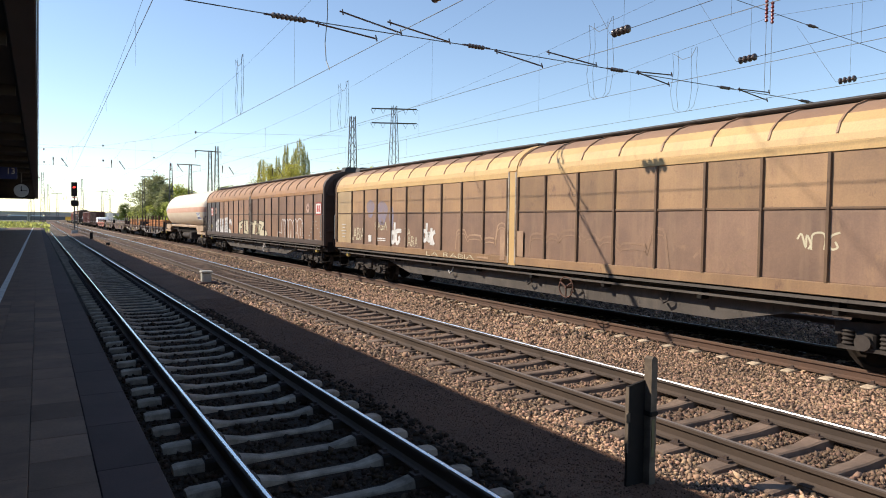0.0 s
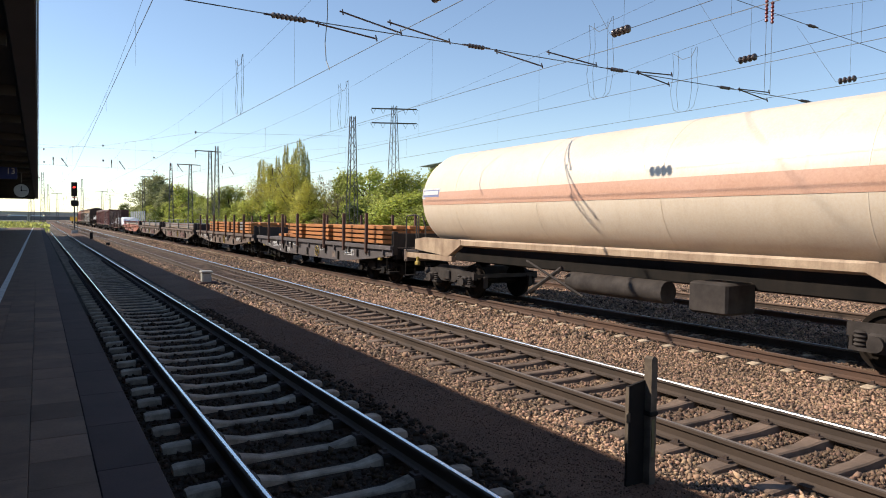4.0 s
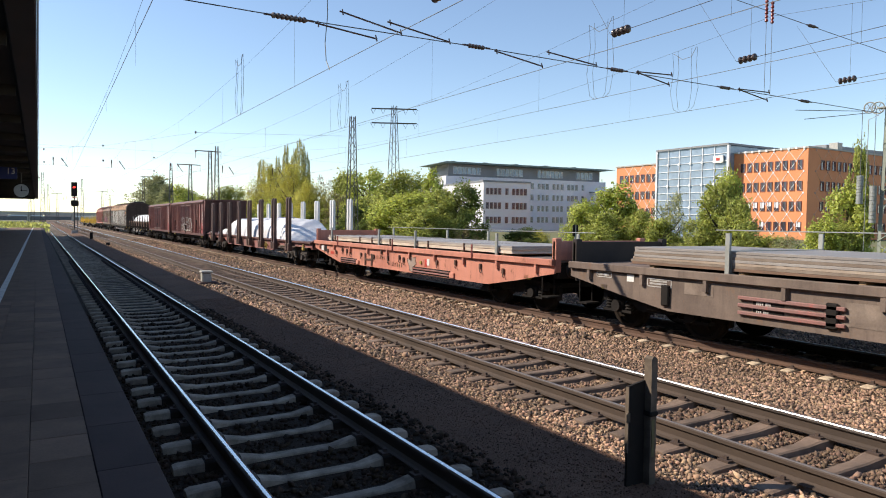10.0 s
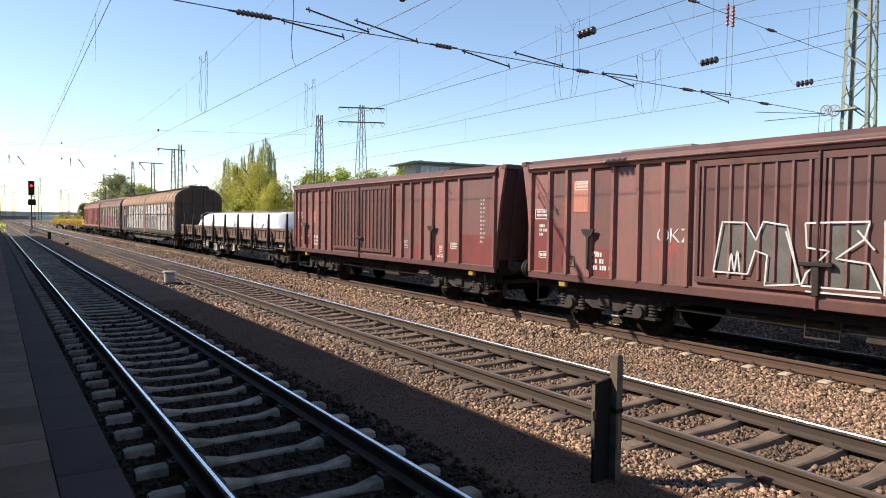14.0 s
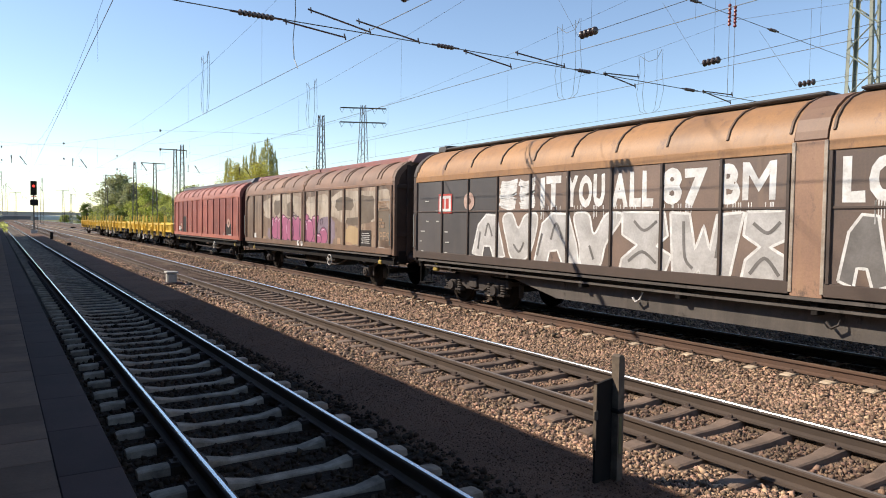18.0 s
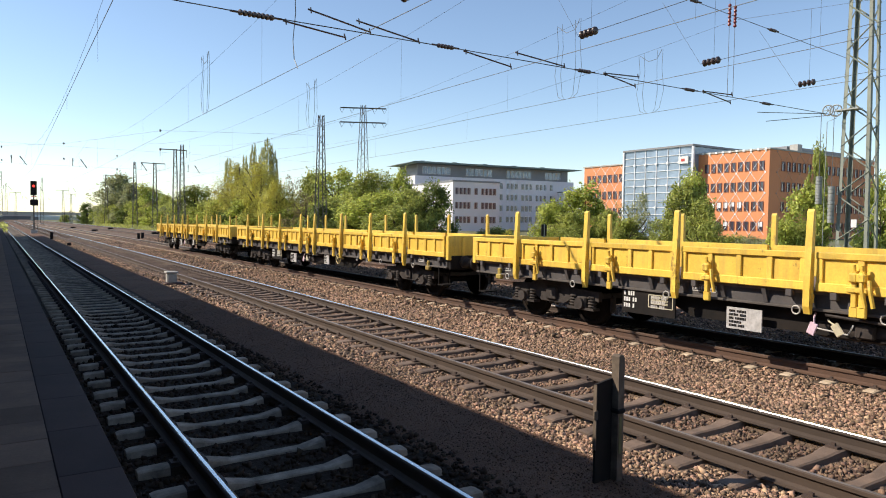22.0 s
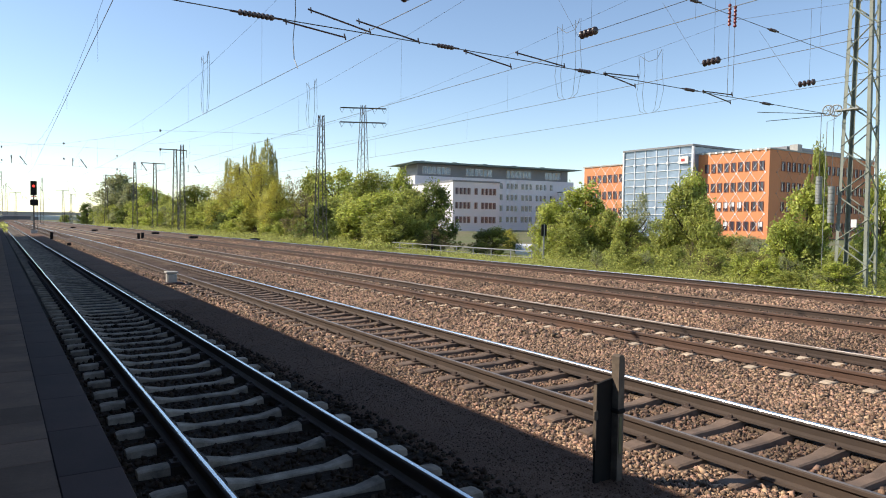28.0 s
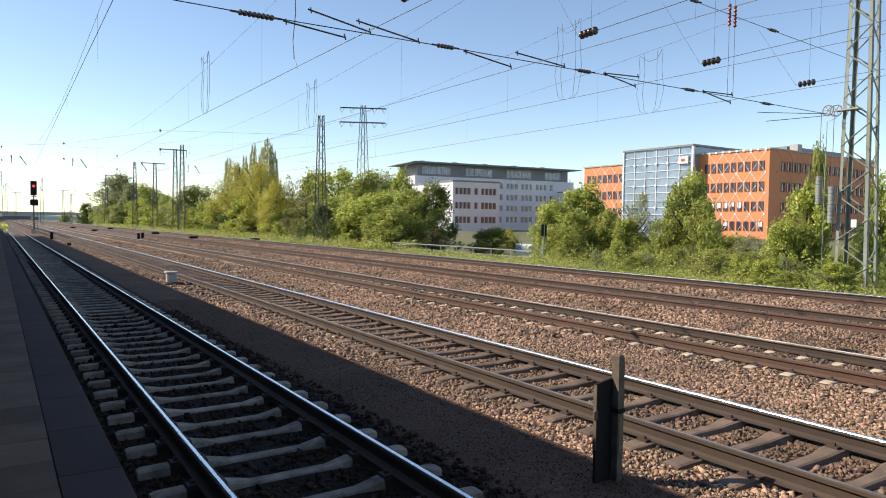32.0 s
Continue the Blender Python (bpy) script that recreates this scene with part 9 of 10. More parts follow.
def low_side_wagon(label, front, rear, paint, frame_mat, post, first, top=1.73, places=()):
    """A long flat wagon with drop sides between stakes; first: the place of the hindmost stake."""
    L = rear - front
    h = L / 2
    t = base("drop_side_wagon", label, "goods wagon", "wagons of the goods train")
    posts = list(places) or [first - 2.15 * k for k in range(9) if first - 2.15 * k > -h + 0.5]
    cuts = [h - 0.05] + posts + [-h + 0.05]
    for s in (-1, 1):
        for b, a in zip(cuts, cuts[1:]):
            a, b = a + 0.07, b - 0.07
            d = Mesh().box(*sorted((s * 1.36, s * 1.395)), a, b, 1.18, top, 0.006).part("drop_side", paint, t)
            for z, q in ((1.17, 0.13), (top - 0.10, 0.10)):
                Mesh().box(*sorted((s * 1.395, s * 1.44)), a, b, z, z + q, 0.012).part("side_flange", paint, d)
            n = max(2, round((b - a) / 0.5))
            for k in range(n + 1):
                y = a + 0.05 + (b - a - 0.10) * k / n
                Mesh().box(*sorted((s * 1.395, s * 1.43)), y - 0.045, y + 0.045, 1.29, top - 0.10, 0.008).part("side_rib", paint, d)
            for y in (a + 0.25, b - 0.25):
                Mesh().box(*sorted((s * 1.33, s * 1.43)), y - 0.05, y + 0.05, 1.06, 1.20, 0.012).part("hinge", frame_mat, d)
        stake = Mesh().prism([(0.02 * s, 0.84), (0.0, 1.2), (0.0, 2.30), (s * 0.03, 2.34), (s * 0.06, 2.30), (s * 0.11, 1.35), (s * 0.11, 0.95), (s * 0.07, 0.84)], "y", -0.048, 0.048)
        stake = stake.box(*sorted((0, s * 0.06)), -0.065, 0.065, 1.0, 1.14, 0.01).data("stake", post)
        latch = Mesh().box(*sorted((0, s * 0.07)), -0.035, 0.035, 1.0, 1.50, 0.01).box(*sorted((0.01 * s, s * 0.12)), -0.06, 0.06, 1.34, 1.47, 0.02).box(*sorted((0, s * 0.10)), -0.09, 0.09, 1.20, 1.28, 0.015)
        latch = latch.tube([(s * 0.05, 0, 1.48), (s * 0.07, 0, 1.58)], 0.025, 6).tube([(s * 0.08, -0.16, 1.02), (s * 0.10, -0.12, 1.25), (s * 0.08, -0.10, 1.38)], 0.03, 6).box(*sorted((0, s * 0.06)), -0.06, 0.06, 0.86, 1.02, 0.015).data("latch", post)
        for y in posts:
            piece("stake", stake, t, (s * 1.43, y, 0))
            piece("latch", latch, t, (s * 1.44, y + (-0.62 if y > 0 else 0.62) if places else y - 0.5, 0))
        sb = Mesh().box(*sorted((s * 1.18, s * 1.30)), -h + 0.1, h - 0.1, 0.90, 1.17, 0.012).part("side_sill", frame_mat, t)
        Mesh().box(*sorted((s * 1.18, s * 1.38)), -h + 0.1, h - 0.1, 0.88, 0.92, 0.008).part("sill_flange", "solegrey", sb)
        k = h - 5.2
        Mesh().prism([(-k, 0.90), (k, 0.90), (k - 0.9, 0.52), (-k + 0.9, 0.52)], "x", *sorted((s * 1.08, s * 1.16))).part("belly_sill", "black", sb)
        rd = Mesh().prism([(0.0, 1.15), (s * 0.10, 1.15), (s * 0.02, 0.93), (0.0, 0.93)], "y", -0.035, 0.035).data("sill_bracket", frame_mat)
        for y in np.arange(-h + 0.5, h - 0.3, 0.717):
            piece("sill_bracket", rd, sb, (s * 1.30, y, 0))
    Mesh().box(-1.36, 1.36, -h + 0.05, h - 0.05, 1.12, 1.18).part("deck", "flatgrey", t)
    for s in (-1, 1):
        y0, y1 = sorted((s * (h - 0.01), s * (h - 0.06)))
        e = Mesh().box(-1.36, 1.36, y0, y1, 1.14, top, 0.008).part("end_board", paint, t)
        for x in (-0.9, -0.3, 0.3, 0.9):
            Mesh().box(x - 0.05, x + 0.05, y0 - 0.02, y1 + 0.02, 1.2, top - 0.05, 0.006).part("end_rib", paint, e)
        Mesh().box(-1.40, -1.30, y0 - 0.04, y1 + 0.04, 1.1, top, 0.01).part("end_corner", paint, e)
        bogie(t, s * (h - 2.5))
    ends(t, L, 1.05)
    handwheel(t, -2.46, 0.80, 0.17, -1.40, "handwheel")
    # data panels under the sill
    for y, w_, z0, z1, mt in ((3.73, 1.18, 0.46, 0.88, "black"), (1.85, 0.6, 0.45, 0.79, "panel_white"), (-1.35, 0.4, 0.54, 0.89, "panel_white")):
        Mesh().box(-1.345, -1.32, y - w_ / 2, y + w_ / 2, z0, z1).part("data_panel", mt, t, "data panel with worn white lettering")
    letter_rows(t, "white", 4.28, 0.78, ((1, 3), (3, 2), (3, 1)), -1.348, 0.075)
    frame_mark(t, "spray_cream", 3.45, 0.72, 0.52, 0.22, -1.348)
    letter_rows(t, "greybar", 3.66, 0.76, ((5, 3), (8,), (4, 3)), -1.349, 0.055)
    letter_rows(t, "blackboard", 2.1, 0.715, ((4, 6), (6, 4), (3, 7), (8,), (5, 4)), -1.348, 0.038)
    letter_rows(t, "blackboard", -1.18, 0.82, ((6,), (4, 2), (7,), (5,), (3, 3)), -1.348, 0.038)
    for y in (7.9, 2.6, -4.4, -7.8):
        frame_mark(t, "greybar", y, 1.04, 0.44, 0.10, -1.304)
    m = Mesh()
    m.tube([(-1.0, -0.6, 0.65), (-1.0, 0.8, 0.65)], 0.18, 12)
    m.box(-1.1, -0.5, 0.9, 1.1, 0.5, 0.9)
    m.box(-1.25, -1.15, 0.0, 0.25, 0.55, 0.75, 0.02)
    m.tube([(-1.3, -0.9, 0.86), (-1.34, -0.2, 0.80), (-1.34, 0.6, 0.84)], 0.022, 6)
    m.part("brake_gear", "bogie", t, smooth=True)
    for y, z, mt, turn in ((0.77, 0.625, "pinklight", 20), (0.42, 0.65, "spray_cream", -35)):
        g_ = Mesh().box(-0.012, 0.012, -0.06, 0.06, -0.09, 0.09, 0.01).tube([(0, 0, 0.08), (0.03, 0.05, 0.16), (0.1, 0.08, 0.2)], 0.014, 6)
        g_.part("brake_lever", mt, t, "pale changeover lever", at=pose(-1.36, y, z, turn, 0, 0))
    Mesh().tube([(-1.36, 0.70, 0.64), (-1.36, 0.28, 0.60), (-1.34, 0.22, 0.74)], 0.012, 6).part("lever_rod", "greybar", t)
    ring = Mesh().tube([(0, 0.06 * math.cos(q), 0.06 * math.sin(q)) for q in np.linspace(0, 2 * math.pi, 15)], 0.012, 6, False).data("lashing_ring", "greybar", True)
    for y in (7.7, 5.6, 3.3, 1.0, -0.2, -3.88, -4.59, -5.48, -7.4):
        piece("lashing_ring", ring, t, (-1.39, y, 0.87))
    put_in_train(t, front, rear)
    return t, h


low_side_wagon("grimy brown drop-side wagon with dark stakes", 193.93, 212.91, "flatbrown", "black", "board", 8.23)
c = load("covered_load", "smooth long load under a white tarpaulin", "tarpaulin load", 193.93, 212.91)
piece("tarpaulin", cloth_mound("tarpaulin", 14.0, 2.44, 1.22, 1.2, 8, 1.1, 0.03, 0.3, 0.9), c, (0, 0.2, 0))
for y in (-4.6, -1.2, 2.4, 5.4):
    Mesh().tube([(-1.30, y, 1.22), (-1.30, y, 1.5), (-1.20, y, 2.3), (-0.9, y, 2.47), (0, y, 2.5), (0.9, y, 2.47), (1.2, y, 2.3), (1.3, y, 1.22)], 0.012, 4).part("lashing", "greybar", c, "thin pale lashing")

w = put_in_train(sliding_wagon("dark brown covered wagon with rusty roof and large white graffiti", 21.5, "umber", "brown_rib", "brown_roof", 1.158, sole="solegrey", end="end_shade_grime", own=(3, "slate"), mid=(-0.40, 0.06), mid_mat="brown"), 214.28, 235.76)
WHITE = "white dripping block graffiti"
for word, y1, n in (("LO", -0.62, 0.82), ("BS", -1.62, 0.95), ("ER", -2.75, 0.95), ("n", -3.95, 0.45), ("I", -4.5, 0.14), ("2", -4.95, 0.6), ("S", -5.6, 0.35), ("EIN", -6.15, 1.0), ("D", -7.3, 0.7), ("!", -8.05, 0.15),
                    ("IT", 5.55, 0.62), ("YOU", 4.78, 1.05), ("ALL", 3.56, 0.98), ("87", 2.4, 0.9), ("BM", 1.28, 0.95)):
    sprayed_word(w, word, "spray", y1 - n, y1, 2.42, 3.06, -1.503, 0.05, label=WHITE, drips=12)
hatching(w, "spray", 5.7, 7.0, 2.45, 3.04, 14, 47, 0.06, -1.503, WHITE)
spray_art(w, "chrome", 8.0, 0.12, 1.24, 2.30, WALL, "spray", "silver", 0.045, "silver block graffiti with white outlines")
spray_art(w, "chrome_dark", 8.0, 0.12, 1.24, 2.30, WALL, "silver_low", None, 0.055, "dark inner lines of the letters")
spray_art(w, "chrome", -0.6, -4.7, 1.24, 2.28, WALL, "spray", "silver_low", 0.04, "dull silver graffiti with white outlines")
spray_art(w, "chrome", -4.8, -8.25, 1.24, 2.28, WALL, "greybar", "silver", 0.04, "silver block graffiti with white outlines")
spray_art(w, "tag", -9.25, -10.5, 1.27, 2.24, WALL, "spray", None, 0.03, "thin white sprayed tags")
round_mark(w, -8.95, 2.6, 0.22)
round_mark(w, 8.15, 2.6, 0.22)
bars(w, "redsign", [(9.2, 2.56, 0.62, 0.5)], name="red_plate")
bars(w, "white", [(9.2, 2.56, 0.52, 0.4)], -1.472, "plate_field")
bars(w, "redsign", [(9.3, 2.56, 0.14, 0.26), (9.1, 2.56, 0.14, 0.26)], -1.476, "plate_shape")
bars(w, "rust", [(-10.1, 2.75, 0.8, 0.2)], name="orange_plate")
for k, y in enumerate((10.3, 9.3)):
    notices(w, y, 50 + k, 6, 1.3, 2.9)

w = put_in_train(sliding_wagon("grimy taupe two-axle covered wagon with pink graffiti", 14.04, "taupe", "taupe_rib", "taupe_roof", 1.163, bogies=False, belly=False, ridge="oxide", end="end_shade_grime", mid=(-0.11, -0.02)), 236.9, 250.94)
for k, (a, b, z0, z1, mt) in enumerate(((4.55, -0.2, 2.15, 3.05, "silver_dust"), (-0.3, -2.4, 2.0, 3.0, "silver_dust"), (-2.5, -6.9, 2.05, 3.08, "silver_dust"), (-2.9, -4.3, 2.42, 2.86, "smudge"), (-3.75, -5.0, 1.95, 2.2, "smudge"), (-4.75, -5.75, 2.05, 2.9, "smudge"),
                                        (-5.9, -6.9, 1.5, 2.5, "smudge"), (1.7, 1.0, 2.2, 2.8, "smudge"), (3.2, 2.5, 2.3, 2.9, "smudge"), (-3.7, -4.8, 1.3, 1.9, "tan_cream"), (-1.2, -2.9, 1.3, 2.2, "lavender"), (4.0, 3.2, 1.3, 1.75, "lavender"))):
    ring = [(a + (b - a) * (0.5 + 0.5 * math.copysign(abs(math.cos(q)) ** 0.5, math.cos(q)) * (1 + 0.05 * math.sin(7 * q + k))), z0 + (z1 - z0) * (0.5 + 0.5 * math.copysign(abs(math.sin(q)) ** 0.6, math.sin(q)) * (1 + 0.10 * math.sin(5 * q + 2 * k)))) for q in np.linspace(0, 2 * math.pi, 49)[:-1]]
    Mesh().add([(WALL + 0.0018 - 0.0001 * k, *p) for p in ring], [tuple(range(48))]).part("paint_patch", mt, w, "faded silvery paint field" if mt == "silver_dust" else "")
spray_art(w, "bubble_field", 3.5, -2.35, 1.28, 2.28, WALL - 0.0012, "purple", "pink", 0.03, "dusty pink ground of the letters")
spray_art(w, "bubbles", 3.5, -2.35, 1.28, 2.28, WALL - 0.002, "purple", "pink", 0.035, "dusty pink bubble graffiti with plum outlines")
spray_art(w, "bubble_light", 3.5, -2.35, 1.28, 2.28, WALL - 0.0035, "pinklight", None, 0.04, "pale highlights on the bubbles")
for y in (0.42, 0.05):
    Mesh().disc((-1.492, y, 1.22), (1, 0, 0), 0.11, 0.004, 16).part("graffiti_eye", "white", w, "white painted eye")
    Mesh().disc((-1.496, y - 0.03, 1.24), (1, 0, 0), 0.045, 0.004, 12).part("graffiti_pupil", "board", w)
sprayed_word(w, "PFS", "tan_pale", -6.7, -6.1, 1.5, 1.76, -1.503, -0.01, label="pale sprayed tag", rough=0.02)
frame_mark(w, "tan_pale", -6.3, 2.55, 0.75, 0.26, -1.47)
letter_rows(w, "tan_pale", -6.1, 2.1, ((4,), (3, 3), (2, 4)), -1.47, 0.07)
bars(w, "board", [(-5.2, 1.55, 0.75, 0.5)], name="dark_panel")
bars(w, "greybar", [(-5.2, 1.40 + 0.06 * k, 0.6 - 0.1 * (k % 2), 0.02) for k in range(6)] + [(-6.3, 1.28, 0.4, 0.04)], -1.47)
bars(w, "white", [(5.6, 1.4, 0.25, 0.2)], -1.47)
bars(w, "tan_pale", [(4.4, 1.33, 0.3, 0.12), (-3.2, 1.4, 0.25, 0.2), (-4.0, 1.33, 0.4, 0.1)], -1.4585, "yellow_patch")

w = put_in_train(sliding_wagon("faded red-brown two-axle covered wagon", 14.04, "red", "red_rib", "red_roof", 1.163, bogies=False, belly=False, ridge="ridgegrey", end="red_end", mid=(-0.02, 0.07), shift=(0.0, 0.10)), 251.9, 265.94)
bars(w, "board", [(-5.2, 1.55, 0.85, 0.62), (4.02, 1.74, 1.0, 0.98), (4.97, 1.6, 0.46, 0.5)], name="dark_panel")
round_mark(w, -5.2, 1.9, 0.22, -1.47)
bars(w, "blackboard", [(5.46, 1.51, 0.42, 0.30)], -1.468, "plate_frame")
round_mark(w, 5.0, 1.63, 0.19, -1.472)
bars(w, "white", [(5.46, 1.51, 0.34, 0.22), (3.6, 2.35, 0.16, 0.2)], -1.472)
bars(w, "greybar", [(-4.4, 1.33, 0.3, 0.03), (-4.4, 1.39, 0.3, 0.03), (-5.4, 1.29, 0.6, 0.03), (-5.4, 1.34, 0.5, 0.03)], -1.472)
scrawl(w, "tan_pale", 2.2, 3.2, 1.35, 1.7, 2, 72, 0.03, kinds=(3, 2))
scrawl(w, "tan_pale", -0.9, -0.2, 1.4, 1.7, 2, 73, 0.025, kinds=(3,))

YEL = "yellow drop-side wagon with stakes, dark grey frame, empty"
for a, b in ((267.04, 285.09), (286.21, 304.54), (305.77, 324.1)):
    low_side_wagon(YEL, a, b, "yellow", "framedark", "yellow", 7.4, places=[0.11 + q for q in (7.17, 5.05, 2.94, 0.67, -0.67, -2.94, -5.05, -7.17)])


# ---- pieces: sleepers, slabs, stones ----
def sleeper_mesh(name, mat, dip, wide=1.0, ends_at=1.3):
    """A concrete sleeper, waisted and lower in the middle."""
    st = ((-ends_at, -0.19, 0.12), (0.04 - ends_at, -0.178, 0.13), (-0.95, -0.172, 0.135), (-0.60, -0.172, 0.135), (-0.35, -0.172 - dip, 0.105), (0.0, -0.172 - dip, 0.095))
    st = st + tuple((-x, z, w) for x, z, w in reversed(st[:-1]))
    vs, fs = [], []
    for x, z, w in st:
        w *= wide
        vs += [(x, -w, -0.36), (x, -w * 0.62, z - 0.012), (x, -w * 0.45, z), (x, w * 0.45, z), (x, w * 0.62, z - 0.012), (x, w, -0.36)]
    for i in range(len(st) - 1):
        fs += [(6 * i + k, 6 * i + 6 + k, 6 * i + 7 + k, 6 * i + 1 + k) for k in range(5)]
    fs += [(0, 1, 2, 3, 4, 5), tuple(len(vs) - 6 + k for k in (5, 4, 3, 2, 1, 0))]
    return Mesh().add(vs, fs).data(name, mat)


def seat_mesh():
    """The oil-blackened part of a sleeper round the rails."""
    m = Mesh()
    for s in (-1, 1):
        vs, fs = [], []
        for x in (0.585, 0.62, 0.885, 0.92):
            w = 0.139
            vs += [(s * x, -w, -0.36), (s * x, -w * 0.64, -0.182), (s * x, -w * 0.46, -0.1695), (s * x, w * 0.46, -0.1695), (s * x, w * 0.64, -0.182), (s * x, w, -0.36)]
        for i in range(3):
            fs += [(6 * i + k, 6 * i + 6 + k, 6 * i + 7 + k, 6 * i + 1 + k) for k in range(5)]
        m.add(vs, fs)
    return m.data("rail_seat", "oily")


SEAT = seat_mesh()
CLIP = Mesh()
for s in (-1, 1):
    for q in (-1, 1):
        CLIP.box(s * 0.753 + q * 0.12 - 0.035, s * 0.753 + q * 0.12 + 0.035, -0.06, 0.06, -0.175, -0.15)
        CLIP.box(s * 0.753 + q * 0.11 - 0.015, s * 0.753 + q * 0.11 + 0.015, -0.02, 0.02, -0.15, -0.12)
CLIP = CLIP.data("fastening", "fastening")
SPECS = (("sleeper_grey", 0.05, 0.641, 0.081, 4.0, 150, 60), ("sleeper_brown", 0.03, 0.58, 0.03, 2.0, 150, 60), ("sleeper_light", 0.035, 0.602, 0.306, 2.0, 150, 60),
         ("sleeper_brown", 0.03, 0.62, 0.2, 6.0, 0, 0), ("sleeper_brown", 0.03, 0.62, 0.1, 8.0, 0, 0))
for (mt, dip, step, off, start, n, clips), t, (x, z) in zip(SPECS, TRACK, TRACKS):
    d = sleeper_mesh("sleeper", mt, dip, 1.2 if mt == "sleeper_brown" else 1.0, {"sleeper_grey": 1.19, "sleeper_brown": 1.17, "sleeper_light": 1.08}[mt])
    y = off + step * math.ceil((start - off) / step)
    y -= step * 20
    n += 16 if n else 0
    clips += 16 if clips else 0
    k = 0
    if not n:  # buried in the ballast
        continue
    while k < n:
        o = piece("sleeper", d, t, pose(0, y, 0, 0, 0, 0.4 * math.sin(k * 5.1)))
        if k < clips:
            piece("fastening", CLIP, o, (0, 0, 0))
            if mt == "sleeper_grey":
                piece("rail_seat", SEAT, o, (0, 0, 0))
        y += step
        k += 1
    far = Mesh()
    while y < 330:
        far.box(-1.3, 1.3, y - 0.11, y + 0.11, -0.34, -0.178)
        y += step
    tagged(far.part("far_sleepers", mt, t), kind="stuff")

# platform slabs, and the edge stones
SLAB = Mesh().box(-0.1735, 0.1735, -0.2485, 0.2485, -0.06, 0.0, 0.003).data("paving_slab", "slab")
for i in range(10):
    for j in range(26):
        piece("paving_slab", SLAB, platform, pose(0.286 - 0.175 - 0.35 * i, 1.6 + 0.5 * j + 0.25 * (i % 2), 0.55 + 0.002 * math.sin(i * 9 + j * 5), 0.2 * math.sin(3 * j + i), 0.2 * math.cos(2 * j + 5 * i), 0))
more = Mesh()
for i in range(10):
    for j in range(194):
        more.box(-0.062 - 0.35 * i, 0.285 - 0.35 * i, 14.353 + 0.5 * j + 0.25 * (i % 2), 14.848 + 0.5 * j + 0.25 * (i % 2), 0.50, 0.55)
    for j in range(26):
        more.box(-0.062 - 0.35 * i, 0.285 - 0.35 * i, -11.645 + 0.5 * j + 0.25 * (i % 2), -11.150 + 0.5 * j + 0.25 * (i % 2), 0.50, 0.55)
tagged(more.part("paving_rest", "slab", platform), kind="stuff")
EDGE = Mesh().box(-0.1725, 0.1705, -0.499, 0.499, -0.16, 0.0, 0.005).data("edge_stone", "edge")
for j in range(-10, 111):
    piece("edge_stone", EDGE, platform, (0.460, 0.0 + j, 0.553))

# ballast stones
ROCK_V = np.array([(x, y, z) for x in (-1, 1) for y in (-1, 1) for z in (-1, 1)], float) * 0.8
ROCK_V[3] *= 0.6
ROCK_V[6] *= 0.7
ROCK_F = [(0, 1, 3, 2), (4, 6, 7, 5), (0, 4, 5, 1), (2, 3, 7, 6), (0, 2, 6, 4), (1, 5, 7, 3)]
OCT_V = np.array([(1, 0, 0), (-1, 0, 0), (0, 1, 0), (0, -1, 0), (0, 0, 1), (0, 0, -1)], float)
OCT_F = [(0, 2, 4), (2, 1, 4), (1, 3, 4), (3, 0, 4), (2, 0, 5), (1, 2, 5), (3, 1, 5), (0, 3, 5)]


def stones(name, n, x0, x1, near, away, tv, tf, s0, s1, seed, label, mt="stone", behind=False, between=False):
    g = np.random.default_rng(seed)
    x = x0 + (x1 - x0) * g.random(n)
    u = g.random(n)
    y = near + (away - near) * u ** 1.35
    keep = ((y > 0.30 * x) & (y > 0.0)) | behind
    for (kind, dip, step, off, *_), (tx, tz) in zip(SPECS, TRACKS):
        q = np.abs(x - tx)
        r = np.abs((y - off + step / 2) % step - step / 2)
        covered = (kind == "sleeper_light") & (q < 0.30)
        keep &= ~(q < 0.68) | between | (tx < 5)
        if tx > 14:
            keep &= ~(np.abs(q - 0.753) < 0.09)
            continue
        keep &= ~((q < 1.20) & (r < 0.15) & ~covered)
        keep &= ~(np.abs(q - 0.753) < 0.10)
    x, y = x[keep], y[keep]
    k = len(x)
    size = g.uniform(s0, s1, (k, 1)) * g.uniform(0.4, 1.6, (k, 3))
    p = np.stack([x, y, np.maximum(bed_height(x), np.interp(x, [q[0] for q in WALKWAY], [q[1] for q in WALKWAY], -9, -9)) + size.min(1) * g.uniform(-0.3, 0.75, k)], 1)
    jit = tv * np.random.default_rng(seed + 1).uniform(0.5, 1.3, tv.shape)
    tagged(new(name, cloud(name, jit, tf, p, turns(g, k), size, mt)), label, "ballast", kind="stuff")


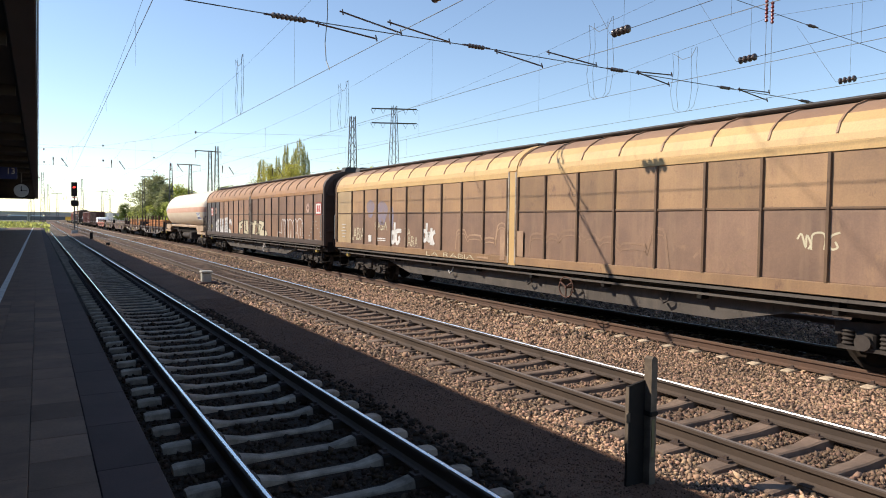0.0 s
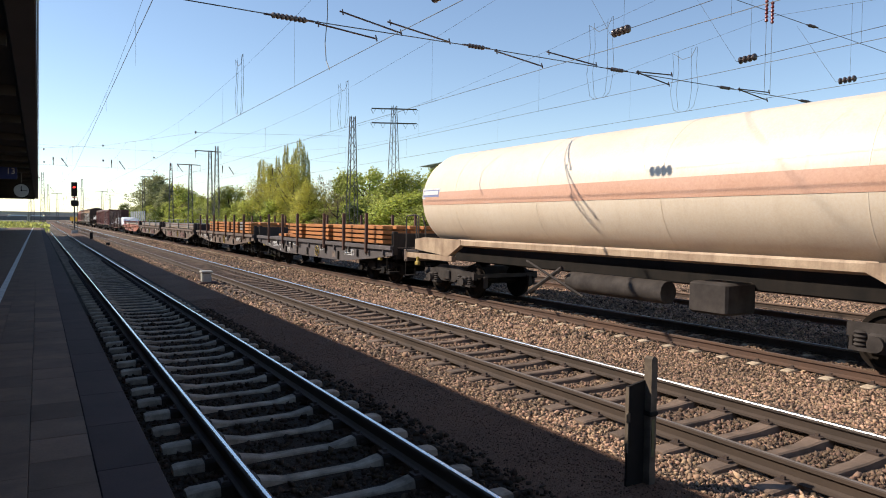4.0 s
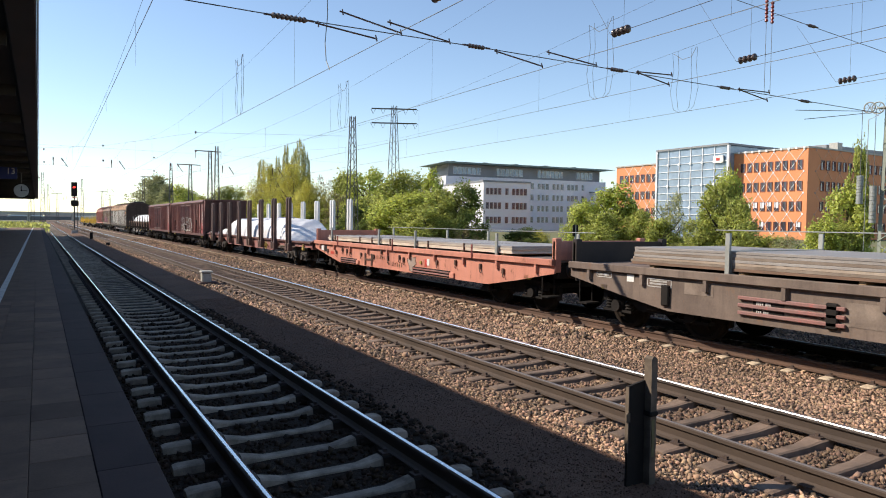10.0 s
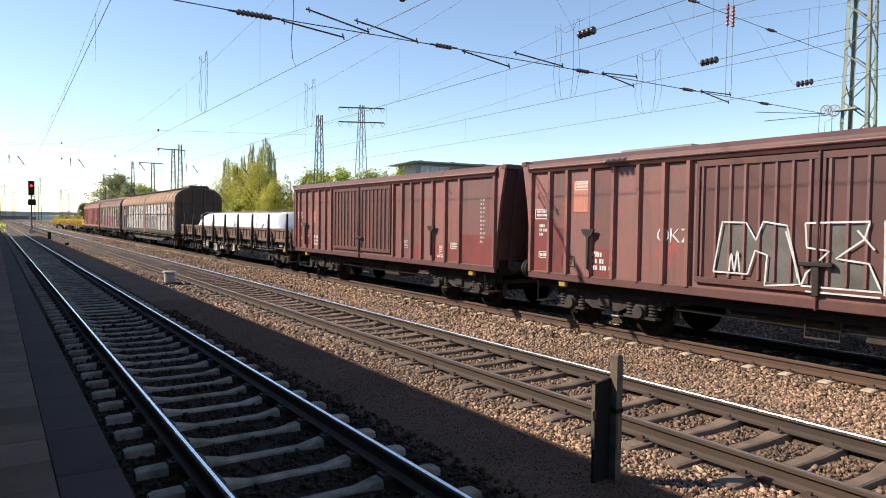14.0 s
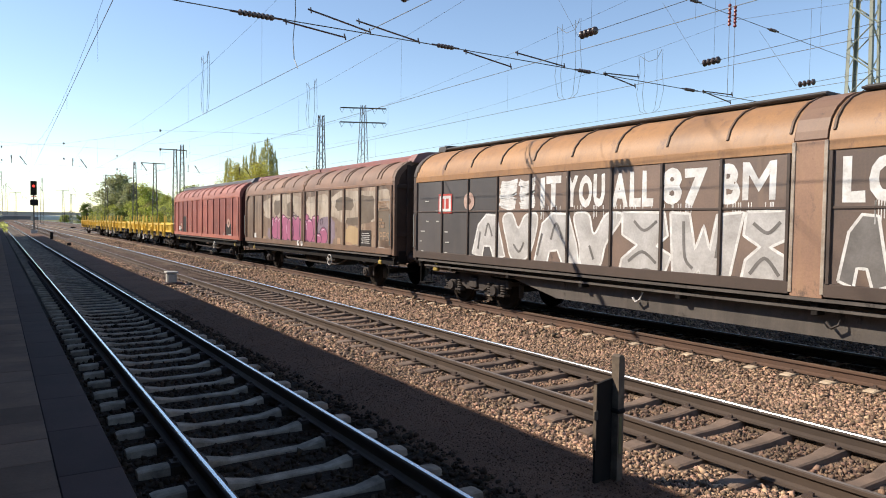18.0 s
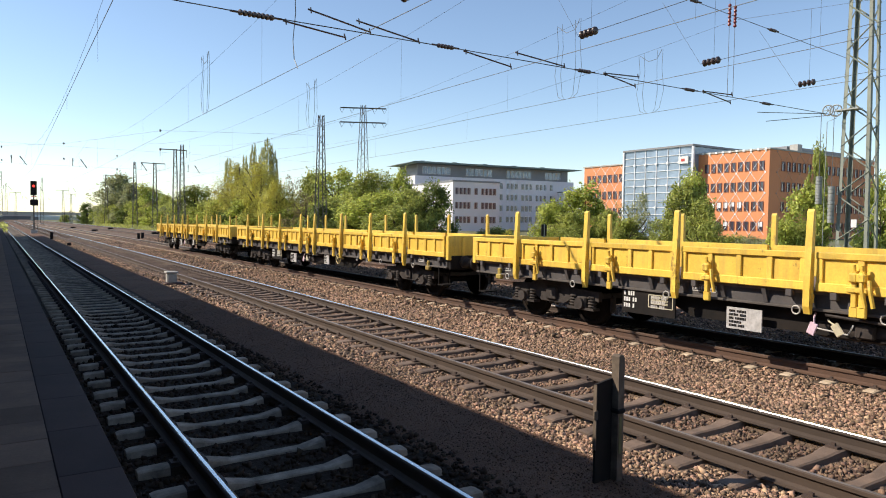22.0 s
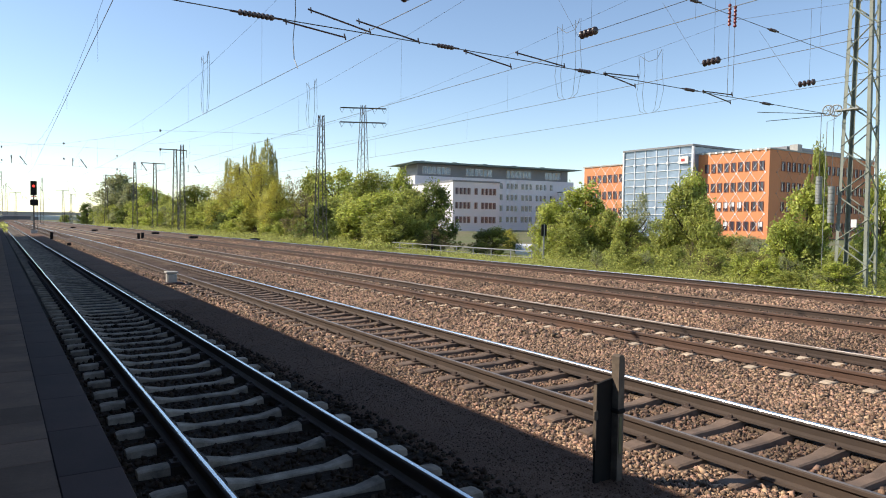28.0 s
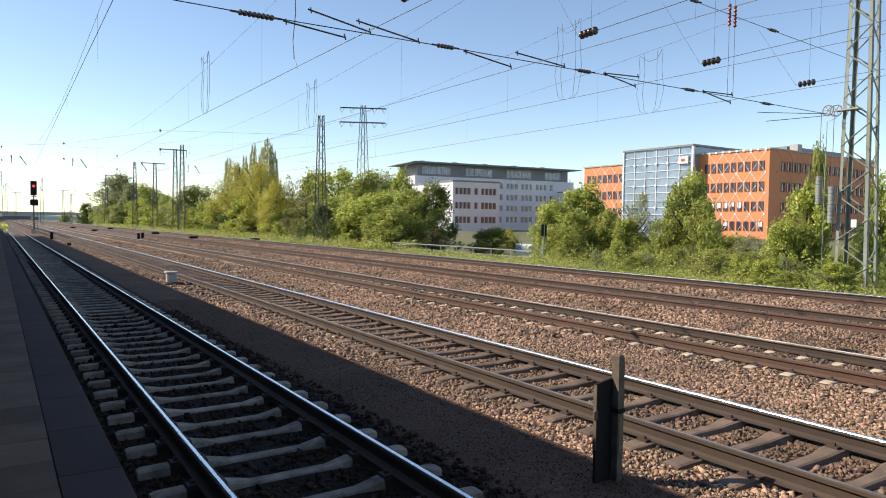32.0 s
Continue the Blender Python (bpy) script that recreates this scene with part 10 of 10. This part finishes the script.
stones("ballast_stones", 16000, 0.7, 3.75, 0.8, 18, ROCK_V, ROCK_F, 0.014, 0.032, 4, "oily ballast stones with painted shade", "stone_shade")
stones("cinder_grit", 22000, 3.6, 4.8, 0.8, 20, ROCK_V, ROCK_F, 0.003, 0.009, 14, "fine dark cinder grit on the path", "grit")
stones("ballast_stones", 110000, 4.86, 9.2, 0.8, 20, ROCK_V, ROCK_F, 0.008, 0.024, 1, "loose broken ballast stones")
stones("ballast_stones", 110000, 8.6, 14.0, 2.5, 30, ROCK_V, ROCK_F, 0.009, 0.026, 2, "loose broken ballast stones")
stones("ballast_stones", 9000, 0.7, 4.1, -11, 0.9, OCT_V, OCT_F, 0.02, 0.04, 6, "oily ballast stones with painted shade", "stone_shade", True)
stones("ballast_stones", 30000, 4.8, 23.4, -11, 4, OCT_V, OCT_F, 0.025, 0.05, 7, "loose broken ballast stones", behind=True)
stones("ballast_stones", 100000, 13.8, 23.5, 4, 42, ROCK_V, ROCK_F, 0.013, 0.03, 5, "loose broken ballast stones")
for x, near, away, n in ((6.49, 0.8, 20, 24000), (11.143, 2.5, 30, 24000)):
    stones("ballast_stones", n, x - 0.67, x + 0.67, near, away, ROCK_V, ROCK_F, 0.011, 0.028, int(x) + 30, "dark stones between the rails", "stone_brown", between=True)
    stones("ballast_stones", 12000, x - 0.67, x + 0.67, away * 0.5, 90, OCT_V, OCT_F, 0.02, 0.045, int(x) + 60, "dark stones between the rails", "stone_brown", between=True)
for x, z in TRACKS[3:]:
    stones("ballast_stones", 14000, x - 0.67, x + 0.67, 4, 80, OCT_V, OCT_F, 0.015, 0.034, int(x), "dark stones between the rails", "stone_brown", between=True)
stones("ballast_stones", 80000, 4.8, 23.4, 10, 80, OCT_V, OCT_F, 0.024, 0.05, 3, "loose broken ballast stones")


# ---- everything that rolls ----
def travelled(t):
    return 11.456 * t + 0.04531 * t * t - 0.000215 * t ** 3


def motions():
    times = [0, 2, 4, 6, 8, 10, 12, 14, 16, 18, 20, 22, 24, 26, 28, 30, 32]
    centre = {}
    for thing, at in MOVERS:
        centre[thing] = at
        walk(thing, [(t, pose(XT, at - travelled(t), 0)) for t in times])
    for wheel, thing, y in WHEELS:
        here = [k for k in range(0, 961) if 2.0 < centre[thing] + y - travelled(k / 30) < 34.0]
        if not here:
            walk(wheel, [(0, pose(0, y, 0.457)), (32, pose(0, y, 0.457))])
            continue
        s0 = travelled(here[0] / 30)
        rows = [(k / 30, pose(0, y, 0.457, math.degrees((travelled(k / 30) - s0) / 0.457))) for k in here]
        first = [] if here[0] == 0 else [(0, rows[0][1])]
        last = [] if here[-1] == 960 else [(32, rows[-1][1])]
        walk(wheel, first + rows + last)


motions()
